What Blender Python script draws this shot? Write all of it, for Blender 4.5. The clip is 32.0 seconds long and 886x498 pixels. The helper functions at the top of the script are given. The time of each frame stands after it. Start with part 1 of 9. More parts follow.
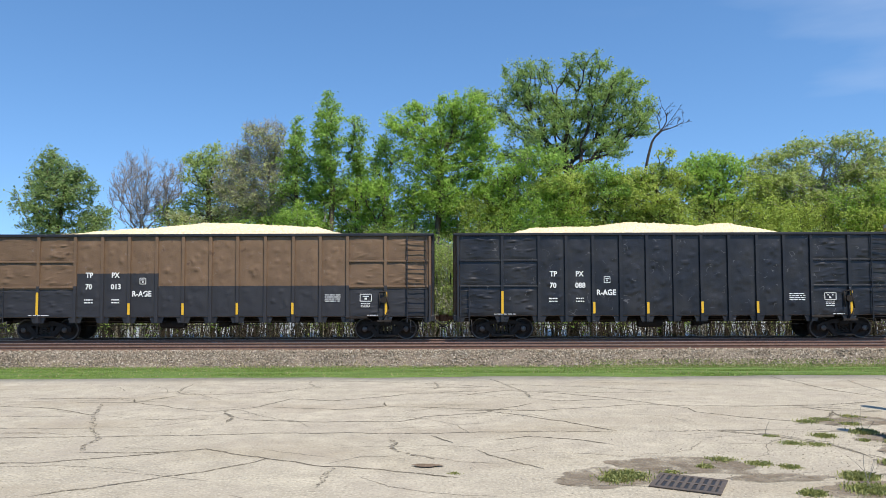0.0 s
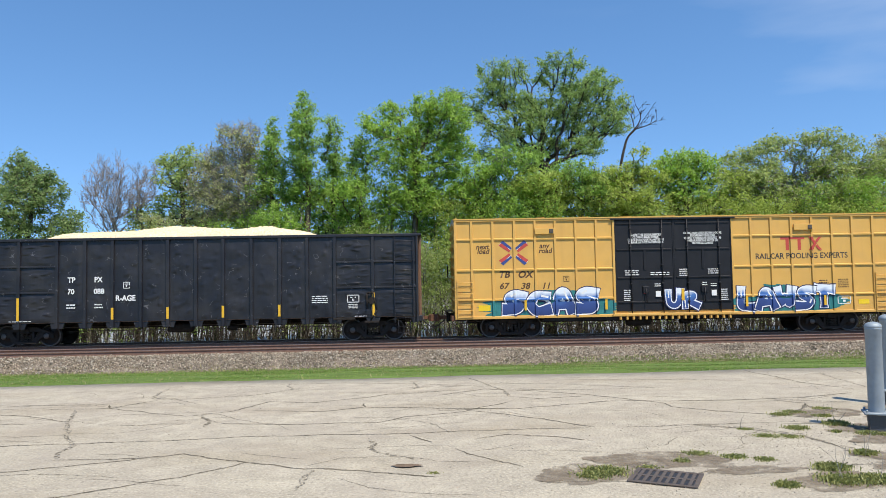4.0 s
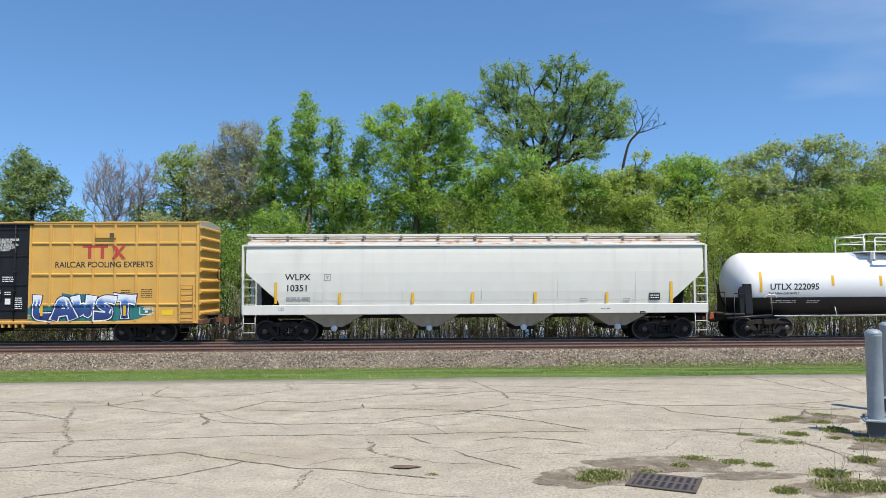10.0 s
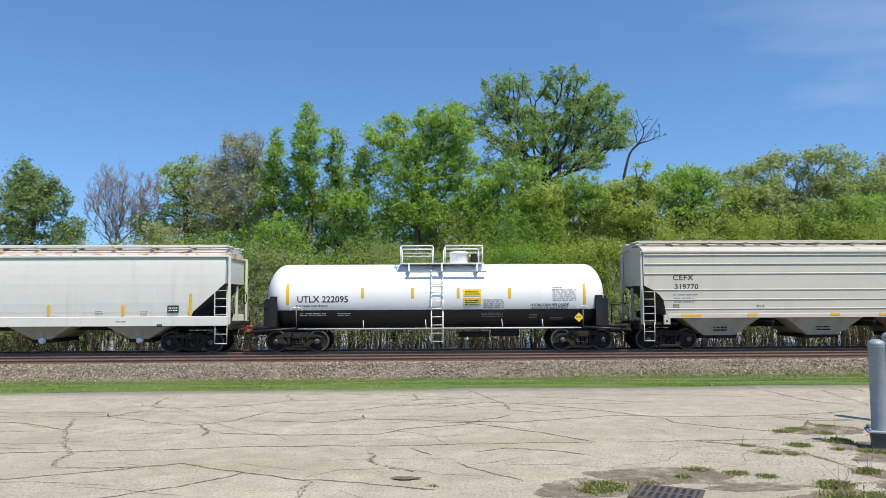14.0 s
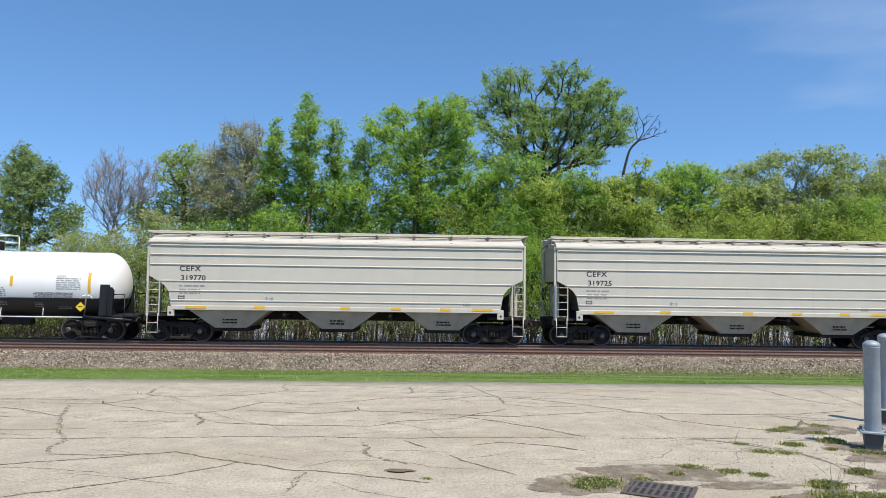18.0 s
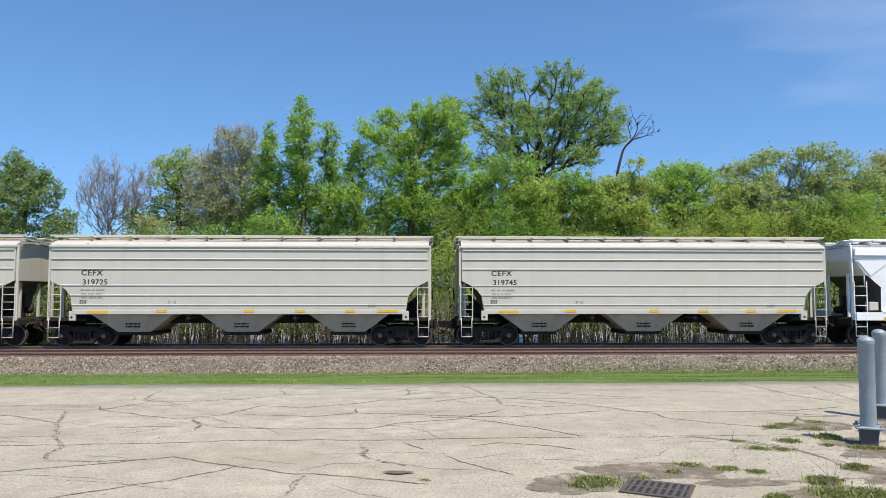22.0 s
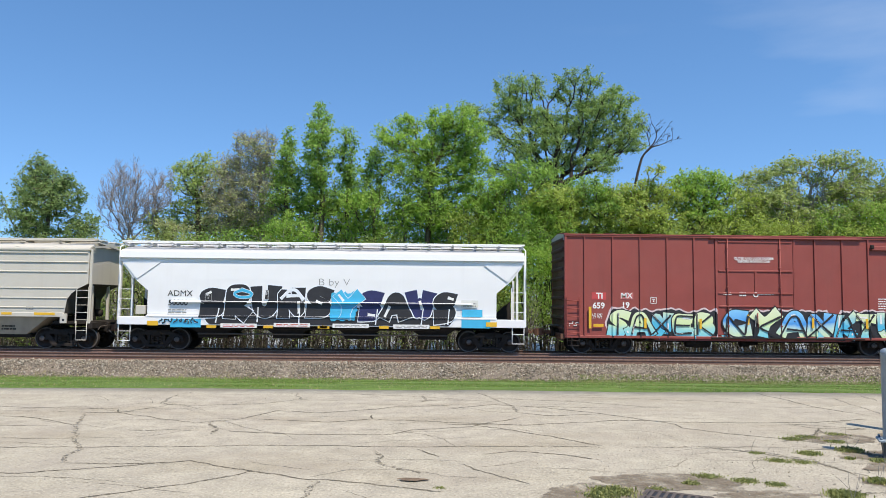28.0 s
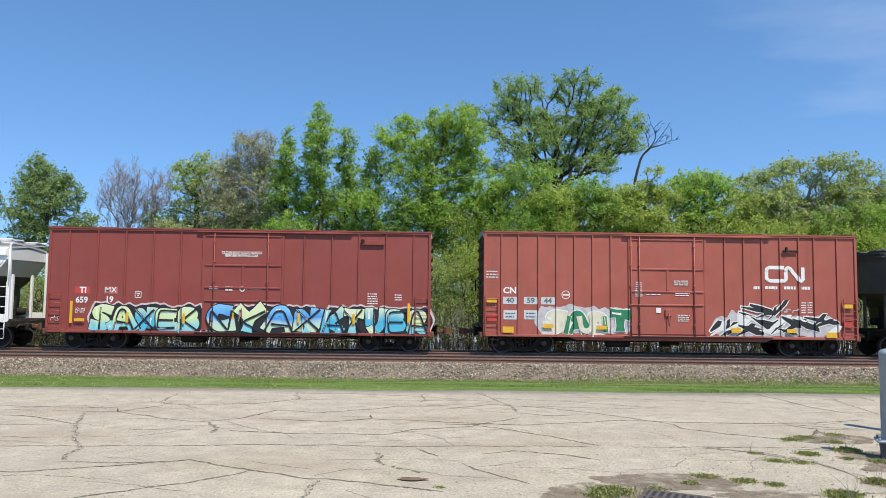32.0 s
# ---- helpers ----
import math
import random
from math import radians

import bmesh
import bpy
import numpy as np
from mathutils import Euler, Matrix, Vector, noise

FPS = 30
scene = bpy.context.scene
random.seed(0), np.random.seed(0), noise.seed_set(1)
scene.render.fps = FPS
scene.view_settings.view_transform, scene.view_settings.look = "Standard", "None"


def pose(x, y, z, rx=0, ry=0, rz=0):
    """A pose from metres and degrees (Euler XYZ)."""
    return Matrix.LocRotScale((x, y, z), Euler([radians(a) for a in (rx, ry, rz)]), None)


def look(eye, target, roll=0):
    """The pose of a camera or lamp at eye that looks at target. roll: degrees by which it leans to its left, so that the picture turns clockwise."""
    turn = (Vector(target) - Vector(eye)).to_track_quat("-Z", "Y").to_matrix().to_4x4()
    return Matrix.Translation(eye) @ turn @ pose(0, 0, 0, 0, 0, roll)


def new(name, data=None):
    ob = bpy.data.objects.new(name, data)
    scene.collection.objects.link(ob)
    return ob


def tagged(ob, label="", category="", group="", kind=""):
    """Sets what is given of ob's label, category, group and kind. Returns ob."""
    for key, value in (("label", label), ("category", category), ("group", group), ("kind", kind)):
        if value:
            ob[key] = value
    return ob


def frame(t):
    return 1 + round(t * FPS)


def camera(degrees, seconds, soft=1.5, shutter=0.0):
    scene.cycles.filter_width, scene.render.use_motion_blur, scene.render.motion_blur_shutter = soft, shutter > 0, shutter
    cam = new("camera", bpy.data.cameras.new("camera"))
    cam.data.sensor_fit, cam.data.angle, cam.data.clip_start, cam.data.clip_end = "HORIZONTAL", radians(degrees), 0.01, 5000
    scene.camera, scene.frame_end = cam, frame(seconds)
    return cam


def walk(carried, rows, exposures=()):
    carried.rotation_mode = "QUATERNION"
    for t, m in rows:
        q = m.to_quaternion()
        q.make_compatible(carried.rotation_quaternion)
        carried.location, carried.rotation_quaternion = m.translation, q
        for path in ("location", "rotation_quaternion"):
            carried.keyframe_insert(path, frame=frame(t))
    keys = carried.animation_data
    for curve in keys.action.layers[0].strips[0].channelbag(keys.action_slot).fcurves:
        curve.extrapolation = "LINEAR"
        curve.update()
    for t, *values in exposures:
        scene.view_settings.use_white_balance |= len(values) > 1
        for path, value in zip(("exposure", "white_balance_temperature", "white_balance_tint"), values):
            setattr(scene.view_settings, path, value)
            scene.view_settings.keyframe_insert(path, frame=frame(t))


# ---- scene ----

# ---- camera: a phone held still at eye height ----
cam = camera(63.0, 32.0, soft=0.6)
walk(cam, [
    (0, pose(0.000, 0.000, 1.700, 93.000, 0.180, 0.000)),
    (0.5, pose(-0.004, -0.005, 1.698, 93.182, 0.078, -0.152)),
    (1, pose(-0.001, -0.004, 1.695, 93.170, 0.063, -0.135)),
    (1.5, pose(-0.001, 0.009, 1.698, 92.942, 0.176, 0.059)),
    (2, pose(0.006, 0.010, 1.699, 92.904, 0.426, -0.384)),
    (2.5, pose(0.005, 0.005, 1.701, 92.903, 0.619, -1.356)),
    (3, pose(0.002, 0.002, 1.700, 92.975, 0.783, -1.562)),
    (3.5, pose(0.006, -0.009, 1.700, 92.976, 0.942, -1.725)),
    (5.5, pose(0.001, -0.008, 1.704, 92.830, 1.170, -1.629)),
    (6, pose(-0.002, -0.008, 1.699, 92.772, 0.365, -1.453)),
    (6.5, pose(0.005, 0.011, 1.697, 92.672, 0.254, -1.507)),
    (7, pose(0.005, 0.017, 1.697, 92.580, 0.065, -1.621)),
    (7.5, pose(-0.001, -0.009, 1.700, 93.004, -0.149, -1.683)),
    (8, pose(-0.003, -0.007, 1.697, 92.913, -0.203, -1.342)),
    (8.5, pose(0.001, -0.016, 1.697, 93.020, -0.101, -2.188)),
    (9, pose(-0.003, -0.008, 1.698, 93.129, 0.082, -1.646)),
    (9.5, pose(-0.001, -0.005, 1.696, 93.183, 0.254, -1.558)),
    (10, pose(0.001, -0.010, 1.698, 93.106, 0.279, -1.727)),
    (10.5, pose(0.005, -0.024, 1.694, 93.211, 0.352, -3.302)),
    (11, pose(-0.009, -0.033, 1.695, 93.524, 0.255, -3.173)),
    (11.5, pose(-0.002, -0.028, 1.694, 93.743, 0.248, -2.794)),
    (12, pose(-0.015, -0.021, 1.690, 94.128, -0.537, -2.107)),
    (12.5, pose(-0.004, -0.017, 1.695, 94.153, 0.064, -2.302)),
    (13, pose(-0.009, -0.005, 1.694, 94.022, 0.233, -2.348)),
    (13.5, pose(-0.003, 0.004, 1.693, 93.954, 0.275, -2.131)),
    (15.5, pose(0.010, 0.008, 1.693, 93.692, 0.201, -0.328)),
    (16, pose(0.002, -0.000, 1.697, 93.428, -0.309, -1.289)),
    (16.5, pose(-0.001, -0.002, 1.697, 93.411, -0.880, -1.847)),
    (17, pose(-0.004, 0.005, 1.697, 93.421, -0.916, -2.257)),
    (17.5, pose(0.007, 0.013, 1.696, 93.368, -0.826, -2.211)),
    (18, pose(0.004, 0.012, 1.694, 93.413, -0.762, -1.870)),
    (18.5, pose(-0.004, 0.004, 1.698, 93.437, -0.756, -2.127)),
    (19, pose(0.000, -0.001, 1.702, 93.489, -0.623, -2.185)),
    (19.5, pose(-0.007, -0.006, 1.698, 93.547, -0.409, -2.245)),
    (20, pose(-0.003, -0.006, 1.697, 93.514, -0.243, -2.239)),
    (20.5, pose(-0.010, 0.007, 1.697, 93.390, -0.246, -1.994)),
    (21, pose(-0.011, 0.004, 1.699, 93.440, -0.350, -1.935)),
    (21.5, pose(-0.001, -0.002, 1.701, 93.481, -0.242, -2.065)),
    (22, pose(0.003, -0.004, 1.698, 93.507, -0.032, -2.185)),
    (22.5, pose(0.006, 0.003, 1.697, 93.447, 0.216, -2.090)),
    (23, pose(0.000, -0.006, 1.701, 93.460, 0.477, -2.318)),
    (23.5, pose(0.004, -0.001, 1.701, 93.514, 0.621, -2.413)),
    (24, pose(0.001, -0.004, 1.701, 93.516, 0.547, -2.507)),
    (24.5, pose(0.003, -0.008, 1.700, 93.551, 0.368, -2.631)),
    (25, pose(-0.008, 0.000, 1.698, 93.821, 0.204, -2.935)),
    (25.5, pose(-0.002, 0.008, 1.706, 94.030, 0.146, -2.859)),
    (27.5, pose(0.006, 0.018, 1.705, 93.930, -0.433, -1.423)),
    (28, pose(0.007, 0.008, 1.702, 94.008, -0.570, -0.861)),
    (28.5, pose(0.008, 0.001, 1.703, 94.021, -0.535, -1.229)),
    (29, pose(0.001, -0.003, 1.701, 93.936, -0.397, -2.395)),
    (29.5, pose(0.000, -0.001, 1.704, 93.862, -0.428, -2.107)),
    (30, pose(-0.003, 0.002, 1.706, 93.914, -0.406, -1.882)),
    (30.5, pose(-0.013, 0.006, 1.700, 94.012, -0.364, -1.231)),
    (31, pose(-0.011, -0.006, 1.700, 94.061, -0.432, -1.394)),
    (31.5, pose(-0.003, -0.002, 1.703, 93.990, -0.543, -0.902)),
    (32, pose(-0.009, -0.011, 1.700, 94.021, -0.706, -0.975)),
], exposures=[(0.0, 0.36, 7100, 10), (6.0, 0.33, 7100, 10), (10.0, 0.26, 7100, 10), (16.0, 0.24, 7100, 10), (19.0, 0.32, 7100, 10), (32.0, 0.34, 7100, 10)])

# way of the train towards -x: seconds and metres
TRAIN = [
    (0, 0.000), (0.5, 2.328), (1, 4.664), (1.5, 7.000), (2, 9.364), (2.5, 11.762), (3, 14.180), (3.5, 16.597),
    (5.5, 26.138), (6, 28.589), (6.5, 31.085), (7, 33.566), (7.5, 36.037), (8, 38.490), (8.5, 40.928), (9, 43.356),
    (9.5, 45.803), (10, 48.282), (10.5, 50.777), (11, 53.306), (11.5, 55.837), (12, 58.345), (12.5, 60.858), (13, 63.356),
    (13.5, 65.859), (15.5, 75.951), (16, 78.477), (16.5, 81.058), (17, 83.664), (17.5, 86.281), (18, 88.868), (18.5, 91.439),
    (19, 93.971), (19.5, 96.520), (20, 99.122), (20.5, 101.752), (21, 104.393), (21.5, 107.022), (22, 109.606), (22.5, 112.172),
    (23, 114.781), (23.5, 117.430), (24, 120.095), (24.5, 122.747), (25, 125.372), (25.5, 127.980), (27.5, 138.625), (28, 141.323),
    (28.5, 144.018), (29, 146.653), (29.5, 149.255), (30, 151.915), (30.5, 154.607), (31, 157.316), (31.5, 160.039), (32, 162.752),
]

# ---- light: high sun from behind the viewer's right shoulder, clear sky ----
SUN_TO = Vector((0.27, -0.43, 0.86)).normalized()
sun = new("sun", bpy.data.lights.new("sun", "SUN"))
sun.data.energy, sun.data.angle, sun.data.color = 4.5, radians(0.53), (1.0, 0.95, 0.87)
sun.matrix_basis = look(SUN_TO * 200, (0, 0, 0))

world = bpy.data.worlds.new("sky")
scene.world = world
world.use_nodes = True
wn, wl = world.node_tree.nodes, world.node_tree.links
sky = wn.new("ShaderNodeTexSky")
sky.sky_type, sky.sun_disc = "NISHITA", False
sky.sun_elevation, sky.sun_rotation = math.asin(SUN_TO.z), math.atan2(SUN_TO.x, SUN_TO.y)
sky.air_density, sky.dust_density, sky.ozone_density, sky.altitude = 0.85, 0.08, 3.0, 200
# thin cirrus high on one side
wco, wmap, wnoi, wrmp, wmix = (wn.new(k) for k in ("ShaderNodeTexCoord", "ShaderNodeMapping", "ShaderNodeTexNoise", "ShaderNodeValToRGB", "ShaderNodeMix"))
wsep, wside, wmul, whue = (wn.new(k) for k in ("ShaderNodeSeparateXYZ", "ShaderNodeMapRange", "ShaderNodeMath", "ShaderNodeHueSaturation"))
wside.inputs[1].default_value, wside.inputs[2].default_value = 0.15, 0.6
wmul.operation = "MULTIPLY"
whue.inputs["Saturation"].default_value, whue.inputs["Value"].default_value, whue.inputs["Hue"].default_value = 1.18, 1.77, 0.4995
wlift = wn.new("ShaderNodeMapping")
wlift.inputs["Location"].default_value, wlift.inputs["Scale"].default_value = (0, 0, 0.14), (1, 1, 0.9)
wmap.inputs["Scale"].default_value = (1.2, 2.0, 6.0)
wnoi.inputs["Scale"].default_value, wnoi.inputs["Detail"].default_value = 1.6, 7
wrmp.color_ramp.elements[0].position, wrmp.color_ramp.elements[1].position = 0.50, 0.80
wrmp.color_ramp.elements[1].color = (0.32, 0.32, 0.32, 1)
wmix.data_type = "RGBA"
wmix.inputs[7].default_value = (7.5, 8.2, 9.2, 1)
for a, b in ((wco.outputs["Generated"], wlift.inputs[0]), (wlift.outputs[0], sky.inputs[0]), (wco.outputs["Generated"], wmap.inputs[0]), (wmap.outputs[0], wnoi.inputs["Vector"]), (wnoi.outputs[0], wrmp.inputs[0]), (wmix.outputs[2], wn["Background"].inputs[0]), (wco.outputs["Generated"], wsep.inputs[0]), (wsep.outputs[0], wside.inputs[0]), (wrmp.outputs[0], wmul.inputs[0]), (wside.outputs[0], wmul.inputs[1]), (wmul.outputs[0], wmix.inputs[0]), (sky.outputs[0], whue.inputs["Color"]), (whue.outputs[0], wmix.inputs[6])):
    wl.new(a, b)
wn["Background"].inputs[1].default_value = 0.105


# ---- materials ----
def shade(name, rgb, rough=0.6, metal=0.0, vary=0.18, grain=6.0, bump=0.15, fine=60.0, rust=0.0, streak=0.0, stain=(0.12, 0.055, 0.025), rand=0.0, spec=0.5, dust=0.0, speck=0.0, scuff_glint=0.0):
    """Painted, mineral or metal surface: tone that varies at two scales, fine relief, rust spots and streaks that run down."""
    m = bpy.data.materials.new(name)
    m.use_nodes = True
    n, l = m.node_tree.nodes, m.node_tree.links
    b = n["Principled BSDF"]
    b.inputs["Roughness"].default_value, b.inputs["Metallic"].default_value = rough, metal
    b.inputs["Specular IOR Level"].default_value = spec
    co = n.new("ShaderNodeTexCoord").outputs["Object"]

    def noise_of(scale, detail=5, squash=(1, 1, 1)):
        mp, t = n.new("ShaderNodeMapping"), n.new("ShaderNodeTexNoise")
        mp.inputs["Scale"].default_value = squash
        t.inputs["Scale"].default_value, t.inputs["Detail"].default_value = scale, detail
        l.new(co, mp.inputs[0]), l.new(mp.outputs[0], t.inputs["Vector"])
        return t.outputs[0]

    def ramp(value, a, c):
        r = n.new("ShaderNodeMapRange")
        r.inputs[1].default_value, r.inputs[2].default_value = a, c
        l.new(value, r.inputs[0])
        return r.outputs[0]

    def mixed(fac, one, two, how="MIX"):
        x = n.new("ShaderNodeMix")
        x.data_type, x.blend_type = "RGBA", how
        for s, v in ((x.inputs[0], fac), (x.inputs[6], one), (x.inputs[7], two)):
            if isinstance(v, (float, int)):
                s.default_value = v
            elif isinstance(v, tuple):
                s.default_value = (*v, 1)
            else:
                l.new(v, s)
        return x.outputs[2]

    light = tuple(min(1, c * (1 + vary)) for c in rgb)
    dark = tuple(c * (1 - vary) for c in rgb)
    col = mixed(ramp(noise_of(grain), 0.3, 0.7), dark, light)
    col = mixed(ramp(noise_of(grain * 0.13, 3), 0.35, 0.65), col, mixed(0.5, col, dark))
    f = noise_of(fine, 3)
    col = mixed(0.25, col, mixed(ramp(f, 0.3, 0.7), dark, light))
    if speck:
        col = mixed(ramp(noise_of(45, 4), 0.52, 0.66), col, mixed(speck, col, tuple(min(1, c * 1.35) for c in rgb)))
        col = mixed(ramp(noise_of(27, 5), 0.55, 0.72), col, mixed(speck, col, tuple(c * 0.5 for c in rgb)))
        col = mixed(ramp(noise_of(0.9, 8, (0.35, 1, 1)), 0.5, 0.7), col, mixed(speck * 0.6, col, (rgb[0] * 0.66, rgb[1] * 0.6, rgb[2] * 0.52)))
    if rand:
        info = n.new("ShaderNodeObjectInfo")
        col = mixed(ramp(info.outputs["Random"], 0, 1), mixed(rand, col, dark), mixed(rand, col, light))
    if streak:
        col = mixed(ramp(noise_of(3.0, 6, (1, 1, 0.06)), 0.55, 0.85), col, mixed(streak, col, stain))
    if rust:
        col = mixed(ramp(noise_of(2.3, 9), 0.72 - 0.25 * rust, 0.80 - 0.2 * rust), col, stain)
    if dust:
        col = mixed(ramp(noise_of(1.1, 6), 0.4, 0.7), col, mixed(dust, col, (0.33, 0.29, 0.24)))
    if scuff_glint:
        # short curved scratches, and creases whose glints are put in as lighter grey
        band, gate, both = n.new("ShaderNodeMath"), n.new("ShaderNodeMath"), n.new("ShaderNodeMath")
        band.operation, band.inputs[1].default_value, band.inputs[2].default_value = "COMPARE", 0.5, 0.007
        gate.operation, gate.inputs[1].default_value = "GREATER_THAN", 0.61
        both.operation = "MULTIPLY"
        l.new(noise_of(1.9, 1, (1, 1, 1.6)), band.inputs[0]), l.new(noise_of(3.1, 1), gate.inputs[0])
        l.new(band.outputs[0], both.inputs[0]), l.new(gate.outputs[0], both.inputs[1])
        col = mixed(both.outputs[0], col, mixed(scuff_glint, col, (0.34, 0.33, 0.34)))
    l.new(col, b.inputs["Base Color"])
    bp = n.new("ShaderNodeBump")
    bp.inputs["Strength"].default_value, bp.inputs["Distance"].default_value = bump, 0.02
    l.new(f, bp.inputs["Height"]), l.new(bp.outputs[0], b.inputs["Normal"])
    return m


def leafy(name, one, two, through_light=0.35):
    """Leaves: each island its own tone between two greens, some light passing through."""
    m = bpy.data.materials.new(name)
    m.use_nodes = True
    n, l = m.node_tree.nodes, m.node_tree.links
    b = n["Principled BSDF"]
    b.inputs["Roughness"].default_value = 0.5
    b.inputs["Specular IOR Level"].default_value = 0.35
    geo, r, tr, mx = n.new("ShaderNodeNewGeometry"), n.new("ShaderNodeValToRGB"), n.new("ShaderNodeBsdfTranslucent"), n.new("ShaderNodeMixShader")
    r.color_ramp.elements[0].color, r.color_ramp.elements[1].color = (*one, 1), (*two, 1)
    l.new(geo.outputs["Random Per Island"], r.inputs[0])
    l.new(r.outputs[0], b.inputs["Base Color"]), l.new(r.outputs[0], tr.inputs[0])
    mx.inputs[0].default_value = through_light
    l.new(b.outputs[0], mx.inputs[1]), l.new(tr.outputs[0], mx.inputs[2])
    l.new(mx.outputs[0], n["Material Output"].inputs[0])
    return m


def islands(name, colours, rough=0.85):
    """Loose stones or blades: each island takes one of some tones."""
    m = bpy.data.materials.new(name)
    m.use_nodes = True
    n, l = m.node_tree.nodes, m.node_tree.links
    geo, r = n.new("ShaderNodeNewGeometry"), n.new("ShaderNodeValToRGB")
    for i, c in enumerate(colours):
        e = r.color_ramp.elements[i] if i < 2 else r.color_ramp.elements.new(i / len(colours))
        e.position, e.color = i / len(colours), (*c, 1)
    r.color_ramp.interpolation = "LINEAR"
    l.new(geo.outputs["Random Per Island"], r.inputs[0])
    l.new(r.outputs[0], n["Principled BSDF"].inputs["Base Color"])
    n["Principled BSDF"].inputs["Roughness"].default_value = rough
    return m


M_LOT = shade("worn_pavement", (0.405, 0.366, 0.288), 0.9, vary=0.26, grain=3.5, bump=1.0, fine=30, dust=0.4, spec=0.2, speck=0.75)
M_CRACK = shade("crack_fill", (0.17, 0.15, 0.115), 0.95, vary=0.4, grain=9, bump=0.4, spec=0.1)
M_DIRT = shade("bare_dirt", (0.225, 0.185, 0.14), 0.95, vary=0.35, grain=7, bump=0.7, fine=50, spec=0.1)
def patchy(m, scale=5.0, a=0.42, b=0.6):
    """Lets the ground below show through in an uneven pattern."""
    n, l = m.node_tree.nodes, m.node_tree.links
    co, t, r = n.new("ShaderNodeTexCoord"), n.new("ShaderNodeTexNoise"), n.new("ShaderNodeMapRange")
    t.inputs["Scale"].default_value, t.inputs["Detail"].default_value, t.inputs["Roughness"].default_value = scale, 8, 0.7
    r.inputs[1].default_value, r.inputs[2].default_value = a, b
    l.new(co.outputs["Object"], t.inputs["Vector"]), l.new(t.outputs[0], r.inputs[0]), l.new(r.outputs[0], n["Principled BSDF"].inputs["Alpha"])
    return m


patchy(M_DIRT, 4.5, 0.34, 0.66)
patchy(M_CRACK, 26.0, 0.36, 0.52)
M_CRUMB = patchy(shade("crumbled_crack", (0.18, 0.16, 0.125), 0.95, vary=0.4, grain=9, bump=0.4, spec=0.1), 22.0, 0.48, 0.60)
M_HOLE = shade("pothole_earth", (0.19, 0.14, 0.10), 0.95, vary=0.4, grain=12, bump=0.8, spec=0.1)
M_SOIL = shade("soil_and_grass", (0.125, 0.19, 0.05), 0.95, vary=0.4, grain=3, bump=0.6, fine=30, spec=0.1)
M_BED = shade("ballast_bed", (0.20, 0.165, 0.13), 0.95, vary=0.4, grain=12, bump=0.9, fine=35, spec=0.2)
M_STONE = islands("ballast_stone", [(0.08, 0.067, 0.05), (0.30, 0.255, 0.19), (0.44, 0.385, 0.30), (0.24, 0.18, 0.125), (0.54, 0.50, 0.42), (0.13, 0.112, 0.085)])
M_RUSTSTONE = islands("rust_stained_stone", [(0.09, 0.055, 0.04), (0.2, 0.125, 0.085), (0.15, 0.09, 0.06), (0.26, 0.18, 0.13)])
M_GRIT = islands("pavement_grit", [(0.22, 0.2, 0.17), (0.35, 0.32, 0.27), (0.5, 0.46, 0.4), (0.3, 0.26, 0.2)])
M_GRASS = leafy("grass_blade", (0.115, 0.20, 0.04), (0.30, 0.40, 0.10), 0.35)
M_WEED = leafy("weed_leaf", (0.15, 0.19, 0.05), (0.36, 0.37, 0.14), 0.4)
M_DRY = leafy("dry_grass", (0.28, 0.26, 0.11), (0.42, 0.38, 0.2), 0.2)
M_TIE = shade("creosoted_tie", (0.075, 0.055, 0.042), 0.9, vary=0.35, grain=5, bump=0.5, rand=0.4)
M_RAIL = shade("rail_rust", (0.20, 0.12, 0.09), 0.75, vary=0.3, grain=8, spec=0.3)
M_RAILTOP = shade("rail_head", (0.42, 0.40, 0.38), 0.3, metal=0.9, vary=0.15)
M_GALV = shade("galvanised_steel", (0.25, 0.30, 0.335), 0.55, metal=0.2, vary=0.18, grain=4, fine=25, streak=0.3, stain=(0.5, 0.52, 0.52))
M_IRON = shade("cast_iron", (0.11, 0.09, 0.078), 0.75, metal=0.2, vary=0.3, grain=14, rust=0.2)
M_BARK = shade("bark", (0.13, 0.105, 0.08), 0.95, vary=0.4, grain=5, bump=0.8, fine=25, spec=0.1)
M_DARKBARK = shade("dark_bark", (0.06, 0.05, 0.042), 0.95, vary=0.4, grain=5, bump=0.8, fine=25, spec=0.1)
M_TWIG = shade("grey_twig", (0.33, 0.31, 0.275), 0.9, vary=0.3, grain=3, spec=0.1)
M_PALE = shade("pale_bark", (0.34, 0.31, 0.27), 0.9, vary=0.3, grain=5, bump=0.5, spec=0.1)
LEAF = {
    "maple": leafy("leaf_maple", (0.151, 0.270, 0.070), (0.410, 0.550, 0.190), 0.6),
    "sage": leafy("leaf_sage", (0.270, 0.310, 0.130), (0.562, 0.590, 0.300), 0.6),
    "spring": leafy("leaf_spring", (0.216, 0.320, 0.090), (0.486, 0.590, 0.200), 0.6),
    "dark": leafy("leaf_dark", (0.130, 0.220, 0.070), (0.367, 0.480, 0.180), 0.6),
    "green": leafy("leaf_green", (0.151, 0.290, 0.055), (0.410, 0.600, 0.140), 0.6),
    "bright": leafy("leaf_bright", (0.194, 0.370, 0.050), (0.454, 0.630, 0.140), 0.6),
    "yellow": leafy("leaf_yellow", (0.270, 0.370, 0.060), (0.529, 0.630, 0.170), 0.6),
    "olive": leafy("leaf_olive", (0.238, 0.320, 0.085), (0.486, 0.570, 0.220), 0.6),
}
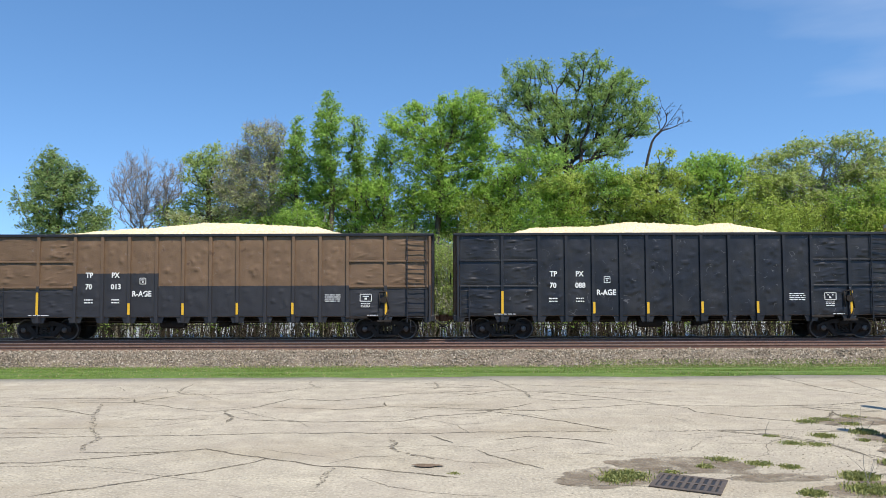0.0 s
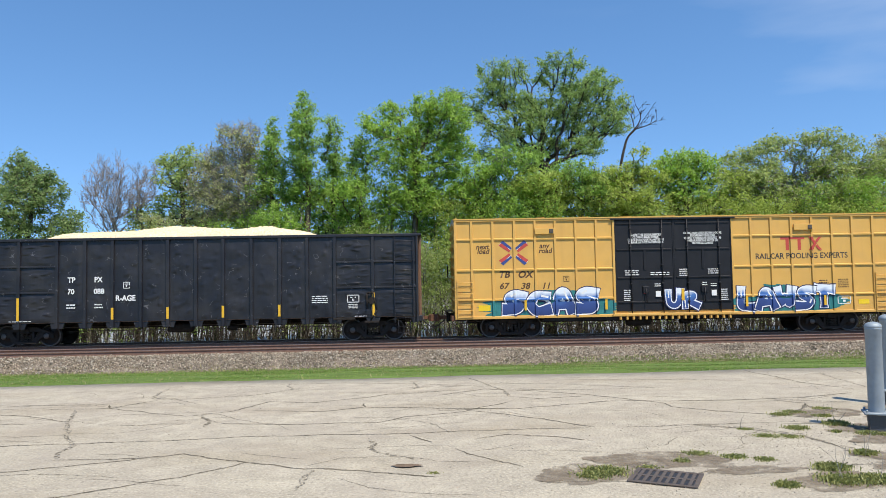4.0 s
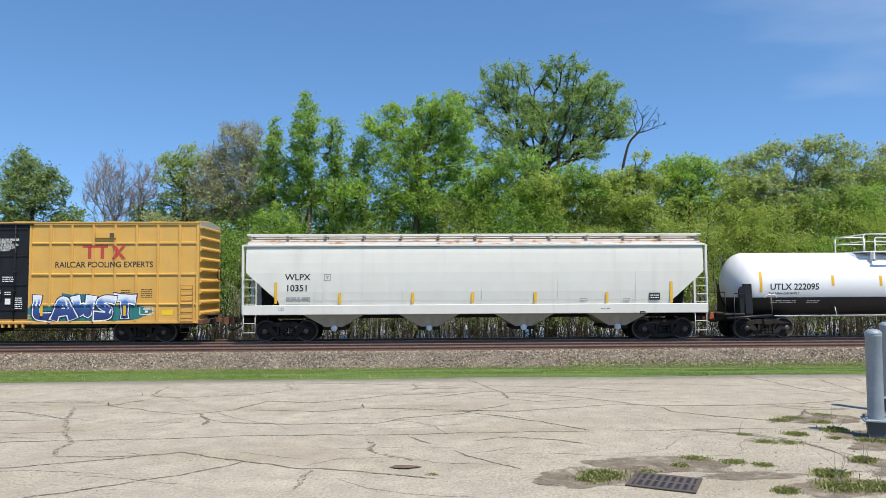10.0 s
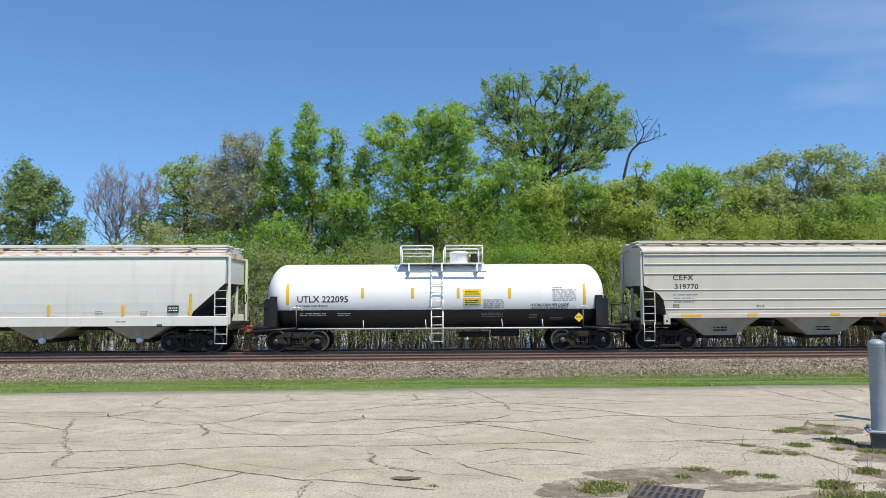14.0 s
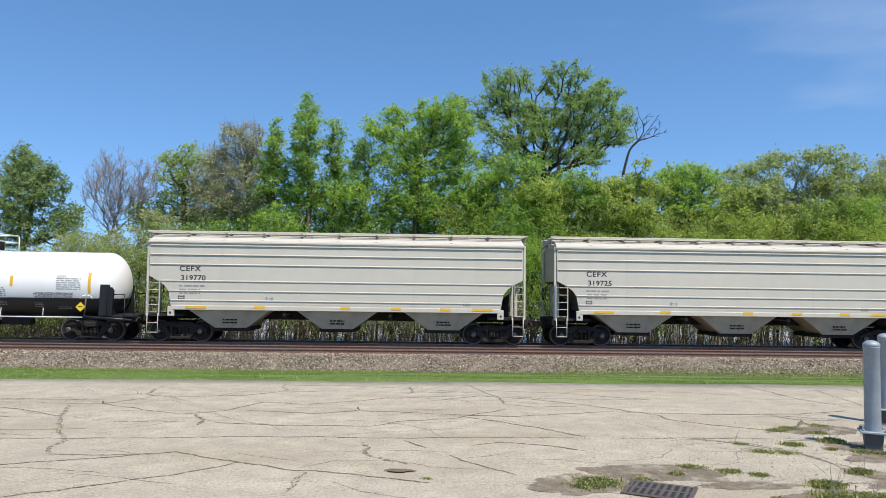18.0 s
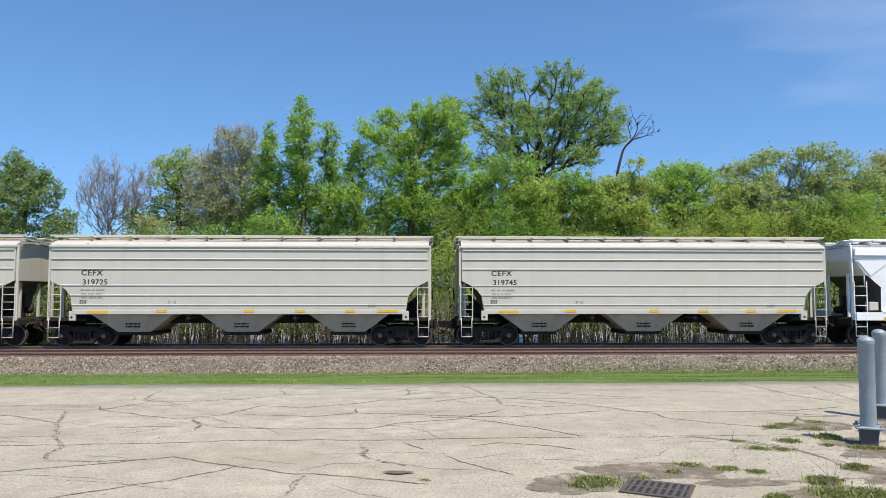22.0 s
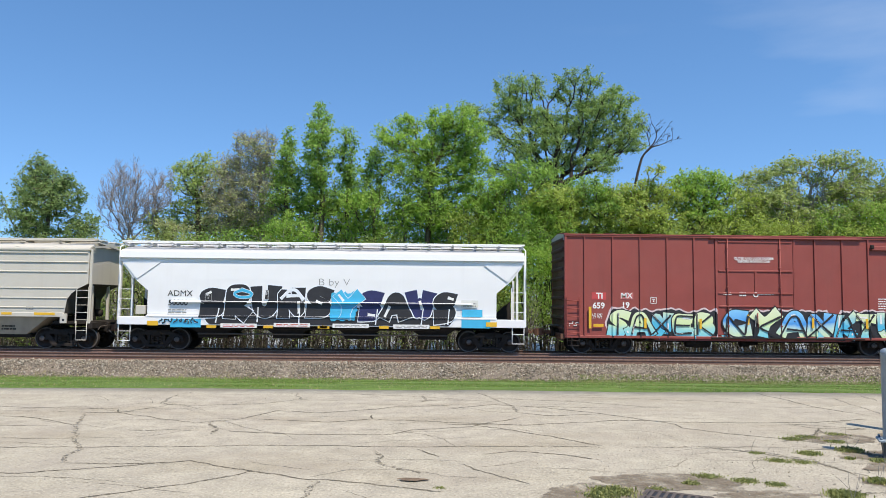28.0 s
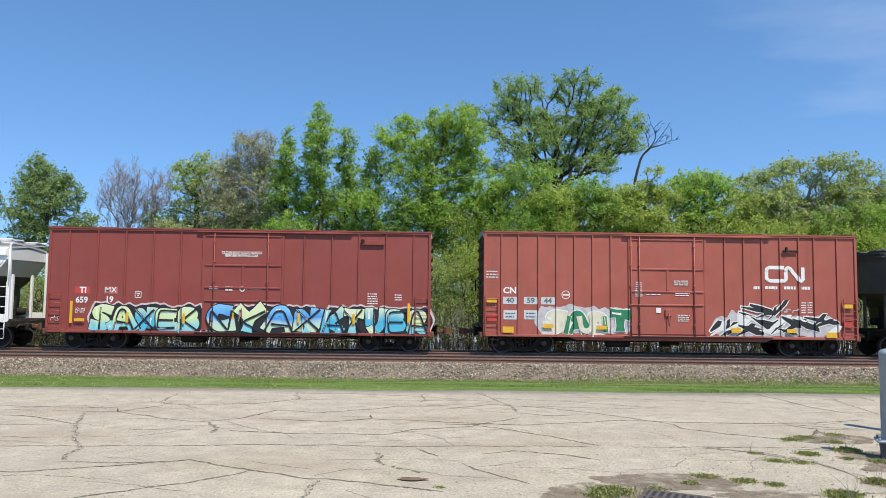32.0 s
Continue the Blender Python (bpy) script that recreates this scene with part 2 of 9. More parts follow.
M_BRANCH = shade("bare_branch", (0.29, 0.265, 0.25), 0.9, vary=0.35, grain=3, spec=0.1)
M_WATER = shade("river_water", (0.34, 0.34, 0.31), 0.45, vary=0.2, grain=0.5, bump=0.5, fine=2.5, spec=0.4)



# ---- building helpers ----
class Geo:
    """Collects verts and faces of one mesh."""

    def __init__(self):
        self.v, self.f, self.s = [], [], []

    def add(self, verts, faces, smooth=False):
        k = len(self.v)
        self.v += [tuple(p) for p in verts]
        self.f += [tuple(k + i for i in f) for f in faces]
        self.s += [smooth] * len(faces)
        return self

    def box(self, x0, x1, y0, y1, z0, z1, b=0.0):
        """A box from corner to corner, its edges chamfered by b."""
        x0, x1, y0, y1, z0, z1 = min(x0, x1), max(x0, x1), min(y0, y1), max(y0, y1), min(z0, z1), max(z0, z1)
        if b <= 0:
            v = [(x, y, z) for x in (x0, x1) for y in (y0, y1) for z in (z0, z1)]
            return self.add(v, [(0, 1, 3, 2), (4, 6, 7, 5), (0, 4, 5, 1), (2, 3, 7, 6), (0, 2, 6, 4), (1, 5, 7, 3)])
        b = min(b, (x1 - x0) / 2.1, (y1 - y0) / 2.1, (z1 - z0) / 2.1)
        v, idx = [], {}
        for i, x in enumerate((x0, x1)):
            for j, y in enumerate((y0, y1)):
                for k, z in enumerate((z0, z1)):
                    sx, sy, sz = (b, -b)[i], (b, -b)[j], (b, -b)[k]
                    for a, p in enumerate(((x, y + sy, z + sz), (x + sx, y, z + sz), (x + sx, y + sy, z))):
                        idx[i, j, k, a] = len(v)
                        v.append(p)
        f = []
        for i in (0, 1):
            f.append([idx[i, j, k, 0] for j, k in ((0, 0), (0, 1), (1, 1), (1, 0))])
            f.append([idx[j, i, k, 1] for j, k in ((0, 0), (0, 1), (1, 1), (1, 0))])
            f.append([idx[j, k, i, 2] for j, k in ((0, 0), (0, 1), (1, 1), (1, 0))])
        for j in (0, 1):
            for k in (0, 1):
                f.append([idx[0, j, k, 1], idx[1, j, k, 1], idx[1, j, k, 2], idx[0, j, k, 2]])
                f.append([idx[j, 0, k, 0], idx[j, 1, k, 0], idx[j, 1, k, 2], idx[j, 0, k, 2]])
                f.append([idx[j, k, 0, 0], idx[j, k, 1, 0], idx[j, k, 1, 1], idx[j, k, 0, 1]])
        for i in (0, 1):
            for j in (0, 1):
                for k in (0, 1):
                    f.append([idx[i, j, k, a] for a in (0, 1, 2)])
        return self.add(v, f)

    def tube(self, p, q, r, r2=None, n=8, caps=True):
        p, q = Vector(p), Vector(q)
        r2 = r if r2 is None else r2
        d = (q - p).normalized()
        a = d.orthogonal().normalized()
        c = d.cross(a)
        v = [o + (a * math.cos(w) + c * math.sin(w)) * rr for o, rr in ((p, r), (q, r2)) for w in (2 * math.pi * i / n for i in range(n))]
        self.add(v, [(i, (i + 1) % n, n + (i + 1) % n, n + i) for i in range(n)], True)
        if caps:
            k = len(self.v) - 2 * n
            self.f += [tuple(k + i for i in reversed(range(n))), tuple(k + n + i for i in range(n))]
            self.s += [False, False]
        return self

    def path(self, pts, r, n=6):
        for a, b in zip(pts, pts[1:]):
            self.tube(a, b, r, n=n)
        return self

    def lathe(self, prof, n=24, axis="z", at=(0, 0, 0), smooth=True):
        """prof: (radius, height) turned about an axis."""
        v = []
        for r, h in prof:
            for i in range(n):
                c, s = r * math.cos(2 * math.pi * i / n), r * math.sin(2 * math.pi * i / n)
                p = {"z": (c, s, h), "y": (c, h, s), "x": (h, c, s)}[axis]
                v.append((p[0] + at[0], p[1] + at[1], p[2] + at[2]))
        f = [(k * n + i, k * n + (i + 1) % n, (k + 1) * n + (i + 1) % n, (k + 1) * n + i) for k in range(len(prof) - 1) for i in range(n)]
        return self.add(v, f, smooth)

    def prism(self, pts, a, b, axis="y", smooth=False):
        """A closed outline drawn out from a to b along an axis: y (outline x, z), x (outline y, z) or z (outline x, y)."""
        n = len(pts)
        put = {"y": lambda p, d: (p[0], d, p[1]), "x": lambda p, d: (d, p[0], p[1]), "z": lambda p, d: (p[0], p[1], d)}[axis]
        k = len(self.v)
        self.add([put(p, a) for p in pts] + [put(p, b) for p in pts], [(i, (i + 1) % n, n + (i + 1) % n, n + i) for i in range(n)], smooth)
        self.f += [tuple(k + i for i in range(n)), tuple(k + n + i for i in reversed(range(n)))]
        self.s += [False, False]
        return self

    def mesh(self, name, material):
        m = bpy.data.meshes.new(name)
        m.from_pydata(self.v, [], self.f)
        m.polygons.foreach_set("use_smooth", self.s)
        if material:
            m.materials.append(material)
        b = bmesh.new()
        b.from_mesh(m)
        bmesh.ops.recalc_face_normals(b, faces=b.faces)
        b.to_mesh(m)
        b.free()
        return m


def part(name, geo, material, parent, label="", at=None):
    """One mesh object under a thing or a part."""
    me = geo.mesh(name, material) if isinstance(geo, Geo) else geo
    ob = new(name, me)
    ob.parent = parent
    if at is not None:
        ob.matrix_basis = at
    return tagged(ob, label=label)


def thing(name, label, category, group="", kind="", at=None, mesh=None):
    ob = new(name, mesh)
    if at is not None:
        ob.matrix_basis = at
    return tagged(ob, label, category, group, kind)


def cloud_mesh(name, verts, size, material):
    """A mesh of loose faces of `size` corners each from an array of corners."""
    n = len(verts) // size
    m = bpy.data.meshes.new(name)
    m.vertices.add(len(verts)), m.loops.add(len(verts)), m.polygons.add(n)
    m.vertices.foreach_set("co", np.asarray(verts, np.float32).ravel())
    m.loops.foreach_set("vertex_index", np.arange(len(verts), dtype=np.int32))
    m.polygons.foreach_set("loop_start", np.arange(0, len(verts), size, dtype=np.int32))
    m.materials.append(material)
    m.update(calc_edges=True)
    return m


def leaves_at(rng, centres, size, droop=0.25):
    """Small leaves, two triangles each, round the centres, most of them turned to the light."""
    n = len(centres)
    up = rng.normal(size=(n, 3)) + np.array(SUN_TO) * 1.1
    a = np.cross(up, rng.normal(size=(n, 3)))
    a /= np.linalg.norm(a, axis=1)[:, None]
    b = np.cross(a, up)
    b /= np.linalg.norm(b, axis=1)[:, None]
    s = size * rng.uniform(0.6, 1.35, (n, 1))
    return np.stack([centres - a * s, centres - b * s * 0.55, centres + a * s, centres + b * s * 0.55], 1).reshape(-1, 3)


def tubes_mesh(name, segs, material, n=5):
    """Tapered round segments, rows of x0 y0 z0 r0 x1 y1 z1 r1, as one mesh."""
    s = np.asarray(segs, float)
    p, r0, q, r1 = s[:, :3], s[:, 3:4], s[:, 4:7], s[:, 7:8]
    d = q - p
    d /= np.maximum(np.linalg.norm(d, axis=1)[:, None], 1e-6)
    a = np.cross(d, np.where(np.abs(d[:, 2:3]) > 0.9, [[1.0, 0, 0]], [[0, 0, 1.0]]))
    a /= np.linalg.norm(a, axis=1)[:, None]
    c = np.cross(d, a)
    w = 2 * np.pi * np.arange(n) / n
    ring = a[:, None] * np.cos(w)[None, :, None] + c[:, None] * np.sin(w)[None, :, None]
    v = np.concatenate([p[:, None] + ring * r0[:, None], q[:, None] + ring * r1[:, None]], 1).reshape(-1, 3)
    k = np.arange(len(s))[:, None, None] * 2 * n
    i = np.arange(n)
    f = (np.stack([i, (i + 1) % n, n + (i + 1) % n, n + i], 1)[None] + k).reshape(-1)
    m = bpy.data.meshes.new(name)
    m.vertices.add(len(v)), m.loops.add(len(f)), m.polygons.add(len(f) // 4)
    m.vertices.foreach_set("co", v.astype(np.float32).ravel())
    m.loops.foreach_set("vertex_index", f.astype(np.int32))
    m.polygons.foreach_set("loop_start", np.arange(0, len(f), 4, dtype=np.int32))
    m.polygons.foreach_set("use_smooth", np.ones(len(f) // 4, bool))
    m.materials.append(material)
    m.update(calc_edges=True)
    return m



# ---- ground: a pavement, a grass bank, the track bed and a river behind the trees ----
TRACK_Y, RAIL_Z, FACE = 31.8, -0.53, -1.6
rng = np.random.default_rng(7)


def ground_z(y):
    return float(np.interp(y, [-400, 13.2, 14.2, 20, 24.6, 26, 34, 37, 40.5, 43, 60, 250, 262, 2500], [-0.06, -0.06, -0.05, -0.58, -1.02, -1.2, -1.40, -1.1, -1.25, -2.1, -2.6, -2.4, -0.9, 0.5]))


g = Geo()
gx = [-2500, -700, -300, -120] + list(np.linspace(-60, 60, 61)) + [120, 300, 700, 2500]
gy = [-2000, -300, -60, -10, 5, 12, 13.2] + list(np.linspace(14.2, 48, 70)) + [52, 60, 80, 140, 250, 262, 300, 800, 2500]
for y in gy:
    for x in gx:
        rough = 0.05 * noise.noise((x * 0.4, y * 0.5, 3.1)) if 14.5 < y < 45 and abs(x) < 100 else 0
        g.v.append((x, y, ground_z(y) + rough))
nx = len(gx)
g.f = [(j * nx + i, j * nx + i + 1, (j + 1) * nx + i + 1, (j + 1) * nx + i) for j in range(len(gy) - 1) for i in range(nx - 1)]
g.s = [True] * len(g.f)
thing("ground", "grassy soil sloping from the pavement to the track", "ground", kind="structure", mesh=g.mesh("ground", M_SOIL))

g = Geo().box(-600, 600, 41.2, 258, -1.9, -1.52)
thing("water", "pale river water seen between trunks behind the track", "water", kind="structure", mesh=g.mesh("water", M_WATER))

# pavement with a ragged far edge
g = Geo()
ex = np.linspace(-60, 60, 481)
edge = [13.75 + 0.012 * x + 0.16 * noise.noise((x * 0.35, 0.3, 0)) + 0.07 * noise.noise((x * 1.6, 2.3, 0)) for x in ex]
ys = [-40, -10, 0, 3, 4.5] + list(np.linspace(5, 13, 33))
cols = len(ys) + 2
for x, e in zip(ex, edge):
    for y in ys:
        g.v.append((x, y, 0.012 * noise.noise((x * 0.5, y * 0.5, 0)) + 0.004 * noise.noise((x * 2.1, y * 2.1, 5)) if y > 3 else 0))
    g.v += [(x, e, 0.0), (x, e + 0.02, -0.12)]
g.f = [(i * cols + j, (i + 1) * cols + j, (i + 1) * cols + j + 1, i * cols + j + 1) for i in range(len(ex) - 1) for j in range(cols - 1)]
g.s = [True] * len(g.f)
lot = thing("pavement", "sun-bleached old pavement crossed by dark cracks", "pavement", kind="structure", mesh=g.mesh("pavement", M_LOT))


def lot_z(x, y):
    return 0.012 * noise.noise((x * 0.5, y * 0.5, 0)) + 0.004 * noise.noise((x * 2.1, y * 2.1, 5))


# cracks: short ways across the pavement, widened and frayed
CRACKS = [
    (0.034, [(-5.2, 7.0), (-3.94, 7.16), (-3.1, 7.42), (-2.5, 7.71), (-2.0, 7.41), (-1.31, 7.04), (-0.42, 6.78), (0.12, 6.54)]),
    (0.034, [(-1.75, 7.29), (-1.9, 7.06), (-2.21, 6.8), (-2.5, 6.55), (-2.83, 6.34), (-3.4, 6.0)]),
    (0.06, [(-1.05, 6.91), (-1.03, 6.46), (-1.07, 6.22)]),
    (0.045, [(-3.74, 7.57), (-3.86, 7.92), (-3.9, 8.27), (-4.22, 8.83), (-4.63, 9.65), (-5.02, 10.75)]),
    (0.022, [(-3.74, 7.57), (-3.4, 7.55), (-2.81, 7.59)]),
    (0.045, [(-4.38, 12.82), (-4.36, 11.93), (-4.15, 11.68), (-3.74, 11.58)]),
    (0.022, [(-3.74, 11.58), (-2.79, 11.78), (-2.16, 12.34)]),
    (0.05, [(-2.4, 13.14), (-2.21, 12.34)]), (0.02, [(-2.21, 12.34), (-1.48, 12.24)]),
    (0.02, [(-2.38, 13.01), (-1.37, 13.11), (-0.16, 12.86), (1.04, 12.35)]),
    (0.05, [(-0.16, 13.03), (-0.05, 12.39)]), (0.025, [(-0.2, 12.11), (-0.05, 12.39), (0.63, 12.39)]),
    (0.022, [(-7.2, 10.6), (-5.77, 10.43), (-5.27, 10.2), (-4.74, 9.83)]),
    (0.016, [(-6.6, 9.6), (-5.37, 9.71), (-4.98, 9.72)]),
    (0.03, [(-4.75, 11.2), (-4.6, 10.85), (-4.3, 11.33), (-4.15, 11.56)]),
    (0.016, [(-7.4, 11.3), (-5.8, 11.29), (-4.73, 11.25)]),
    (0.02, [(-5.61, 10.94), (-4.6, 10.85), (-3.21, 9.97)]),
    (0.03, [(-3.21, 9.97), (-2.68, 10.28), (-2.31, 11.14), (-1.6, 10.96), (-1.03, 11.23), (-0.58, 11.57), (0.6, 11.89)]),
    (0.03, [(-2.4, 10.33), (-1.39, 10.14), (-0.82, 10.42), (-0.83, 10.77)]),
    (0.03, [(-0.82, 10.42), (-0.21, 10.29), (0.51, 10.12), (1.26, 9.97)]),
    (0.02, [(-6.0, 8.3), (-4.6, 8.33), (-3.11, 8.4), (-1.77, 8.54), (-0.39, 8.52), (0.43, 8.59), (1.96, 8.58)]),
    (0.016, [(-3.94, 9.38), (-3.04, 9.45)]), (0.05, [(-3.04, 10.07), (-2.78, 9.6), (-2.73, 9.18)]),
    (0.022, [(-2.57, 9.41), (-1.81, 9.26), (-0.58, 9.26), (-0.24, 9.59), (0.5, 9.83), (1.3, 10.6)]),
    (0.04, [(-0.6, 8.28), (-0.53, 7.96), (-0.62, 7.82), (-0.47, 7.55), (-0.08, 7.24)]),
    (0.03, [(-0.14, 8.41), (0.12, 8.01)]), (0.014, [(-6.2, 8.9), (-4.91, 8.89), (-4.28, 8.84)]),
    (0.05, [(0.85, 13.49), (1.08, 12.82), (1.32, 11.78), (1.33, 11.06)]),
    (0.024, [(1.33, 11.06), (1.74, 10.84), (2.48, 11.01)]),
    (0.03, [(0.21, 9.99), (0.8, 10.06), (1.26, 9.97), (1.82, 10.22), (2.72, 10.47), (3.33, 10.41), (4.32, 10.29), (5.52, 10.43), (6.42, 10.7)]),
    (0.03, [(0.24, 11.39), (1.01, 11.99), (1.73, 11.67), (2.47, 11.17), (3.03, 10.61), (3.43, 10.18), (3.42, 9.9), (3.86, 9.5), (4.48, 9.15), (4.92, 8.8)]),
    (0.03, [(0.58, 9.96), (1.2, 9.5), (1.64, 9.04), (2.04, 8.61)]),
    (0.026, [(0.58, 8.15), (0.94, 8.29), (1.45, 8.17), (1.83, 7.85)]),
    (0.04, [(2.37, 8.58), (3.24, 8.64), (3.75, 8.36), (4.16, 7.95), (4.26, 7.4), (4.37, 7.05)]),
    (0.018, [(3.24, 8.64), (3.88, 8.63), (4.27, 8.65)]), (0.05, [(4.35, 9.05), (4.99, 9.44), (5.29, 9.91)]),
    (0.035, [(5.22, 9.79), (5.37, 9.23)]), (0.03, [(5.02, 10.25), (6.01, 9.94)]), (0.04, [(4.27, 8.65), (4.78, 8.55), (5.07, 8.18)]),
    (0.02, [(1.08, 12.74), (2.37, 12.41), (3.83, 11.64)]), (0.018, [(1.5, 11.83), (2.72, 11.64), (3.75, 11.71)]),
    (0.018, [(2.6, 13.0), (4.58, 12.58), (5.54, 12.28)]), (0.03, [(6.16, 13.77), (6.32, 11.93), (6.7, 11.08)]),
    (0.04, [(7.28, 13.16), (7.13, 12.31), (6.99, 11.22)]), (0.05, [(7.93, 13.47), (7.86, 12.74)]),
    (0.05, [(3.84, 6.59), (4.3, 6.57), (5.0, 6.4)]), (0.02, [(0.32, 7.64), (0.57, 7.24), (0.94, 6.82)]),
    (0.034, [(3.22, 8.57), (3.47, 8.46), (3.71, 8.31), (3.89, 8.13), (4.06, 7.94), (4.16, 7.73), (4.23, 7.43), (4.27, 7.17)]),
    (0.03, [(4.26, 8.55), (4.57, 8.54), (4.8, 8.5), (4.92, 8.31), (5.05, 8.13)]),
    (0.03, [(5.22, 9.83), (5.19, 9.5), (5.29, 9.3), (5.38, 9.13)]),
    (0.03, [(4.29, 8.96), (4.55, 9.08), (4.8, 9.28), (5.09, 9.62), (5.31, 9.99)]),
    (0.03, [(4.98, 10.2), (5.23, 10.0), (5.59, 9.93), (5.92, 9.86)]),
]


def ribbon(pts, width, seed, lift=0.004):
    """A frayed flat strip that follows the pavement along a wandering way."""
    way = []
    for (ax, ay), (bx, by) in zip(pts, pts[1:]):
        k = max(2, int(math.hypot(bx - ax, by - ay) / 0.05))
        way += [(ax + (bx - ax) * i / k, ay + (by - ay) * i / k) for i in range(k)]
    way.append(pts[-1])
    gg = Geo()
    for i, (x, y) in enumerate(way):
        p, q = way[max(0, i - 1)], way[min(len(way) - 1, i + 1)]
        dx, dy = q[0] - p[0], q[1] - p[1]
        d = math.hypot(dx, dy) or 1
        jit = 0.05 * noise.noise((x * 3, y * 3, seed)) + 0.022 * noise.noise((x * 13, y * 13, seed + 4))
        cx, cy = x - dy / d * jit, y + dx / d * jit
        end = min(1, 0.3 + 0.25 * min(i, len(way) - 1 - i))
        w = width * end * (0.55 + 0.55 * abs(noise.noise((x * 6, y * 6, seed + 9))) + 0.5 * abs(noise.noise((x * 31, y * 31, seed))))
        gg.v += [(cx - dy / d * w, cy + dx / d * w, lot_z(cx, cy) + lift), (cx + dy / d * w, cy - dx / d * w, lot_z(cx, cy) + lift)]
    gg.f = [(2 * i, 2 * i + 1, 2 * i + 3, 2 * i + 2) for i in range(len(way) - 1)]
    gg.s = [False] * len(gg.f)
    return gg


for i, (w, pts) in enumerate(CRACKS):
    part("crack", ribbon(pts, 0.5 * min(w, 0.022) + 0.16 * min(w, 0.034) + (0.02 if w >= 0.04 else 0), i * 1.7), M_CRUMB if w >= 0.04 else M_CRACK, lot)
# hairline cracks that run mostly along the pavement
hair = Geo()
for i in range(90):
    x, y = rng.uniform(-9, 9), rng.uniform(6, 13.3)
    n, a = rng.integers(2, 5), rng.normal(0, 0.25)
    pts = [(x, y)]
    for _ in range(n):
        a += rng.normal(0, 0.3)
        pts.append((pts[-1][0] + rng.uniform(0.3, 0.7) * math.cos(a), min(13.5, pts[-1][1] + rng.uniform(0.3, 0.7) * math.sin(a))))
    r = ribbon(pts, 0.005, i * 0.9, 0.003)
    hair.add(r.v, r.f)
tagged(part("hairline_cracks", hair, M_CRACK, lot), kind="stuff")


def blot(cx, cy, rx, ry, seed, lift, turn=0.0):
    """A flat patch with a ragged outline."""
    gg, n = Geo(), 72
    rings = 5
    gg.v.append((cx, cy, lot_z(cx, cy) + lift))
    for k in range(1, rings + 1):
        for i in range(n):
            a = 2 * math.pi * i / n
            f = k / rings * (1 + 0.35 * noise.noise((math.cos(a) * 1.6, math.sin(a) * 1.6, seed)) + 0.2 * noise.noise((math.cos(a) * 5, math.sin(a) * 5, seed + 3)))
            u, w = rx * f * math.cos(a), ry * f * math.sin(a)
            x, y = cx + u * math.cos(turn) - w * math.sin(turn), cy + u * math.sin(turn) + w * math.cos(turn)
            gg.v.append((x, y, lot_z(x, y) + lift))
    gg.f = [(0, 1 + i, 1 + (i + 1) % n) for i in range(n)]
    gg.f += [(1 + k * n + i, 1 + k * n + (i + 1) % n, 1 + (k + 1) * n + (i + 1) % n, 1 + (k + 1) * n + i) for k in range(rings - 1) for i in range(n)]
    gg.s = [True] * len(gg.f)
    return gg


for i, (x, y, rx, ry, turn) in enumerate([(2.35, 6.95, 0.75, 0.30, -0.1), (1.55, 6.55, 0.55, 0.3, 0.3), (2.95, 6.5, 0.45, 0.14, 0.1), (3.5, 6.1, 0.5, 0.25, 0.2), (4.4, 6.9, 0.35, 0.16, -0.8), (5.0, 8.2, 0.5, 0.22, 0.3), (5.2, 9.2, 0.5, 0.3, 0.2), (5.0, 7.6, 0.45, 0.25, 0.1), (4.7, 6.5, 0.6, 0.3, 0.0), (6.4, 9.0, 0.9, 0.6, 0.2), (5.9, 7.4, 0.8, 0.6, 0.1)]):
    part("dirt_patch", blot(x, y, rx, ry, i * 2.1, 0.006 + 0.0006 * i, turn), M_DIRT, lot)

part("pothole", blot(-0.15, 6.95, 0.15, 0.055, 5.5, 0.014), M_HOLE, lot, "small brown pothole")

# ---- track ----
g = Geo()
bx = np.linspace(-120, 120, 481)
prof = [(24.1, -1.14), (24.6, -0.98), (25.2, -0.80), (25.9, -0.64), (26.3, -0.625), (27.6, -0.64), (28.9, -0.63), (29.6, -0.70), (30.4, -0.73), (31.8, -0.75), (33.2, -0.73), (33.7, -0.76), (34.4, -1.05), (35.1, -1.42)]
for x in bx:
    for y, z in prof:
        g.v.append((x, y + 0.12 * noise.noise((x * 0.7, y, 0)), z + 0.05 * noise.noise((x * 1.3, y * 1.3, 8))))
k = len(prof)
g.f = [(i * k + j, (i + 1) * k + j, (i + 1) * k + j + 1, i * k + j + 1) for i in range(len(bx) - 1) for j in range(k - 1)]
g.s = [True] * len(g.f)
bed = thing("track_bed", "crushed stone ballast bank under the track", "track bed", kind="structure", mesh=g.mesh("track_bed", M_BED))


def stones(n, x0, x1, y0, y1, size):
    """Loose tetrahedral chips lying on the bed."""
    x, y = rng.uniform(x0, x1, n), rng.uniform(y0, y1, n)
    z = np.interp(y, [p[0] for p in prof], [p[1] for p in prof]) + 0.015
    c = np.stack([x, y, z], 1)
    d = rng.normal(size=(n, 4, 3))
    d /= np.linalg.norm(d, axis=2)[:, :, None]
    v = c[:, None] + d * size * rng.uniform(0.5, 1.4, (n, 1, 1))
    return v[:, [0, 1, 2, 0, 3, 1, 0, 2, 3, 1, 3, 2]].reshape(-1, 3)


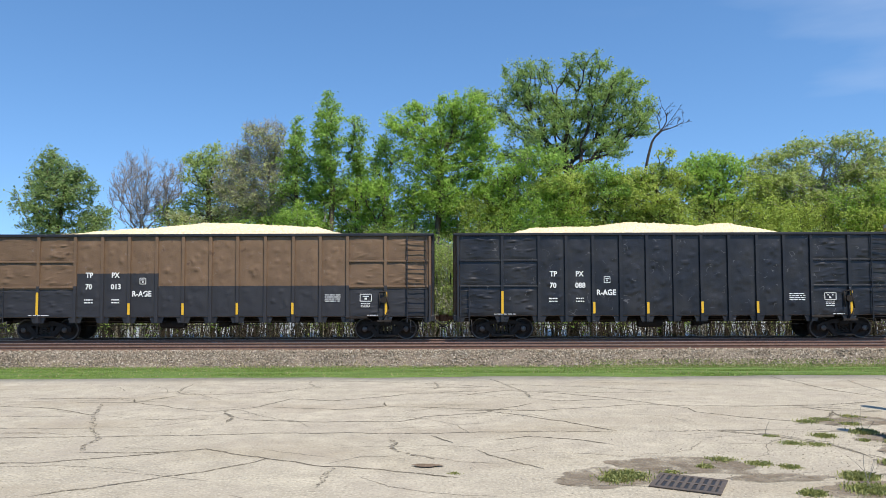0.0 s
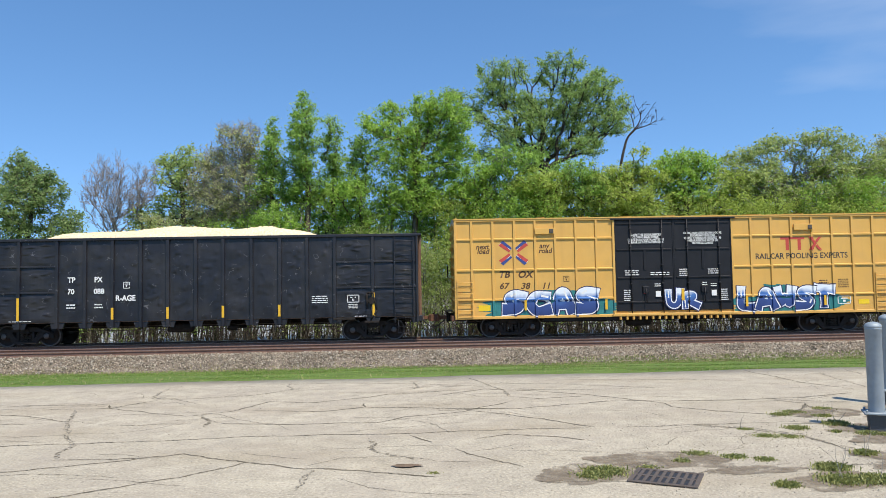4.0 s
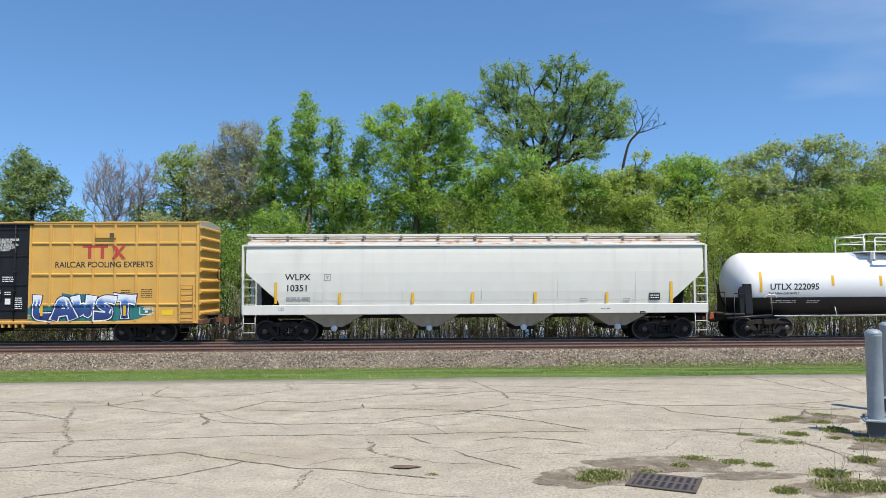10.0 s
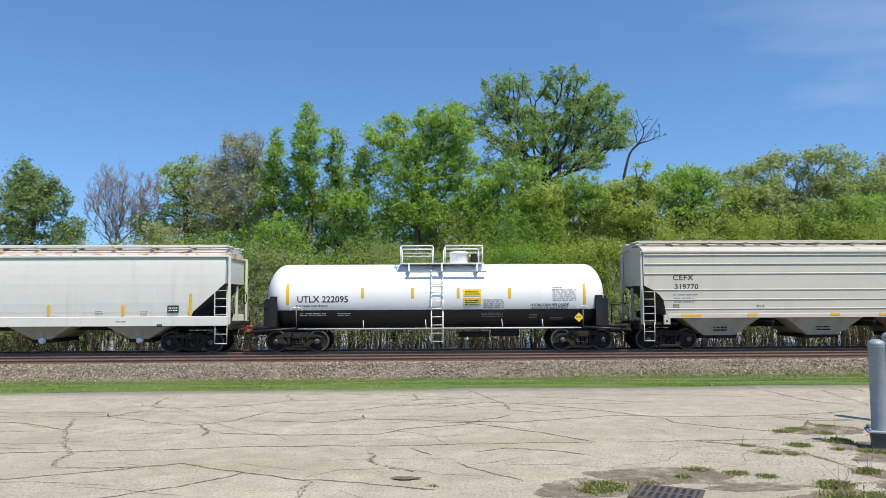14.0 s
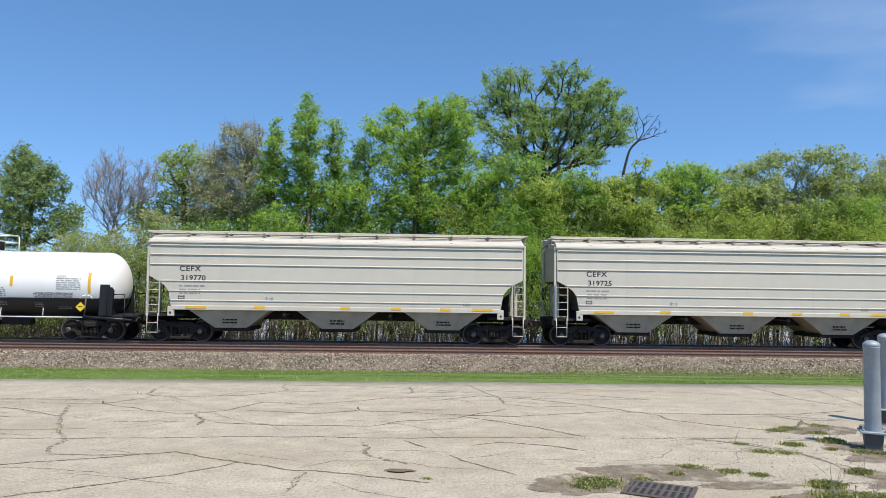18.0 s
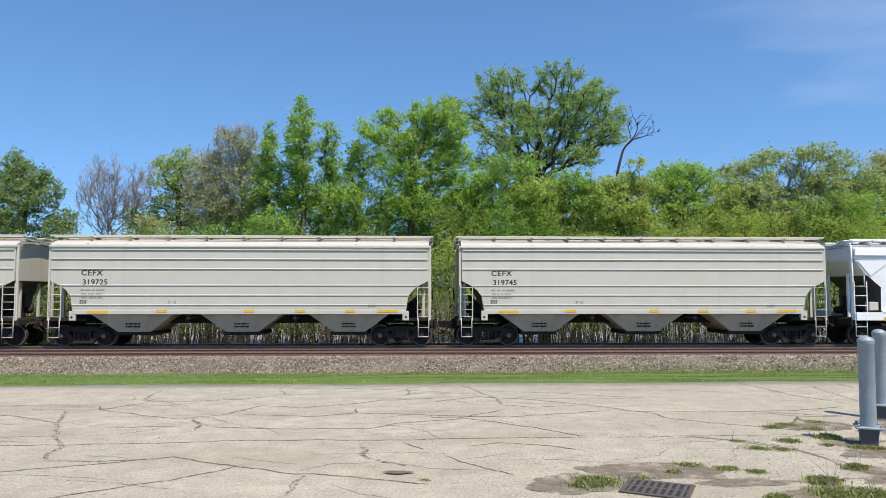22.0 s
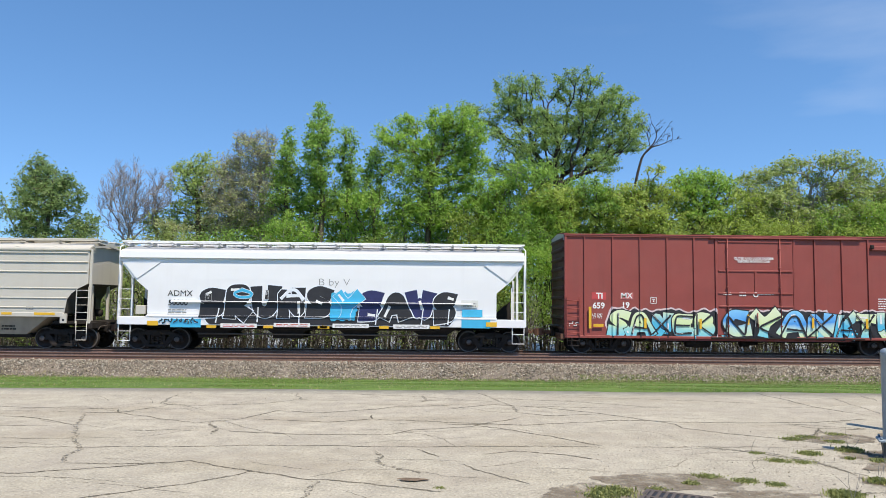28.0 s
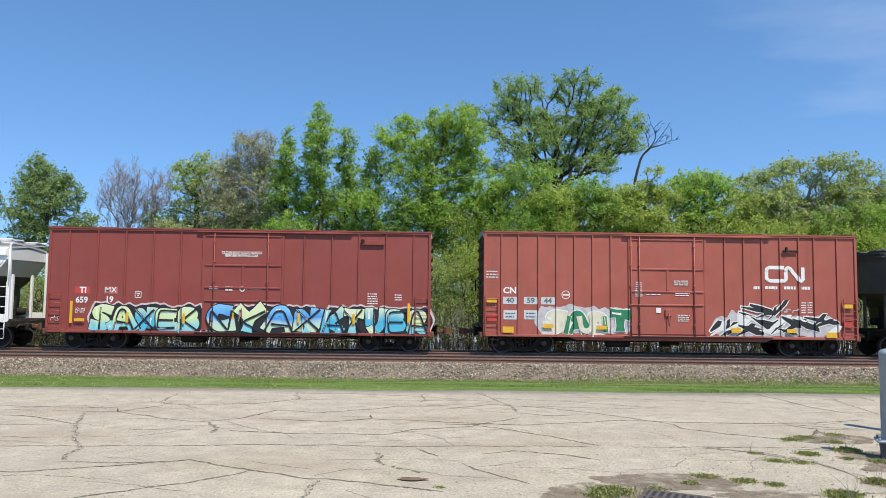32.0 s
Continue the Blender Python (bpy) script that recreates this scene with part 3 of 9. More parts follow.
def chips(name, label, mat, *spans):
    v = np.concatenate([stones(*s) for s in spans])
    n = len(v) // 12
    m = bpy.data.meshes.new(name)
    corner = v.reshape(n, 12, 3)[:, [0, 1, 2, 4]].reshape(-1, 3)
    tri = (np.array([0, 1, 2, 0, 3, 1, 0, 2, 3, 1, 3, 2])[None] + 4 * np.arange(n)[:, None]).ravel()
    m.vertices.add(len(corner)), m.loops.add(len(tri)), m.polygons.add(len(tri) // 3)
    m.vertices.foreach_set("co", corner.astype(np.float32).ravel())
    m.loops.foreach_set("vertex_index", tri.astype(np.int32))
    m.polygons.foreach_set("loop_start", np.arange(0, len(tri), 3, dtype=np.int32))
    m.materials.append(mat)
    m.update(calc_edges=True)
    return thing(name, label, "gravel", kind="stuff", mesh=m)


chips("ballast_stones", "grey and pinkish crushed stones of the track bank", M_STONE, (44000, -24, 24, 24.2, 26.7, 0.045), (11000, -25, 25, 26.6, 30.6, 0.05), (3000, -26, 26, 32.5, 34.6, 0.055), (5000, -70, 70, 24.4, 34.6, 0.065))
chips("rust_stained_stones", "brown rust-stained stones between and beside the rails", M_RUSTSTONE, (7000, -26, 26, 30.2, 32.6, 0.052), (8000, -25, 25, 26.2, 29.0, 0.05))

railprof = [(-0.07, -0.175), (0.07, -0.175), (0.07, -0.16), (0.012, -0.145), (0.01, -0.05), (0.036, -0.035), (0.036, -0.008), (0.028, 0.0), (-0.028, 0.0), (-0.036, -0.008), (-0.036, -0.035), (-0.01, -0.05), (-0.012, -0.145), (-0.07, -0.16)]
tie = Geo().box(-0.115, 0.115, -1.3, 1.3, -0.36, -0.19, 0.012).mesh("tie", M_TIE)
plate = Geo().box(-0.09, 0.09, -0.16, 0.16, -0.19, -0.176, 0.003).mesh("tie_plate", M_RAIL)


def lay_track(label, y, z):
    track = thing("railway_track", label, "railway track", group="tracks", kind="structure", at=pose(0, y, z))
    for side in (-1, 1):
        r = part("rail", Geo().prism([(v + side * 0.755, w) for v, w in railprof], -150, 150, "x"), M_RAIL, track, "rust-brown steel rail")
        part("running_surface", Geo().box(-150, 150, side * 0.755 - 0.03, side * 0.755 + 0.03, 0.0, 0.004), M_RAILTOP, r, "polished rail head")
    for i in range(-52, 53):
        ob = part("tie", tie, None, track, at=pose(i * 0.52 + rng.uniform(-0.03, 0.03), rng.uniform(-0.06, 0.06), rng.uniform(-0.01, 0.008), 0, 0, rng.uniform(-1.5, 1.5)))
        for side in (-1, 1):
            part("tie_plate", plate, None, ob, at=pose(0, side * 0.755, 0))


lay_track("rusty railway track on dark wooden ties under the train", TRACK_Y, RAIL_Z)
lay_track("empty railway track with rust-brown rails on wooden ties", 27.6, -0.45)

# ---- grass bank ----


def blades(n, x0, x1, y0, y1, h, w, keep=None):
    x, y = rng.uniform(x0, x1, n), rng.uniform(y0, y1, n)
    z = np.interp(y, [13.2, 14.2, 20, 24.1, 24.6, 25.2], [-0.06, -0.05, -0.58, -0.97, -0.96, -0.79]) - 0.01
    hh = h * rng.uniform(0.5, 1.5, n)
    a = rng.uniform(0, 2 * np.pi, n)
    c = np.stack([x, y, z], 1)
    side = np.stack([np.cos(a), np.sin(a), np.zeros(n)], 1) * w
    tip = np.stack([rng.normal(0, 0.35, n) * hh, rng.normal(0, 0.35, n) * hh, hh], 1)
    return np.stack([c - side, c + side, c + tip], 1).reshape(-1, 3)


v = np.concatenate([blades(110000, -19, 19, 13.7, 17.5, 0.016, 0.011), blades(55000, -22, 22, 17, 21, 0.022, 0.015), blades(45000, -25, 25, 20.5, 24.6, 0.03, 0.019), blades(9000, -70, 70, 14, 24.6, 0.03, 0.03), blades(5000, 5, 24, 24.3, 25.1, 0.05, 0.018)])
thing("grass", "short mown green grass on the bank beside the pavement", "grass", kind="stuff", mesh=cloud_mesh("grass", v, 3, M_GRASS))
v = np.concatenate([blades(2500, -24, 24, 23.6, 25.0, 0.07, 0.018), blades(2500, 4, 24, 21, 24.6, 0.04, 0.02), blades(2000, 5, 24, 24.2, 25.15, 0.05, 0.018), blades(4000, -20, 20, 14, 24, 0.045, 0.014)])
thing("dry_grass", "thin straw-coloured grass at the foot of the ballast", "grass", kind="stuff", mesh=cloud_mesh("dry_grass", v, 3, M_DRY))



# ---- trees ----
def limb(rng, segs, p, q, r0, r1, bend=0.12, pieces=5):
    """A bent tapering limb from p to q."""
    p, q = np.array(p, float), np.array(q, float)
    L = np.linalg.norm(q - p)
    off = rng.normal(0, bend * L, 3) * (1, 1, 0.4)
    pts = [p + (q - p) * t + off * math.sin(math.pi * t) for t in np.linspace(0, 1, pieces + 1)]
    for i in range(pieces):
        a, b = r0 + (r1 - r0) * i / pieces, r0 + (r1 - r0) * (i + 1) / pieces
        segs.append((*pts[i], a, *pts[i + 1], b))
    return pts


def twigs(rng, segs, p, way, length, r, depth, spread=0.55, least=0.008):
    """Forking twigs."""
    q = p + way * length
    segs.append((*p, max(r, least), *q, max(r * 0.6, least * 0.75)))
    if depth:
        for _ in range(rng.integers(2, 4)):
            w = way + rng.normal(0, spread, 3) + (0, 0, 0.12)
            twigs(rng, segs, p + (q - p) * rng.uniform(0.45, 1), w / np.linalg.norm(w), length * rng.uniform(0.55, 0.8), r * 0.6, depth - 1, spread, least)


def grow(rng, masses, fork, top, trunk_r, dense, tip=0.012, short=0.3):
    """Branches that reach into the masses (centre, half sizes): each shoot joins the branch that costs the shortest way, and every branch is as thick
    as the shoots that it feeds need. Gives the segments and the ends of the shoots with their directions."""
    goals = []
    for c, r in masses:
        n = max(4, int(dense * r[0] * r[2]))
        w = rng.normal(size=(n, 3))
        w /= np.linalg.norm(w, axis=1)[:, None]
        goals.append(np.array(c) + w * rng.uniform(0.05, 1, (n, 1)) ** 0.45 * np.array(r))
    goals = np.concatenate(goals)
    goals = goals[np.argsort(np.linalg.norm((goals - fork) * (1, 1, 0.8), axis=1))]
    size = 40 + 3 * len(goals)
    at, up, run = np.zeros((size, 3)), np.full(size, -1), np.zeros(size)
    n = 1
    for k, (p, q, m) in enumerate((((0, 0, 0), fork, 5), (fork, top, 9))):
        off = rng.normal(0, 0.12, 3) * (1, 1, 0)
        for i in range(1, m + 1):
            t = i / m
            at[n] = np.array(p) + (np.array(q) - p) * t + off * math.sin(math.pi * t)
            up[n], run[n] = n - 1, run[n - 1] + (0.5 if k == 0 else 0.25) * np.linalg.norm(at[n] - at[n - 1])
            n += 1
    first, tips, ways = n, [], []
    for g in goals:
        d = at[4:n] - g
        cost = np.sqrt((d * d).sum(1)) + short * run[4:n] + 1.3 * np.maximum(0, d[:, 2] + 0.05)
        j = 4 + int(np.argmin(cost))
        p = at[j].copy()
        L = np.linalg.norm(g - p)
        # a shoot leaves its branch steeply and bends over
        for t in (0.36, 0.7, 1.0):
            at[n] = p + (g - p) * t + rng.normal(0, 0.07, 3) * L * (t < 1) + np.array((0, 0, 0.10 * L * math.sin(math.pi * t)))
            up[n] = j if t == 0.36 else n - 1
            run[n] = run[up[n]] + np.linalg.norm(at[n] - at[up[n]])
            n += 1
        tips.append(n - 1)
        ways.append((at[n - 1] - at[n - 2]) / (np.linalg.norm(at[n - 1] - at[n - 2]) + 1e-6))
    load = np.zeros(n)
    load[tips] = 1
    for i in range(n - 1, 0, -1):
        load[up[i]] += load[i]
    rad = tip * np.maximum(load, 0.6) ** 0.46
    rad[:first] = np.minimum(rad[:first], trunk_r)
    rad *= np.where(np.arange(n) < first, 1, min(1, 0.6 * trunk_r / (tip * max(4, load[first:].max()) ** 0.46)) ** 0.5)
    segs = [(*at[up[i]], rad[up[i]] if up[i] >= first or i < first else min(rad[up[i]], rad[i] * 1.3), *at[i], rad[i]) for i in range(1, n)]
    return segs, at[tips], np.array(ways)


def sprays(rng, ends, ways, count, spread, size):
    """Leaves in loose flat sprays round the ends of the shoots, one triangle each, most of them turned to the light."""
    n = len(ends)
    per = np.maximum(2, (count * rng.uniform(0.45, 1.5, n)).astype(int))
    which = np.repeat(np.arange(n), per)
    m = len(which)
    c = ends[which] + rng.normal(size=(m, 3)) * spread * rng.uniform(0.7, 1.25, n)[which][:, None] * (1, 1, 0.62) + ways[which] * rng.normal(-0.05, spread, (m, 1))
    face = rng.normal(size=(m, 3)) + np.array(SUN_TO) * 1.2 + rng.normal(0, 0.5, (n, 3))[which]
    a = np.cross(face, rng.normal(size=(m, 3)))
    a /= np.linalg.norm(a, axis=1)[:, None]
    b = np.cross(a, face)
    b /= np.linalg.norm(b, axis=1)[:, None]
    s = size * rng.uniform(0.6, 1.35, (m, 1))
    return np.stack([c - a * s + b * s * 0.62, c - a * s - b * s * 0.62, c + a * s], 1).reshape(-1, 3)


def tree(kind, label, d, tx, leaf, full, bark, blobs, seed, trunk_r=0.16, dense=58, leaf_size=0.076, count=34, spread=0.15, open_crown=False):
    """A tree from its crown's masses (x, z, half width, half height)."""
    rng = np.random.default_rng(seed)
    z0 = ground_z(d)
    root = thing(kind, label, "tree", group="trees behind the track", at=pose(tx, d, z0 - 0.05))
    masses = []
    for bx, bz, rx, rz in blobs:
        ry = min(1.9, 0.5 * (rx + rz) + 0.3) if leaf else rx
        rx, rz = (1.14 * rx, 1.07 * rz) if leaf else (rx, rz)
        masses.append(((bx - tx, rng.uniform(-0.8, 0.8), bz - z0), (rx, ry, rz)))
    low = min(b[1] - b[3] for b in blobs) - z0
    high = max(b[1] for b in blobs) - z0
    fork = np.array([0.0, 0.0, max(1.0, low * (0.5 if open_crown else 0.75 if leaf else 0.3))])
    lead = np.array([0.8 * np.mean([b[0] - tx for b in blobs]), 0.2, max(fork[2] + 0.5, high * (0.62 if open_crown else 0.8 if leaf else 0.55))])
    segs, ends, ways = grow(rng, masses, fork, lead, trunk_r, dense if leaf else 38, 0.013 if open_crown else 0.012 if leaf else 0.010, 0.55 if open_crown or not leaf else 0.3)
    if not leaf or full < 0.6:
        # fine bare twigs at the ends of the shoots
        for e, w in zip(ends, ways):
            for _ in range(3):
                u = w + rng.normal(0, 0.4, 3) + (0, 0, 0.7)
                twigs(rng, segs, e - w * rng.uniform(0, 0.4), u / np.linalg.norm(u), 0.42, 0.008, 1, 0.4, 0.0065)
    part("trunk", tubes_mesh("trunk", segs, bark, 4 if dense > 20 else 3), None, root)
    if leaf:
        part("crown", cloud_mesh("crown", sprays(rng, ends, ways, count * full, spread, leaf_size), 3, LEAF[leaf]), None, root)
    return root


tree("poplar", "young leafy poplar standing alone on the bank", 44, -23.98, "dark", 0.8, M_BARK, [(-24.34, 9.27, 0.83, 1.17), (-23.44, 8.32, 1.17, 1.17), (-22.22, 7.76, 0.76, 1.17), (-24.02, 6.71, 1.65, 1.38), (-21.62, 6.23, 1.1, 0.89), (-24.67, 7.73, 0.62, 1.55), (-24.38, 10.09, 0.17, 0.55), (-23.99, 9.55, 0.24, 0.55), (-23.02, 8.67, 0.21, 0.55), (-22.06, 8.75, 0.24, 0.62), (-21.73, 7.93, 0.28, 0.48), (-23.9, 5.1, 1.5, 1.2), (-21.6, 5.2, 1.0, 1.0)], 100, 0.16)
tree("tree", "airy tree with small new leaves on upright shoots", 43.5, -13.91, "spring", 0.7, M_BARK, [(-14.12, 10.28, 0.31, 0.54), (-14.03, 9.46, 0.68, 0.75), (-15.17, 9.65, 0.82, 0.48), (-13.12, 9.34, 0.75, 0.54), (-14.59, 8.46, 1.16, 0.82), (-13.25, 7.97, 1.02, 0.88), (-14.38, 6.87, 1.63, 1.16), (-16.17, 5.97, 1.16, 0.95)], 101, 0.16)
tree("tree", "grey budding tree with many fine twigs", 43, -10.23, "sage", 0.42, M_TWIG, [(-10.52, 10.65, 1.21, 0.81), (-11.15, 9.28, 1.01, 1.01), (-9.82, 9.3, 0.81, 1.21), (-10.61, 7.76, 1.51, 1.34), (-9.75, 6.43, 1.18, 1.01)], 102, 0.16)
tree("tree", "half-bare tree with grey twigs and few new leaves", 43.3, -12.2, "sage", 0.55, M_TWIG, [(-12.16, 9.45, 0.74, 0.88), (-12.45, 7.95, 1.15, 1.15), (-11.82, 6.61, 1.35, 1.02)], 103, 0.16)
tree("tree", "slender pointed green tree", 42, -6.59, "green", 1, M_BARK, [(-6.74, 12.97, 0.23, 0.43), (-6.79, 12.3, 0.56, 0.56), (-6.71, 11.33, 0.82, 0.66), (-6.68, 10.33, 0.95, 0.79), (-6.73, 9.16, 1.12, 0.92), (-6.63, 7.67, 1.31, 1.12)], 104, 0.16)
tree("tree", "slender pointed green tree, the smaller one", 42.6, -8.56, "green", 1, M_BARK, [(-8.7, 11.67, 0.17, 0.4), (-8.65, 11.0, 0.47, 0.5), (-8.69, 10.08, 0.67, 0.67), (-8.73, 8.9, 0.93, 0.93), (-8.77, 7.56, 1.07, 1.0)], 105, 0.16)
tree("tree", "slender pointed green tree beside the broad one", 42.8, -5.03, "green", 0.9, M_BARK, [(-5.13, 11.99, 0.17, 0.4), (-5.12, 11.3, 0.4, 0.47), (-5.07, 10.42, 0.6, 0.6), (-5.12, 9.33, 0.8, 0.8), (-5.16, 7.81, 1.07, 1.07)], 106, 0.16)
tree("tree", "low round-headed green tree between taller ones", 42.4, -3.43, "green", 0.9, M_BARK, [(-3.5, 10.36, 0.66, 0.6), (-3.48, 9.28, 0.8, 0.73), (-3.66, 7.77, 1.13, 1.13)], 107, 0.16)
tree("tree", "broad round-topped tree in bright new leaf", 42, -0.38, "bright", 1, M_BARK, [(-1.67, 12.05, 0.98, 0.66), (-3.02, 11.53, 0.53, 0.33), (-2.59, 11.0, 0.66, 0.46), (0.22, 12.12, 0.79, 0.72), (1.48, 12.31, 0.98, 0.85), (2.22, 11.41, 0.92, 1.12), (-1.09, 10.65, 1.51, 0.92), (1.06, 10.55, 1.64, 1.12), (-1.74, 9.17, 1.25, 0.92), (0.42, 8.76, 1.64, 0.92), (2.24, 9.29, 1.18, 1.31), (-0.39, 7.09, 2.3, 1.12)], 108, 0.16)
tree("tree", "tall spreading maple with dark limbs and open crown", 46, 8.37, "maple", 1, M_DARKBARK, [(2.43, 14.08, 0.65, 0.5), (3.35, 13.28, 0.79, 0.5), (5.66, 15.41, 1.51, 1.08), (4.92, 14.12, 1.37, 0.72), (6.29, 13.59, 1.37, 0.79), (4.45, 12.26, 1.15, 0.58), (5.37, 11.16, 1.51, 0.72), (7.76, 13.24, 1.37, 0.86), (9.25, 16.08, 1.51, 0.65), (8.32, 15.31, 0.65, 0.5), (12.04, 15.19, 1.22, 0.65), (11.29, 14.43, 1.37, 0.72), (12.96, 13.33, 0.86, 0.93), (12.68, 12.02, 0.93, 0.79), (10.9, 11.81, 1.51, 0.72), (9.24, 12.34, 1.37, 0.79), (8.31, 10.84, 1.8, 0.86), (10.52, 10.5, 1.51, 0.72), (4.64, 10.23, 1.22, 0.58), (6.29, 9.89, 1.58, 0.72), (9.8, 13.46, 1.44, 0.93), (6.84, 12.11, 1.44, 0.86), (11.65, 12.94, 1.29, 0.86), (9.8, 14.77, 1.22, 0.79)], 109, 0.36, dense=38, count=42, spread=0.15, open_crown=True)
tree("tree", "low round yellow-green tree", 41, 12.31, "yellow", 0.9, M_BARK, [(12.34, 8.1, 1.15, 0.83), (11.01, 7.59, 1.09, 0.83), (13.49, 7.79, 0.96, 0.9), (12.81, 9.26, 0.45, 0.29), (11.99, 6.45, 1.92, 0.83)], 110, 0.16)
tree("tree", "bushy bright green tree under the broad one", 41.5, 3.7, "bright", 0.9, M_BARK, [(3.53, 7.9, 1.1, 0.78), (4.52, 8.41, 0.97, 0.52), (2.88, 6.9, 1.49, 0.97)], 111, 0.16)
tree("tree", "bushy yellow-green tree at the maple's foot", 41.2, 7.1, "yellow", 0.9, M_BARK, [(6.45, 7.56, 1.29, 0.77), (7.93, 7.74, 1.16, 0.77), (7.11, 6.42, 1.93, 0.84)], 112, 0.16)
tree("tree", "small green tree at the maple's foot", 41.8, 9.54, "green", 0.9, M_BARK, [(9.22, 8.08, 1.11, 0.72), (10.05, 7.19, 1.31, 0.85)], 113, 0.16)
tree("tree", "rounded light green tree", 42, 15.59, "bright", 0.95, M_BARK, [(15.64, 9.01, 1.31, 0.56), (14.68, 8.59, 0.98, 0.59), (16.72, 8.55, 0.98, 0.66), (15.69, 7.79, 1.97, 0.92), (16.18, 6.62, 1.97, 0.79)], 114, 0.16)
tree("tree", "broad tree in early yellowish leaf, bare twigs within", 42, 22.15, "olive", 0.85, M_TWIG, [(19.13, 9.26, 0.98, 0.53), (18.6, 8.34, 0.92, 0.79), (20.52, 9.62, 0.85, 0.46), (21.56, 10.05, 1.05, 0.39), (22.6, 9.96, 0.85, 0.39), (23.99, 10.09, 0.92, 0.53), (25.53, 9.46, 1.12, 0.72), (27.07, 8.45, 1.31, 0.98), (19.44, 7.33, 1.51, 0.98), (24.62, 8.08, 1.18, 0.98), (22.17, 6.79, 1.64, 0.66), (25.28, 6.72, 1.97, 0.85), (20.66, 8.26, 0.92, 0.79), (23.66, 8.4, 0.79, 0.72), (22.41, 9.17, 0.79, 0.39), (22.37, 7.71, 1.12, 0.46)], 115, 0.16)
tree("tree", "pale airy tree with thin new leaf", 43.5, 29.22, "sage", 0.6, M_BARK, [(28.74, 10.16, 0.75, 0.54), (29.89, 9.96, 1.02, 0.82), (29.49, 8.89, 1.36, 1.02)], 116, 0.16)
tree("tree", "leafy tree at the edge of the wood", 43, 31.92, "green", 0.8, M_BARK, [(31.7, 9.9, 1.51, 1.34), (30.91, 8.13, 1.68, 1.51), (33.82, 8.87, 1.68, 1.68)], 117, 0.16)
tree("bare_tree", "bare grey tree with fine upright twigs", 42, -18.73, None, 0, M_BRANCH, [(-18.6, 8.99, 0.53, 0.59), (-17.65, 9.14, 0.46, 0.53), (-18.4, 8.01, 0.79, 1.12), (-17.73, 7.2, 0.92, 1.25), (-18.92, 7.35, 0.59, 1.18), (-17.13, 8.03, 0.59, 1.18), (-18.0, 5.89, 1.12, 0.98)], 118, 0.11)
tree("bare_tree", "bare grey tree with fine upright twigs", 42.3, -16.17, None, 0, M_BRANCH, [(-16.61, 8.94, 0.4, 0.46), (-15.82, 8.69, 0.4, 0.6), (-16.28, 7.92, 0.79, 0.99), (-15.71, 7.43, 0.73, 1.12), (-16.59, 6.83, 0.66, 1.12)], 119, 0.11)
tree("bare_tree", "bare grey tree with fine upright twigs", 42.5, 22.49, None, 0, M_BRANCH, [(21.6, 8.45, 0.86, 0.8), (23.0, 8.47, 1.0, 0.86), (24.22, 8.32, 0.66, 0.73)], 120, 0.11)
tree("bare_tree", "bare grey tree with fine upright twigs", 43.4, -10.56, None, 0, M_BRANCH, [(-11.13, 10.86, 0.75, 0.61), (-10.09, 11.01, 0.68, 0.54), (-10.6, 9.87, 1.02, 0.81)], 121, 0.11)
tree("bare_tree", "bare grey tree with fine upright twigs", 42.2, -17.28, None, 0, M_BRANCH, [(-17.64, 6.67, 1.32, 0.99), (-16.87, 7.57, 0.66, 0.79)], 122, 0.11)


def dead_tree():
    rng = np.random.default_rng(3)
    root = thing("dead_tree", "dead dark limb forking above the low trees", "tree", group="trees behind the track", at=pose(12.3, 44, ground_z(44)))
    segs = []
    a = limb(rng, segs, (0, 0, 0), (0.1, 0, 10.6), 0.14, 0.1, 0.01)
    b = limb(rng, segs, a[-1], (0.55, 0, 12.6), 0.1, 0.075, 0.05)
    c = limb(rng, segs, b[-1], (1.1, 0, 13.35), 0.075, 0.05, 0.05)
    for start, end, r in ((c[-1], (1.2, 0, 14.9), 0.045), (c[-1], (2.55, 0.1, 13.95), 0.04), (c[2], (2.0, -0.1, 14.4), 0.03), (c[-1], (0.9, 0.1, 14.3), 0.03)):
        e = limb(rng, segs, start, end, r, 0.015, 0.07)
        for p in e[2:]:
            w = np.array(end) - np.array(start)
            w = w / np.linalg.norm(w) + rng.normal(0, 0.4, 3) * (1, 0.5, 1)
            twigs(rng, segs, p, w / np.linalg.norm(w), 0.4, 0.015, 2, 0.4)
    part("branch", tubes_mesh("branch", segs, M_DARKBARK, 5), None, root)


dead_tree()


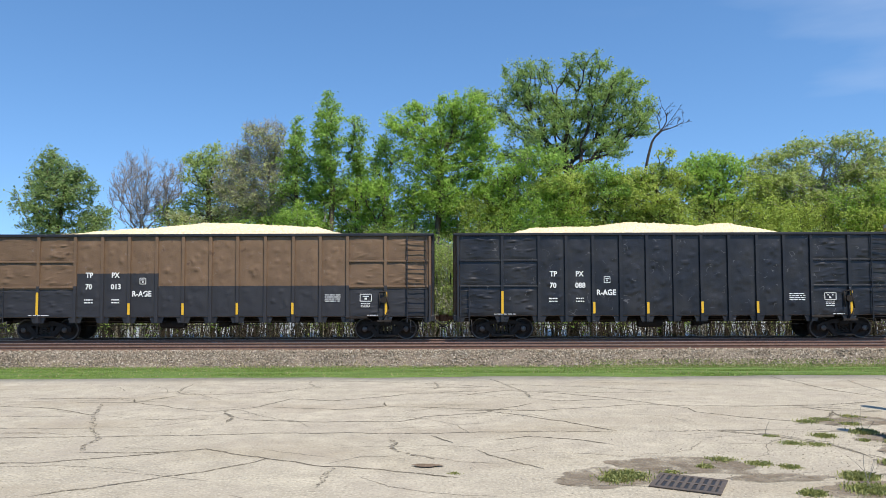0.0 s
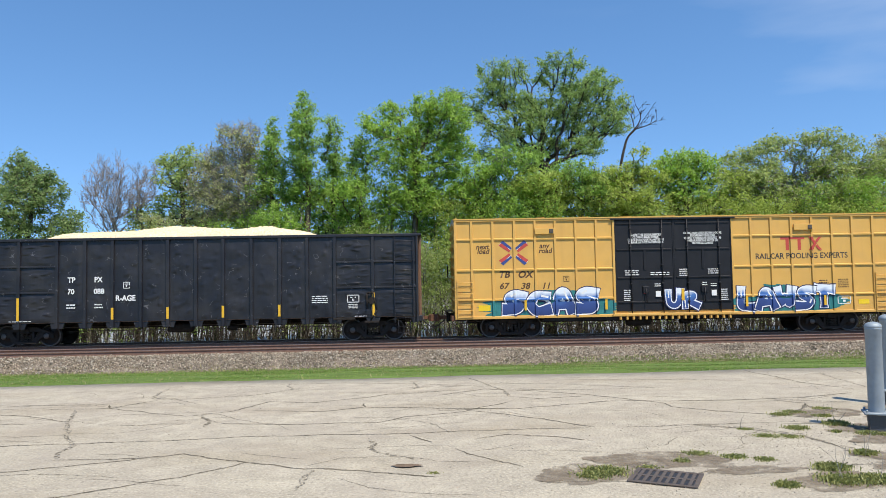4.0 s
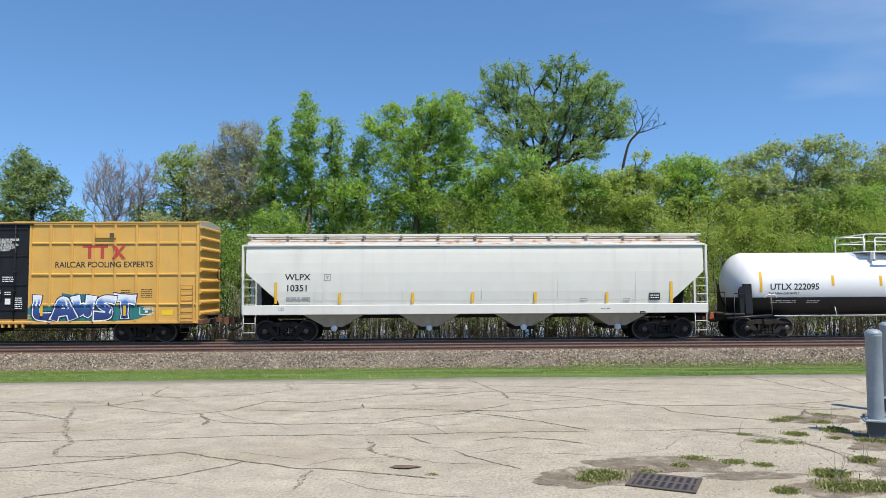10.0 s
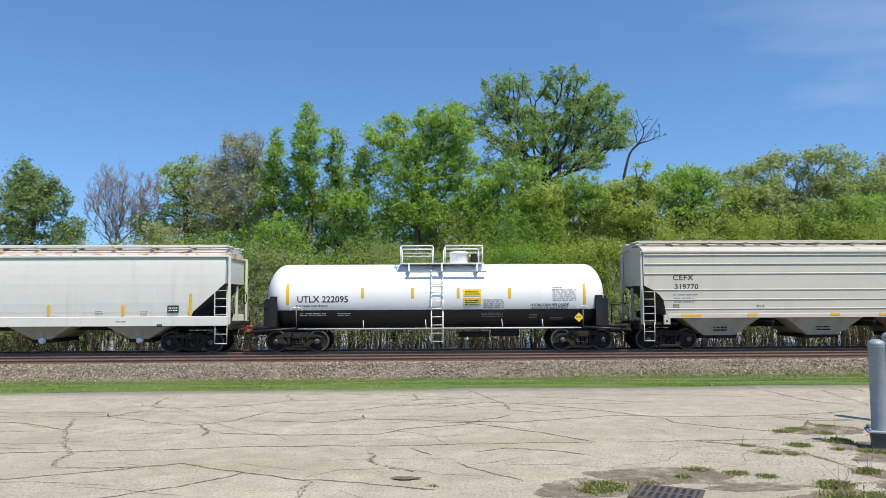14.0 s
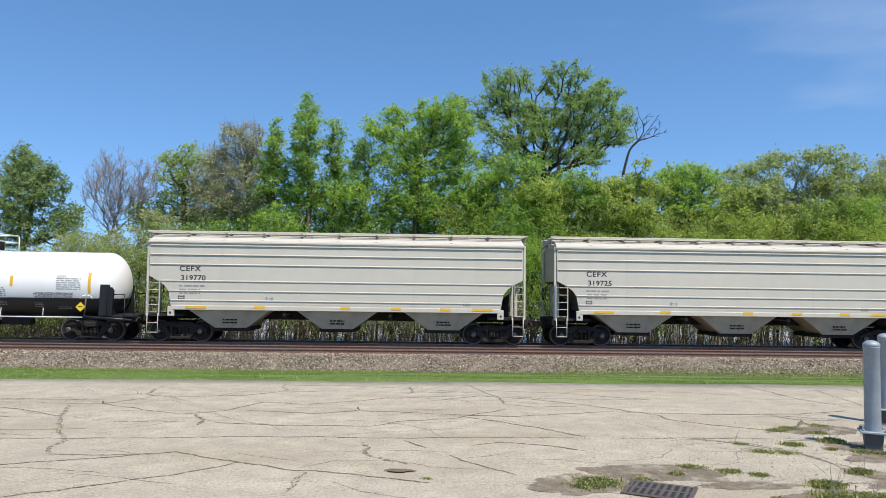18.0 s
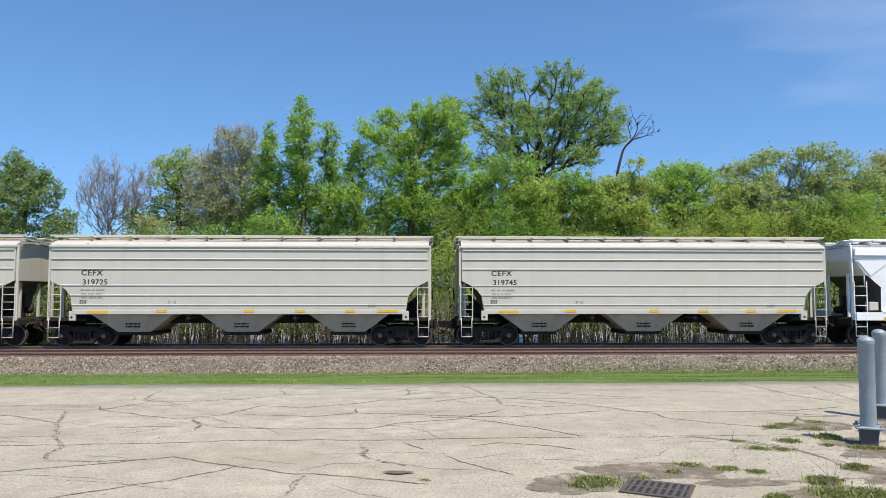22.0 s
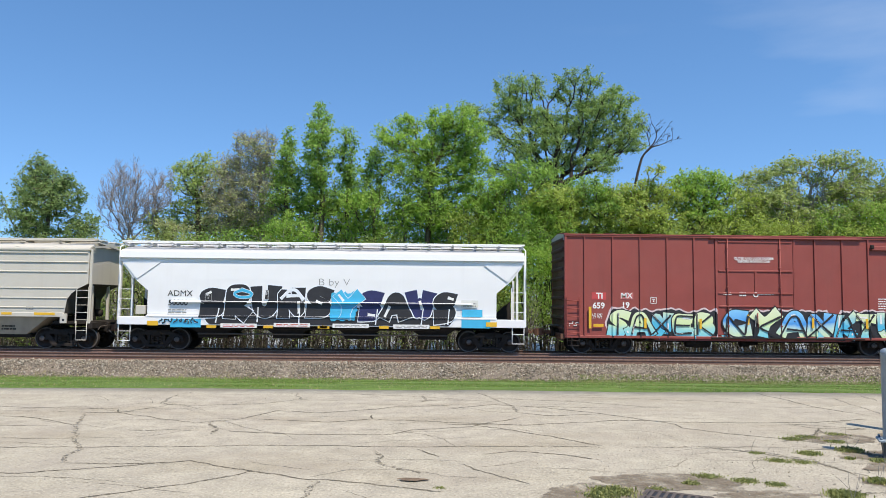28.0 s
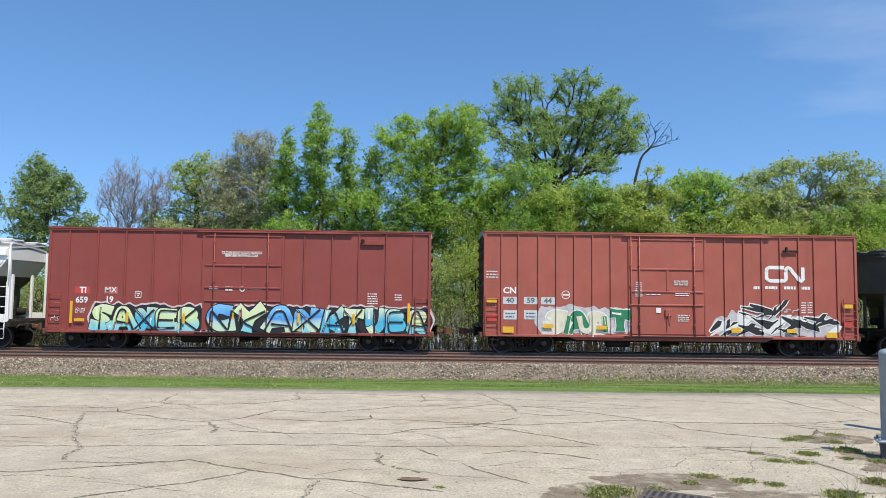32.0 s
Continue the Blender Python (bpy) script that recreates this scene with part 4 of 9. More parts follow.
# undergrowth: shrubs of many thin stems with young leaves, close behind the track
def shrub(x, y, w, h, leaf, full, seed):
    rng = np.random.default_rng(seed)
    root = thing("shrub", "tangled " + {"yellow": "yellow-green", "olive": "brownish budding", "bright": "bright green", "green": "green"}[leaf] + " shrub behind the track", "shrub", group="undergrowth", at=pose(x, y, ground_z(y) - 0.05))
    segs, cen = [], []
    for _ in range(6):
        e = np.array([rng.normal(0, w * 0.5), rng.normal(0, 0.5), h * rng.uniform(0.55, 1.0)])
        pts = limb(rng, segs, (e[0] * 0.4, e[1] * 0.5, 0), e, rng.uniform(0.018, 0.05), 0.008, 0.06, 5)
        for p in pts[2:]:
            for _ in range(2):
                u = np.array([rng.normal(0, 0.5), rng.normal(0, 0.5), 0.8])
                twigs(rng, segs, p, u / np.linalg.norm(u), 0.7, 0.010, 1, 0.5)
                m = int(5 * full)
                cen.append(p + rng.normal(0, 0.42, (m, 3)) + (0, 0, 0.25))
    n = int((2300 if y > 38.5 and x > 1 else 1700 if y > 38.5 else 400) * full * w * h / 8)
    cl = np.stack([rng.normal(0, w * 0.55, n // 10), rng.normal(0, 0.6, n // 10), h * rng.uniform(0.12, 1.02, n // 10) ** 0.8], 1)
    cen.append((cl[:, None] + rng.normal(0, 0.17, (len(cl), 10, 3))).reshape(-1, 3))
    tagged(part("stem", tubes_mesh("stem", segs, M_TWIG if leaf == "olive" else M_DARKBARK, 3), None, root), kind="stuff")
    cen = np.concatenate(cen)
    part("crown", cloud_mesh("crown", sprays(rng, cen, np.zeros((len(cen), 3)) + (0, 0, 1), 3, 0.1, 0.056), 3, LEAF[leaf]), None, root)


rs = np.random.default_rng(21)
k = 0
for row_y, step, hh in ((37.6, 1.9, 3.6), (39.6, 1.7, 5.6), (41.0, 1.8, 6.6)):
    x = -29.0
    while x < 30:
        leaf = ["olive", "olive", "olive", "green"][rs.integers(0, 4)] if row_y < 41 else ["olive", "green", "yellow", "green"][rs.integers(0, 4)]
        if x > 2 and row_y > 39:
            leaf = ["bright", "yellow", "yellow"][rs.integers(0, 3)]
        h = hh * rs.uniform(0.75, 1.12) * (0.8 if x < -19 else 1.2 if x > 2 and row_y > 39 else 1.0)
        shrub(x, row_y + rs.uniform(-0.5, 0.5), 1.5, h, leaf, rs.uniform(0.7, 1.2) * (0.45 if row_y < 39 else 1), 500 + k)
        x += step * rs.uniform(0.75, 1.25)
        k += 1

# trees that close the wood up to its outline
OUT_X = [-31, -25, -22, -19.5, -16.5, -14, -11.5, -8.5, -4, 3, 8, 12.5, 17, 20, 26, 31]
OUT_Z = [4.4, 4.6, 4.6, 5.0, 5.8, 8.2, 8.8, 9.4, 9.8, 10.4, 10.8, 9.6, 9.0, 9.8, 10.0, 9.5]
x = -30.0
while x < 30.5:
    y = rs.uniform(41.3, 44.2)
    top = float(np.interp(x, OUT_X, OUT_Z)) * rs.uniform(0.74, 0.94)
    leaf = "sage" if x < -12 else ["green", "bright"][rs.integers(0, 2)] if x < 5 else ["green", "yellow", "olive", "yellow"][rs.integers(0, 4)]
    w = rs.uniform(1.1, 1.7)
    masses = [(x + rs.uniform(-0.4, 0.4), top - 0.9, w * 0.8, 1.0), (x + rs.uniform(-0.5, 0.5), top - 2.5, w, 1.2), (x + rs.uniform(-0.5, 0.5), top - 4.3, w * 1.1, 1.2)]
    tree("tree", "slim young " + {"sage": "pale budding", "olive": "budding grey-green", "green": "green", "bright": "bright green", "yellow": "yellow-green"}[leaf] + " tree in the wood", round(y, 2), x, leaf, 0.6 if leaf in ("olive", "sage") else 0.9, [M_TWIG, M_BARK][rs.integers(0, 2)], masses, 1500 + k, 0.09, 26, 0.08, 36, 0.18)
    x += rs.uniform(0.9, 1.5)
    k += 1

# the back of the wood, seen between the nearer crowns
x = -15.5
while x < 32:
    top = float(np.interp(x, OUT_X, OUT_Z)) * rs.uniform(0.62, 0.85)
    y = rs.uniform(45.2, 46.8)
    leaf = "sage" if x < -12 else "maple" if 2 < x < 11 else ["green", "dark", "green", "olive"][rs.integers(0, 4)]
    masses = [(x + rs.uniform(-0.5, 0.5), top - 0.9 - 1.75 * j, 1.5, 1.2) for j in range(int((top - 2.4) / 1.75) + 1)]
    tree("tree", "leafy " + {"sage": "pale budding", "maple": "mid-green", "olive": "budding grey-green", "green": "green", "dark": "dark green"}[leaf] + " tree deep in the wood", round(y, 2), x, leaf, 0.8, M_DARKBARK, masses, 2500 + k, 0.12, 9, 0.11, 34, 0.3)
    x += rs.uniform(1.5, 2.1)
    k += 1

# low tangle of bare stems along the bank behind the train
segs = []
for i in range(1900):
    x, y = rs.uniform(-28, 28), rs.uniform(36.2, 38.4)
    p = np.array([x, y, ground_z(y) - 0.05])
    h = rs.uniform(0.5, 2.2)
    q = p + np.array([rs.normal(0, 0.3), rs.normal(0, 0.2), h])
    segs.append((*p, 0.014, *q, 0.008))
    for _ in range(3):
        a = p + (q - p) * rs.uniform(0.25, 0.9)
        b = a + np.array([rs.normal(0, 0.4), rs.normal(0, 0.2), rs.uniform(0.0, 0.5)])
        segs.append((*a, 0.009, *b, 0.006))
thing("brushwood", "low tangle of bare grey stems behind the track", "brush", kind="stuff", mesh=tubes_mesh("brushwood", segs, M_DARKBARK, 3))

# straight trunks that stand by the water
for i in range(46):
    x, y = rs.uniform(-30, 30), rs.uniform(38.5, 42.5)
    h, r = rs.uniform(3, 5), rs.uniform(0.05, 0.13)
    stem = Geo().lathe([(r * 1.25, 0), (r, 0.4), (r * 0.9, h * 0.3), (r * 0.75, h * 0.6), (0.035, h), (0.001, h + 0.05)], 8, "z")
    part("trunk", stem, [M_BARK, M_DARKBARK, M_PALE, M_DARKBARK][i % 4], thing("sapling", "thin bare upright trunk among the shrubs", "tree", group="undergrowth", at=pose(x, y, ground_z(y) - 0.05, rs.normal(0, 3), rs.normal(0, 3), 0)))

# the wood goes on to both sides, and on the far bank
for i in range(10):
    s = 1 if i % 2 else -1
    x = s * (31 + 2.6 * (i // 2) + rs.uniform(-0.5, 0.5))
    y = rs.uniform(40, 45)
    hh = rs.uniform(6.5, 9.5)
    tree("tree", "leafy tree of the wood along the track", round(y, 2), x, ["green", "olive", "bright", "dark"][i % 4], 0.8, M_BARK, [(x + rs.uniform(-1, 1), hh - 1.5, 1.6, 1.4), (x - 0.9, hh - 3.4, 1.6, 1.7), (x + 0.9, hh - 3.6, 1.6, 1.7), (x, 2.6, 1.9, 1.9)], 900 + i, 0.17, 9, 0.13, 34, 0.36)
far = []
for i in range(90):
    x = rs.uniform(-260, 260)
    h = rs.uniform(3, 6) if abs(x) > 8 else rs.uniform(2, 4)
    n = 150
    c = np.stack([x + rs.normal(0, 4, n), 266 + rs.normal(0, 3, n), -0.8 + h * rs.uniform(0, 1, n)], 1)
    far.append(c)
thing("far_bank_wood", "distant low green wood across the water", "wood", kind="stuff", mesh=cloud_mesh("far_bank_wood", leaves_at(rs, np.concatenate(far), 0.8), 4, LEAF["olive"]))



# ---- train: shared pieces ----
CARS = []    # things that ride along: object, place along the train
WHEELS = []  # wheelsets and their place on the truck

P_BLACK = shade("black_car_paint", (0.014, 0.015, 0.021), 0.42, spec=0.4, vary=0.25, grain=2.5, bump=0.25, fine=18, streak=0.12, stain=(0.12, 0.11, 0.10), dust=0.05, scuff_glint=0.24)
P_BROWN = shade("faded_brown_paint", (0.16, 0.097, 0.056), 0.7, vary=0.22, grain=2.2, bump=0.3, fine=20, streak=0.35, stain=(0.09, 0.05, 0.03), rust=0.25, scuff_glint=0.15)
P_YELLOW = shade("yellow_car_paint", (0.655, 0.372, 0.087), 0.5, vary=0.09, grain=1.5, bump=0.08, streak=0.22, stain=(0.30, 0.16, 0.05), dust=0.05)
P_DOOR = shade("black_door_paint", (0.013, 0.013, 0.016), 0.5, spec=0.3, vary=0.25, grain=3, bump=0.1, streak=0.1, stain=(0.1, 0.09, 0.08))
P_OXIDE = shade("oxide_red_paint", (0.262, 0.052, 0.041), 0.6, vary=0.10, grain=1.6, bump=0.1, streak=0.3, stain=(0.11, 0.035, 0.028), dust=0.03)
P_CNRED = shade("weathered_red_paint", (0.365, 0.088, 0.061), 0.6, vary=0.12, grain=1.6, bump=0.1, streak=0.35, stain=(0.13, 0.04, 0.03), dust=0.05)
P_HOP = shade("light_grey_hopper_paint", (0.66, 0.655, 0.605), 0.5, vary=0.05, grain=1.2, bump=0.06, streak=0.25, stain=(0.36, 0.34, 0.29), dust=0.05)
P_TAN = shade("grey_beige_hopper_paint", (0.53, 0.50, 0.435), 0.55, vary=0.05, grain=1.2, bump=0.06, streak=0.25, stain=(0.33, 0.30, 0.25), dust=0.1)
P_WHITE = shade("white_car_paint", (0.78, 0.78, 0.78), 0.45, vary=0.03, grain=1.2, bump=0.05, streak=0.12, stain=(0.5, 0.48, 0.45))
P_DUST = shade("dusty_hopper_steel", (0.44, 0.37, 0.28), 0.85, vary=0.25, grain=2.5, bump=0.2, streak=0.4, stain=(0.12, 0.1, 0.08))
P_GREY = shade("dark_grey_car_paint", (0.12, 0.125, 0.125), 0.6, vary=0.15, grain=2, bump=0.1, streak=0.3, stain=(0.06, 0.05, 0.05))
P_RUSTY = shade("rusty_car_end", (0.16, 0.085, 0.05), 0.8, vary=0.3, grain=3, bump=0.3, streak=0.4, stain=(0.07, 0.04, 0.03))
P_ROOFRUST = shade("rust_stained_roof", (0.52, 0.46, 0.40), 0.7, vary=0.15, grain=2, rust=0.75, stain=(0.36, 0.17, 0.08))
P_GALVROOF = shade("galvanised_roof", (0.50, 0.50, 0.50), 0.5, metal=0.4, vary=0.15, grain=3, rust=0.2)
P_STEEL = shade("dark_running_gear", (0.030, 0.025, 0.022), 0.85, spec=0.2, vary=0.35, grain=5, bump=0.3, rust=0.2, stain=(0.10, 0.05, 0.03))
P_GEAR = shade("dusty_running_gear", (0.095, 0.08, 0.068), 0.8, vary=0.35, grain=5, bump=0.3, rust=0.3, stain=(0.13, 0.06, 0.035))
P_WHEEL = shade("wheel_steel", (0.036, 0.029, 0.025), 0.7, spec=0.25, vary=0.3, grain=6, bump=0.2)
P_TREAD = shade("wheel_rim_steel", (0.12, 0.105, 0.095), 0.5, metal=0.4, vary=0.2, grain=6)
P_COUPLER = shade("coupler_rust", (0.15, 0.07, 0.04), 0.85, vary=0.35, grain=7, bump=0.4)
P_ORANGE = shade("orange_red_rust", (0.42, 0.10, 0.03), 0.8, vary=0.3, grain=6)
P_REFLECT = shade("yellow_reflector", (0.72, 0.42, 0.03), 0.4, vary=0.1, grain=8)
P_LETTER = shade("white_lettering", (0.75, 0.75, 0.73), 0.6, vary=0.08, grain=10)
P_INK = shade("black_lettering", (0.025, 0.025, 0.028), 0.6, vary=0.2, grain=10)
P_BROWNINK = shade("brown_lettering", (0.09, 0.04, 0.015), 0.6, vary=0.15, grain=10)
P_REDINK = shade("red_lettering", (0.50, 0.06, 0.045), 0.6, vary=0.15, grain=6)
P_BLUEINK = shade("blue_lettering", (0.03, 0.06, 0.22), 0.6, vary=0.15, grain=6)
P_CHIPS = shade("wood_chips", (0.76, 0.60, 0.40), 0.95, vary=0.38, grain=11, bump=1.0, fine=26, spec=0.1, speck=0.5)
P_GREYINK = shade("grey_lettering", (0.26, 0.26, 0.25), 0.6, vary=0.1, grain=10)
P_PLACARD = shade("yellow_placard", (0.80, 0.55, 0.02), 0.45, vary=0.06, grain=8)
P_PATCH = shade("pale_paint_patch", (0.55, 0.58, 0.60), 0.6, vary=0.15, grain=6)


def fade(name, stops, lo, hi):
    """Sprayed paint that goes from colour to colour with the height on the car."""
    m = bpy.data.materials.new(name)
    m.use_nodes = True
    n, l = m.node_tree.nodes, m.node_tree.links
    co, sp, mr, rp, no, ad = (n.new(k) for k in ("ShaderNodeTexCoord", "ShaderNodeSeparateXYZ", "ShaderNodeMapRange", "ShaderNodeValToRGB", "ShaderNodeTexNoise", "ShaderNodeMath"))
    no.inputs["Scale"].default_value = 1.6
    mr.inputs[1].default_value, mr.inputs[2].default_value = lo, hi
    ad.operation, ad.use_clamp = "MULTIPLY_ADD", False
    ad.inputs[1].default_value = 0.5
    l.new(co.outputs["Object"], sp.inputs[0]), l.new(co.outputs["Object"], no.inputs["Vector"])
    l.new(no.outputs[0], ad.inputs[0]), l.new(sp.outputs[2], ad.inputs[2]), l.new(ad.outputs[0], mr.inputs[0])
    for i, (p, c) in enumerate(stops):
        e = rp.color_ramp.elements[i] if i < 2 else rp.color_ramp.elements.new(p)
        e.position, e.color = p, (*c, 1)
    l.new(mr.outputs[0], rp.inputs[0]), l.new(rp.outputs[0], n["Principled BSDF"].inputs["Base Color"])
    n["Principled BSDF"].inputs["Roughness"].default_value = 0.55
    return m


def car_root(name, label, u, category="freight car"):
    root = thing(name, label, category, group="cars of the freight train")
    CARS.append((root, u))
    return root


MESH = {}


def kept(name, make):
    if name not in MESH:
        MESH[name] = make()
    return MESH[name]


def side_frame():
    g = Geo()
    g.prism([(-1.12, 0.47), (-1.12, 0.58), (-0.9, 0.68), (-0.42, 0.84), (0.42, 0.84), (0.9, 0.68), (1.12, 0.58), (1.12, 0.47), (0.9, 0.56), (0.5, 0.64), (-0.5, 0.64), (-0.9, 0.56)], -0.09, 0.09)
    for s in (-1, 1):
        g.prism([(s * 0.80, 0.60), (s * 0.58, 0.66), (s * 0.27, 0.22), (s * 0.44, 0.15)], -0.075, 0.075)
        g.box(s * 1.13, s * 1.02, -0.08, 0.08, 0.36, 0.58, 0.01)
        g.box(s * 0.76, s * 0.66, -0.08, 0.08, 0.38, 0.60, 0.01)
        g.prism([(s * 0.27, 0.30), (s * 0.27, 0.64), (s * 0.36, 0.64), (s * 0.36, 0.30)], -0.07, 0.07)
    g.box(-0.46, 0.46, -0.09, 0.09, 0.13, 0.25, 0.02)
    return g.mesh("side_frame", P_STEEL)


def wheelset():
    g = Geo()
    for s in (-1, 1):
        prof = [(0.05, 0.60), (0.13, 0.60), (0.15, 0.68), (0.30, 0.725), (0.40, 0.70), (0.485, 0.69), (0.487, 0.715), (0.462, 0.73), (0.455, 0.82), (0.44, 0.826), (0.395, 0.826), (0.385, 0.80), (0.27, 0.765), (0.17, 0.775), (0.15, 0.84), (0.09, 0.85), (0.09, 1.04)]
        g.lathe([(r, s * h) for r, h in prof], 28, "y")
        g.lathe([(0.095, s * 0.92), (0.115, s * 0.94), (0.115, s * 1.12), (0.085, s * 1.15), (0.0, s * 1.15)], 14, "y")
        for k in range(3):
            a = 2 * math.pi * k / 3
            g.tube((0.055 * math.cos(a), s * 1.14, 0.055 * math.sin(a)), (0.055 * math.cos(a), s * 1.175, 0.055 * math.sin(a)), 0.02, n=6)
        for k in range(4):
            a = 2 * math.pi * k / 4 + 0.3
            g.box(0.32 * math.cos(a) - 0.03, 0.32 * math.cos(a) + 0.03, s * 0.77, s * 0.80, 0.32 * math.sin(a) - 0.03, 0.32 * math.sin(a) + 0.03)
    g.tube((0, -1.1, 0), (0, 1.1, 0), 0.075, n=12)
    m = g.mesh("wheelset", P_WHEEL)
    m.materials.append(P_TREAD)
    for p in m.polygons:
        c = p.center
        r = math.hypot(c.x, c.z)
        if 0.40 < r < 0.455 and abs(c.y) > 0.815 or r < 0.1 and abs(c.y) > 1.12:
            p.material_index = 1
    return m


def spring():
    g, pts = Geo(), []
    for i in range(41):
        a = 2 * math.pi * 5 * i / 40
        pts.append((0.062 * math.cos(a), 0.062 * math.sin(a), 0.25 + 0.36 * i / 40))
    return g.path(pts, 0.015, 3).mesh("spring", P_GEAR)


def truck(parent, x, frame_mat=None):
    sf, ws, sp = kept("side_frame", side_frame), kept("wheelset", wheelset), kept("spring", spring)
    t = part("truck", kept("bolster", lambda: Geo().box(-0.2, 0.2, -1.15, 1.15, 0.58, 0.78, 0.03).box(-0.32, 0.32, -0.3, 0.3, 0.76, 0.88, 0.03).mesh("bolster", P_STEEL)), None, parent, at=pose(x, 0, 0))
    for s in (-1, 1):
        part("side_frame", sf, None, t, at=pose(0, s * 1.02, 0))
        for dx in (-0.17, 0, 0.17):
            part("spring", sp, None, t, at=pose(dx, s * 1.02, 0))
        w = part("wheelset", ws, None, t, at=pose(s * 0.87, 0, 0.457))
        WHEELS.append((w, s * 0.87))
        part("brake_beam", kept("brake_beam", lambda: Geo().box(-0.05, 0.05, -0.8, 0.8, 0.3, 0.4, 0.01).box(-0.04, 0.08, -0.85, -0.68, 0.28, 0.55, 0.01).box(-0.04, 0.08, 0.68, 0.85, 0.28, 0.55, 0.01).mesh("brake_beam", P_GEAR)), None, t, at=pose(s * 0.36, 0, 0, 0, 0, 0 if s > 0 else 180))
    return t


def coupler(parent, end, s):
    """Coupler with draft sill, knuckle, uncoupling lever and air hose at one end of a car, s = -1 or 1."""
    def make():
        g = Geo().box(-0.25, 0.42, -0.07, 0.07, 0.80, 0.96, 0.02)
        g.prism([(0.36, -0.13), (0.46, -0.2), (0.6, -0.19), (0.66, -0.1), (0.6, -0.02), (0.7, 0.06), (0.64, 0.17), (0.48, 0.18), (0.38, 0.1)], 0.74, 1.02, "z")
        return g.mesh("coupler", P_COUPLER)
    c = part("coupler", kept("coupler", make), None, parent, "rust-brown coupler", at=pose(end, 0, 0, 0, 0, 0 if s > 0 else 180))
    part("draft_sill", kept("draft_sill", lambda: Geo().box(-0.9, 0.05, -0.24, 0.24, 0.72, 1.06, 0.02).box(-0.02, 0.07, -0.33, 0.33, 0.68, 1.12, 0.02).mesh("draft_sill", P_STEEL)), None, c)
    hose = [(0.1, -0.32, 0.8), (0.25, -0.36, 0.66), (0.42, -0.3, 0.52), (0.58, -0.16, 0.47), (0.72, -0.04, 0.52)]
    part("air_hose", kept("air_hose", lambda: Geo().path(hose, 0.024, 6).mesh("air_hose", P_INK)), None, c)
    part("uncoupling_lever", kept("cut_lever", lambda: Geo().path([(0.2, 0, 0.98), (0.12, -0.3, 1.0), (0.1, -1.1, 0.98), (0.14, -1.4, 0.84)], 0.016, 5).mesh("uncoupling_lever", P_GEAR)), None, c)


def ladder(parent, x0, x1, z0, z1, n, y, mat, label="", stile=0.02):
    g = Geo().box(x0 - stile, x0 + stile, y - 0.02, y + 0.02, z0, z1, 0.005).box(x1 - stile, x1 + stile, y - 0.02, y + 0.02, z0, z1, 0.005)
    lad = part("ladder", g, mat, parent, label)
    rung = Geo().tube((x0, y - 0.01, 0), (x1, y - 0.01, 0), 0.014, n=6).mesh("rung", mat)
    for i in range(n):
        part("rung", rung, None, lad, at=pose(0, 0, z0 + (z1 - z0) * (i + 0.5) / n))
    return lad


def steps(parent, x, w, z0, z1, y, mat):
    """A sill step under a car's corner."""
    part("sill_step", Geo().path([(x, y, z1), (x, y, z0), (x + w, y, z0), (x + w, y, z1)], 0.018, 6).path([(x, y, (z0 + z1) / 2), (x + w, y, (z0 + z1) / 2)], 0.014, 6), mat, parent)


def reflectors(parent, places, y):
    for x, z, w, h in places:
        part("reflector", Geo().box(x - w / 2, x + w / 2, y - 0.004, y + 0.004, z - h / 2, z + h / 2), P_REFLECT, parent, "yellow reflective strip")


class Relief:
    """Depth of a car side: sheets, posts that stand proud, rails across, and door leaves."""

    def __init__(self, base, posts=(), w=0.05, out=-1.605, rails=(), flats=(), bands=()):
        self.bands = list(bands)
        self.base, self.posts, self.w, self.out, self.rails, self.flats = base, list(posts), w, out, list(rails), list(flats)

    def planes(self, x0, x1, z0, z1):
        xs = [p + f * self.w for p in self.posts for f in (-1, -0.75, 0.75, 1)] + [e for f in self.flats for e in (f[0] - 0.002, f[0], f[1], f[1] + 0.002)]
        zs = [r + d for r in self.rails for d in (-0.037, -0.035, 0.02, 0.05)] + [e for q in self.bands for e in (q[0] - 0.003, q[0], q[1], q[1] + 0.003)]
        return [((x, 0, 0), (1, 0, 0)) for x in xs if x0 < x < x1] + [((0, 0, z), (0, 0, 1)) for z in zs if z0 < z < z1]

    def __call__(self, x, z):
        for a, b, y in self.flats:
            if a <= x <= b:
                return y
        for a, b, y in self.bands:
            if a - 0.0005 <= z <= b + 0.0005:
                return y
        y = self.base
        for p in self.posts:
            d = abs(x - p) / self.w
            if d < 1:
                y = min(y, self.base + (self.out - self.base) * min(1, (1 - d) / 0.25))
        for r in self.rails:
            d = z - r
            if -0.037 < d < 0.05:
                y = min(y, -1.60 if -0.035 <= d <= 0.02 else self.base + (-1.60 - self.base) * ((0.05 - d) / 0.03 if d > 0 else 0.5))
        return y


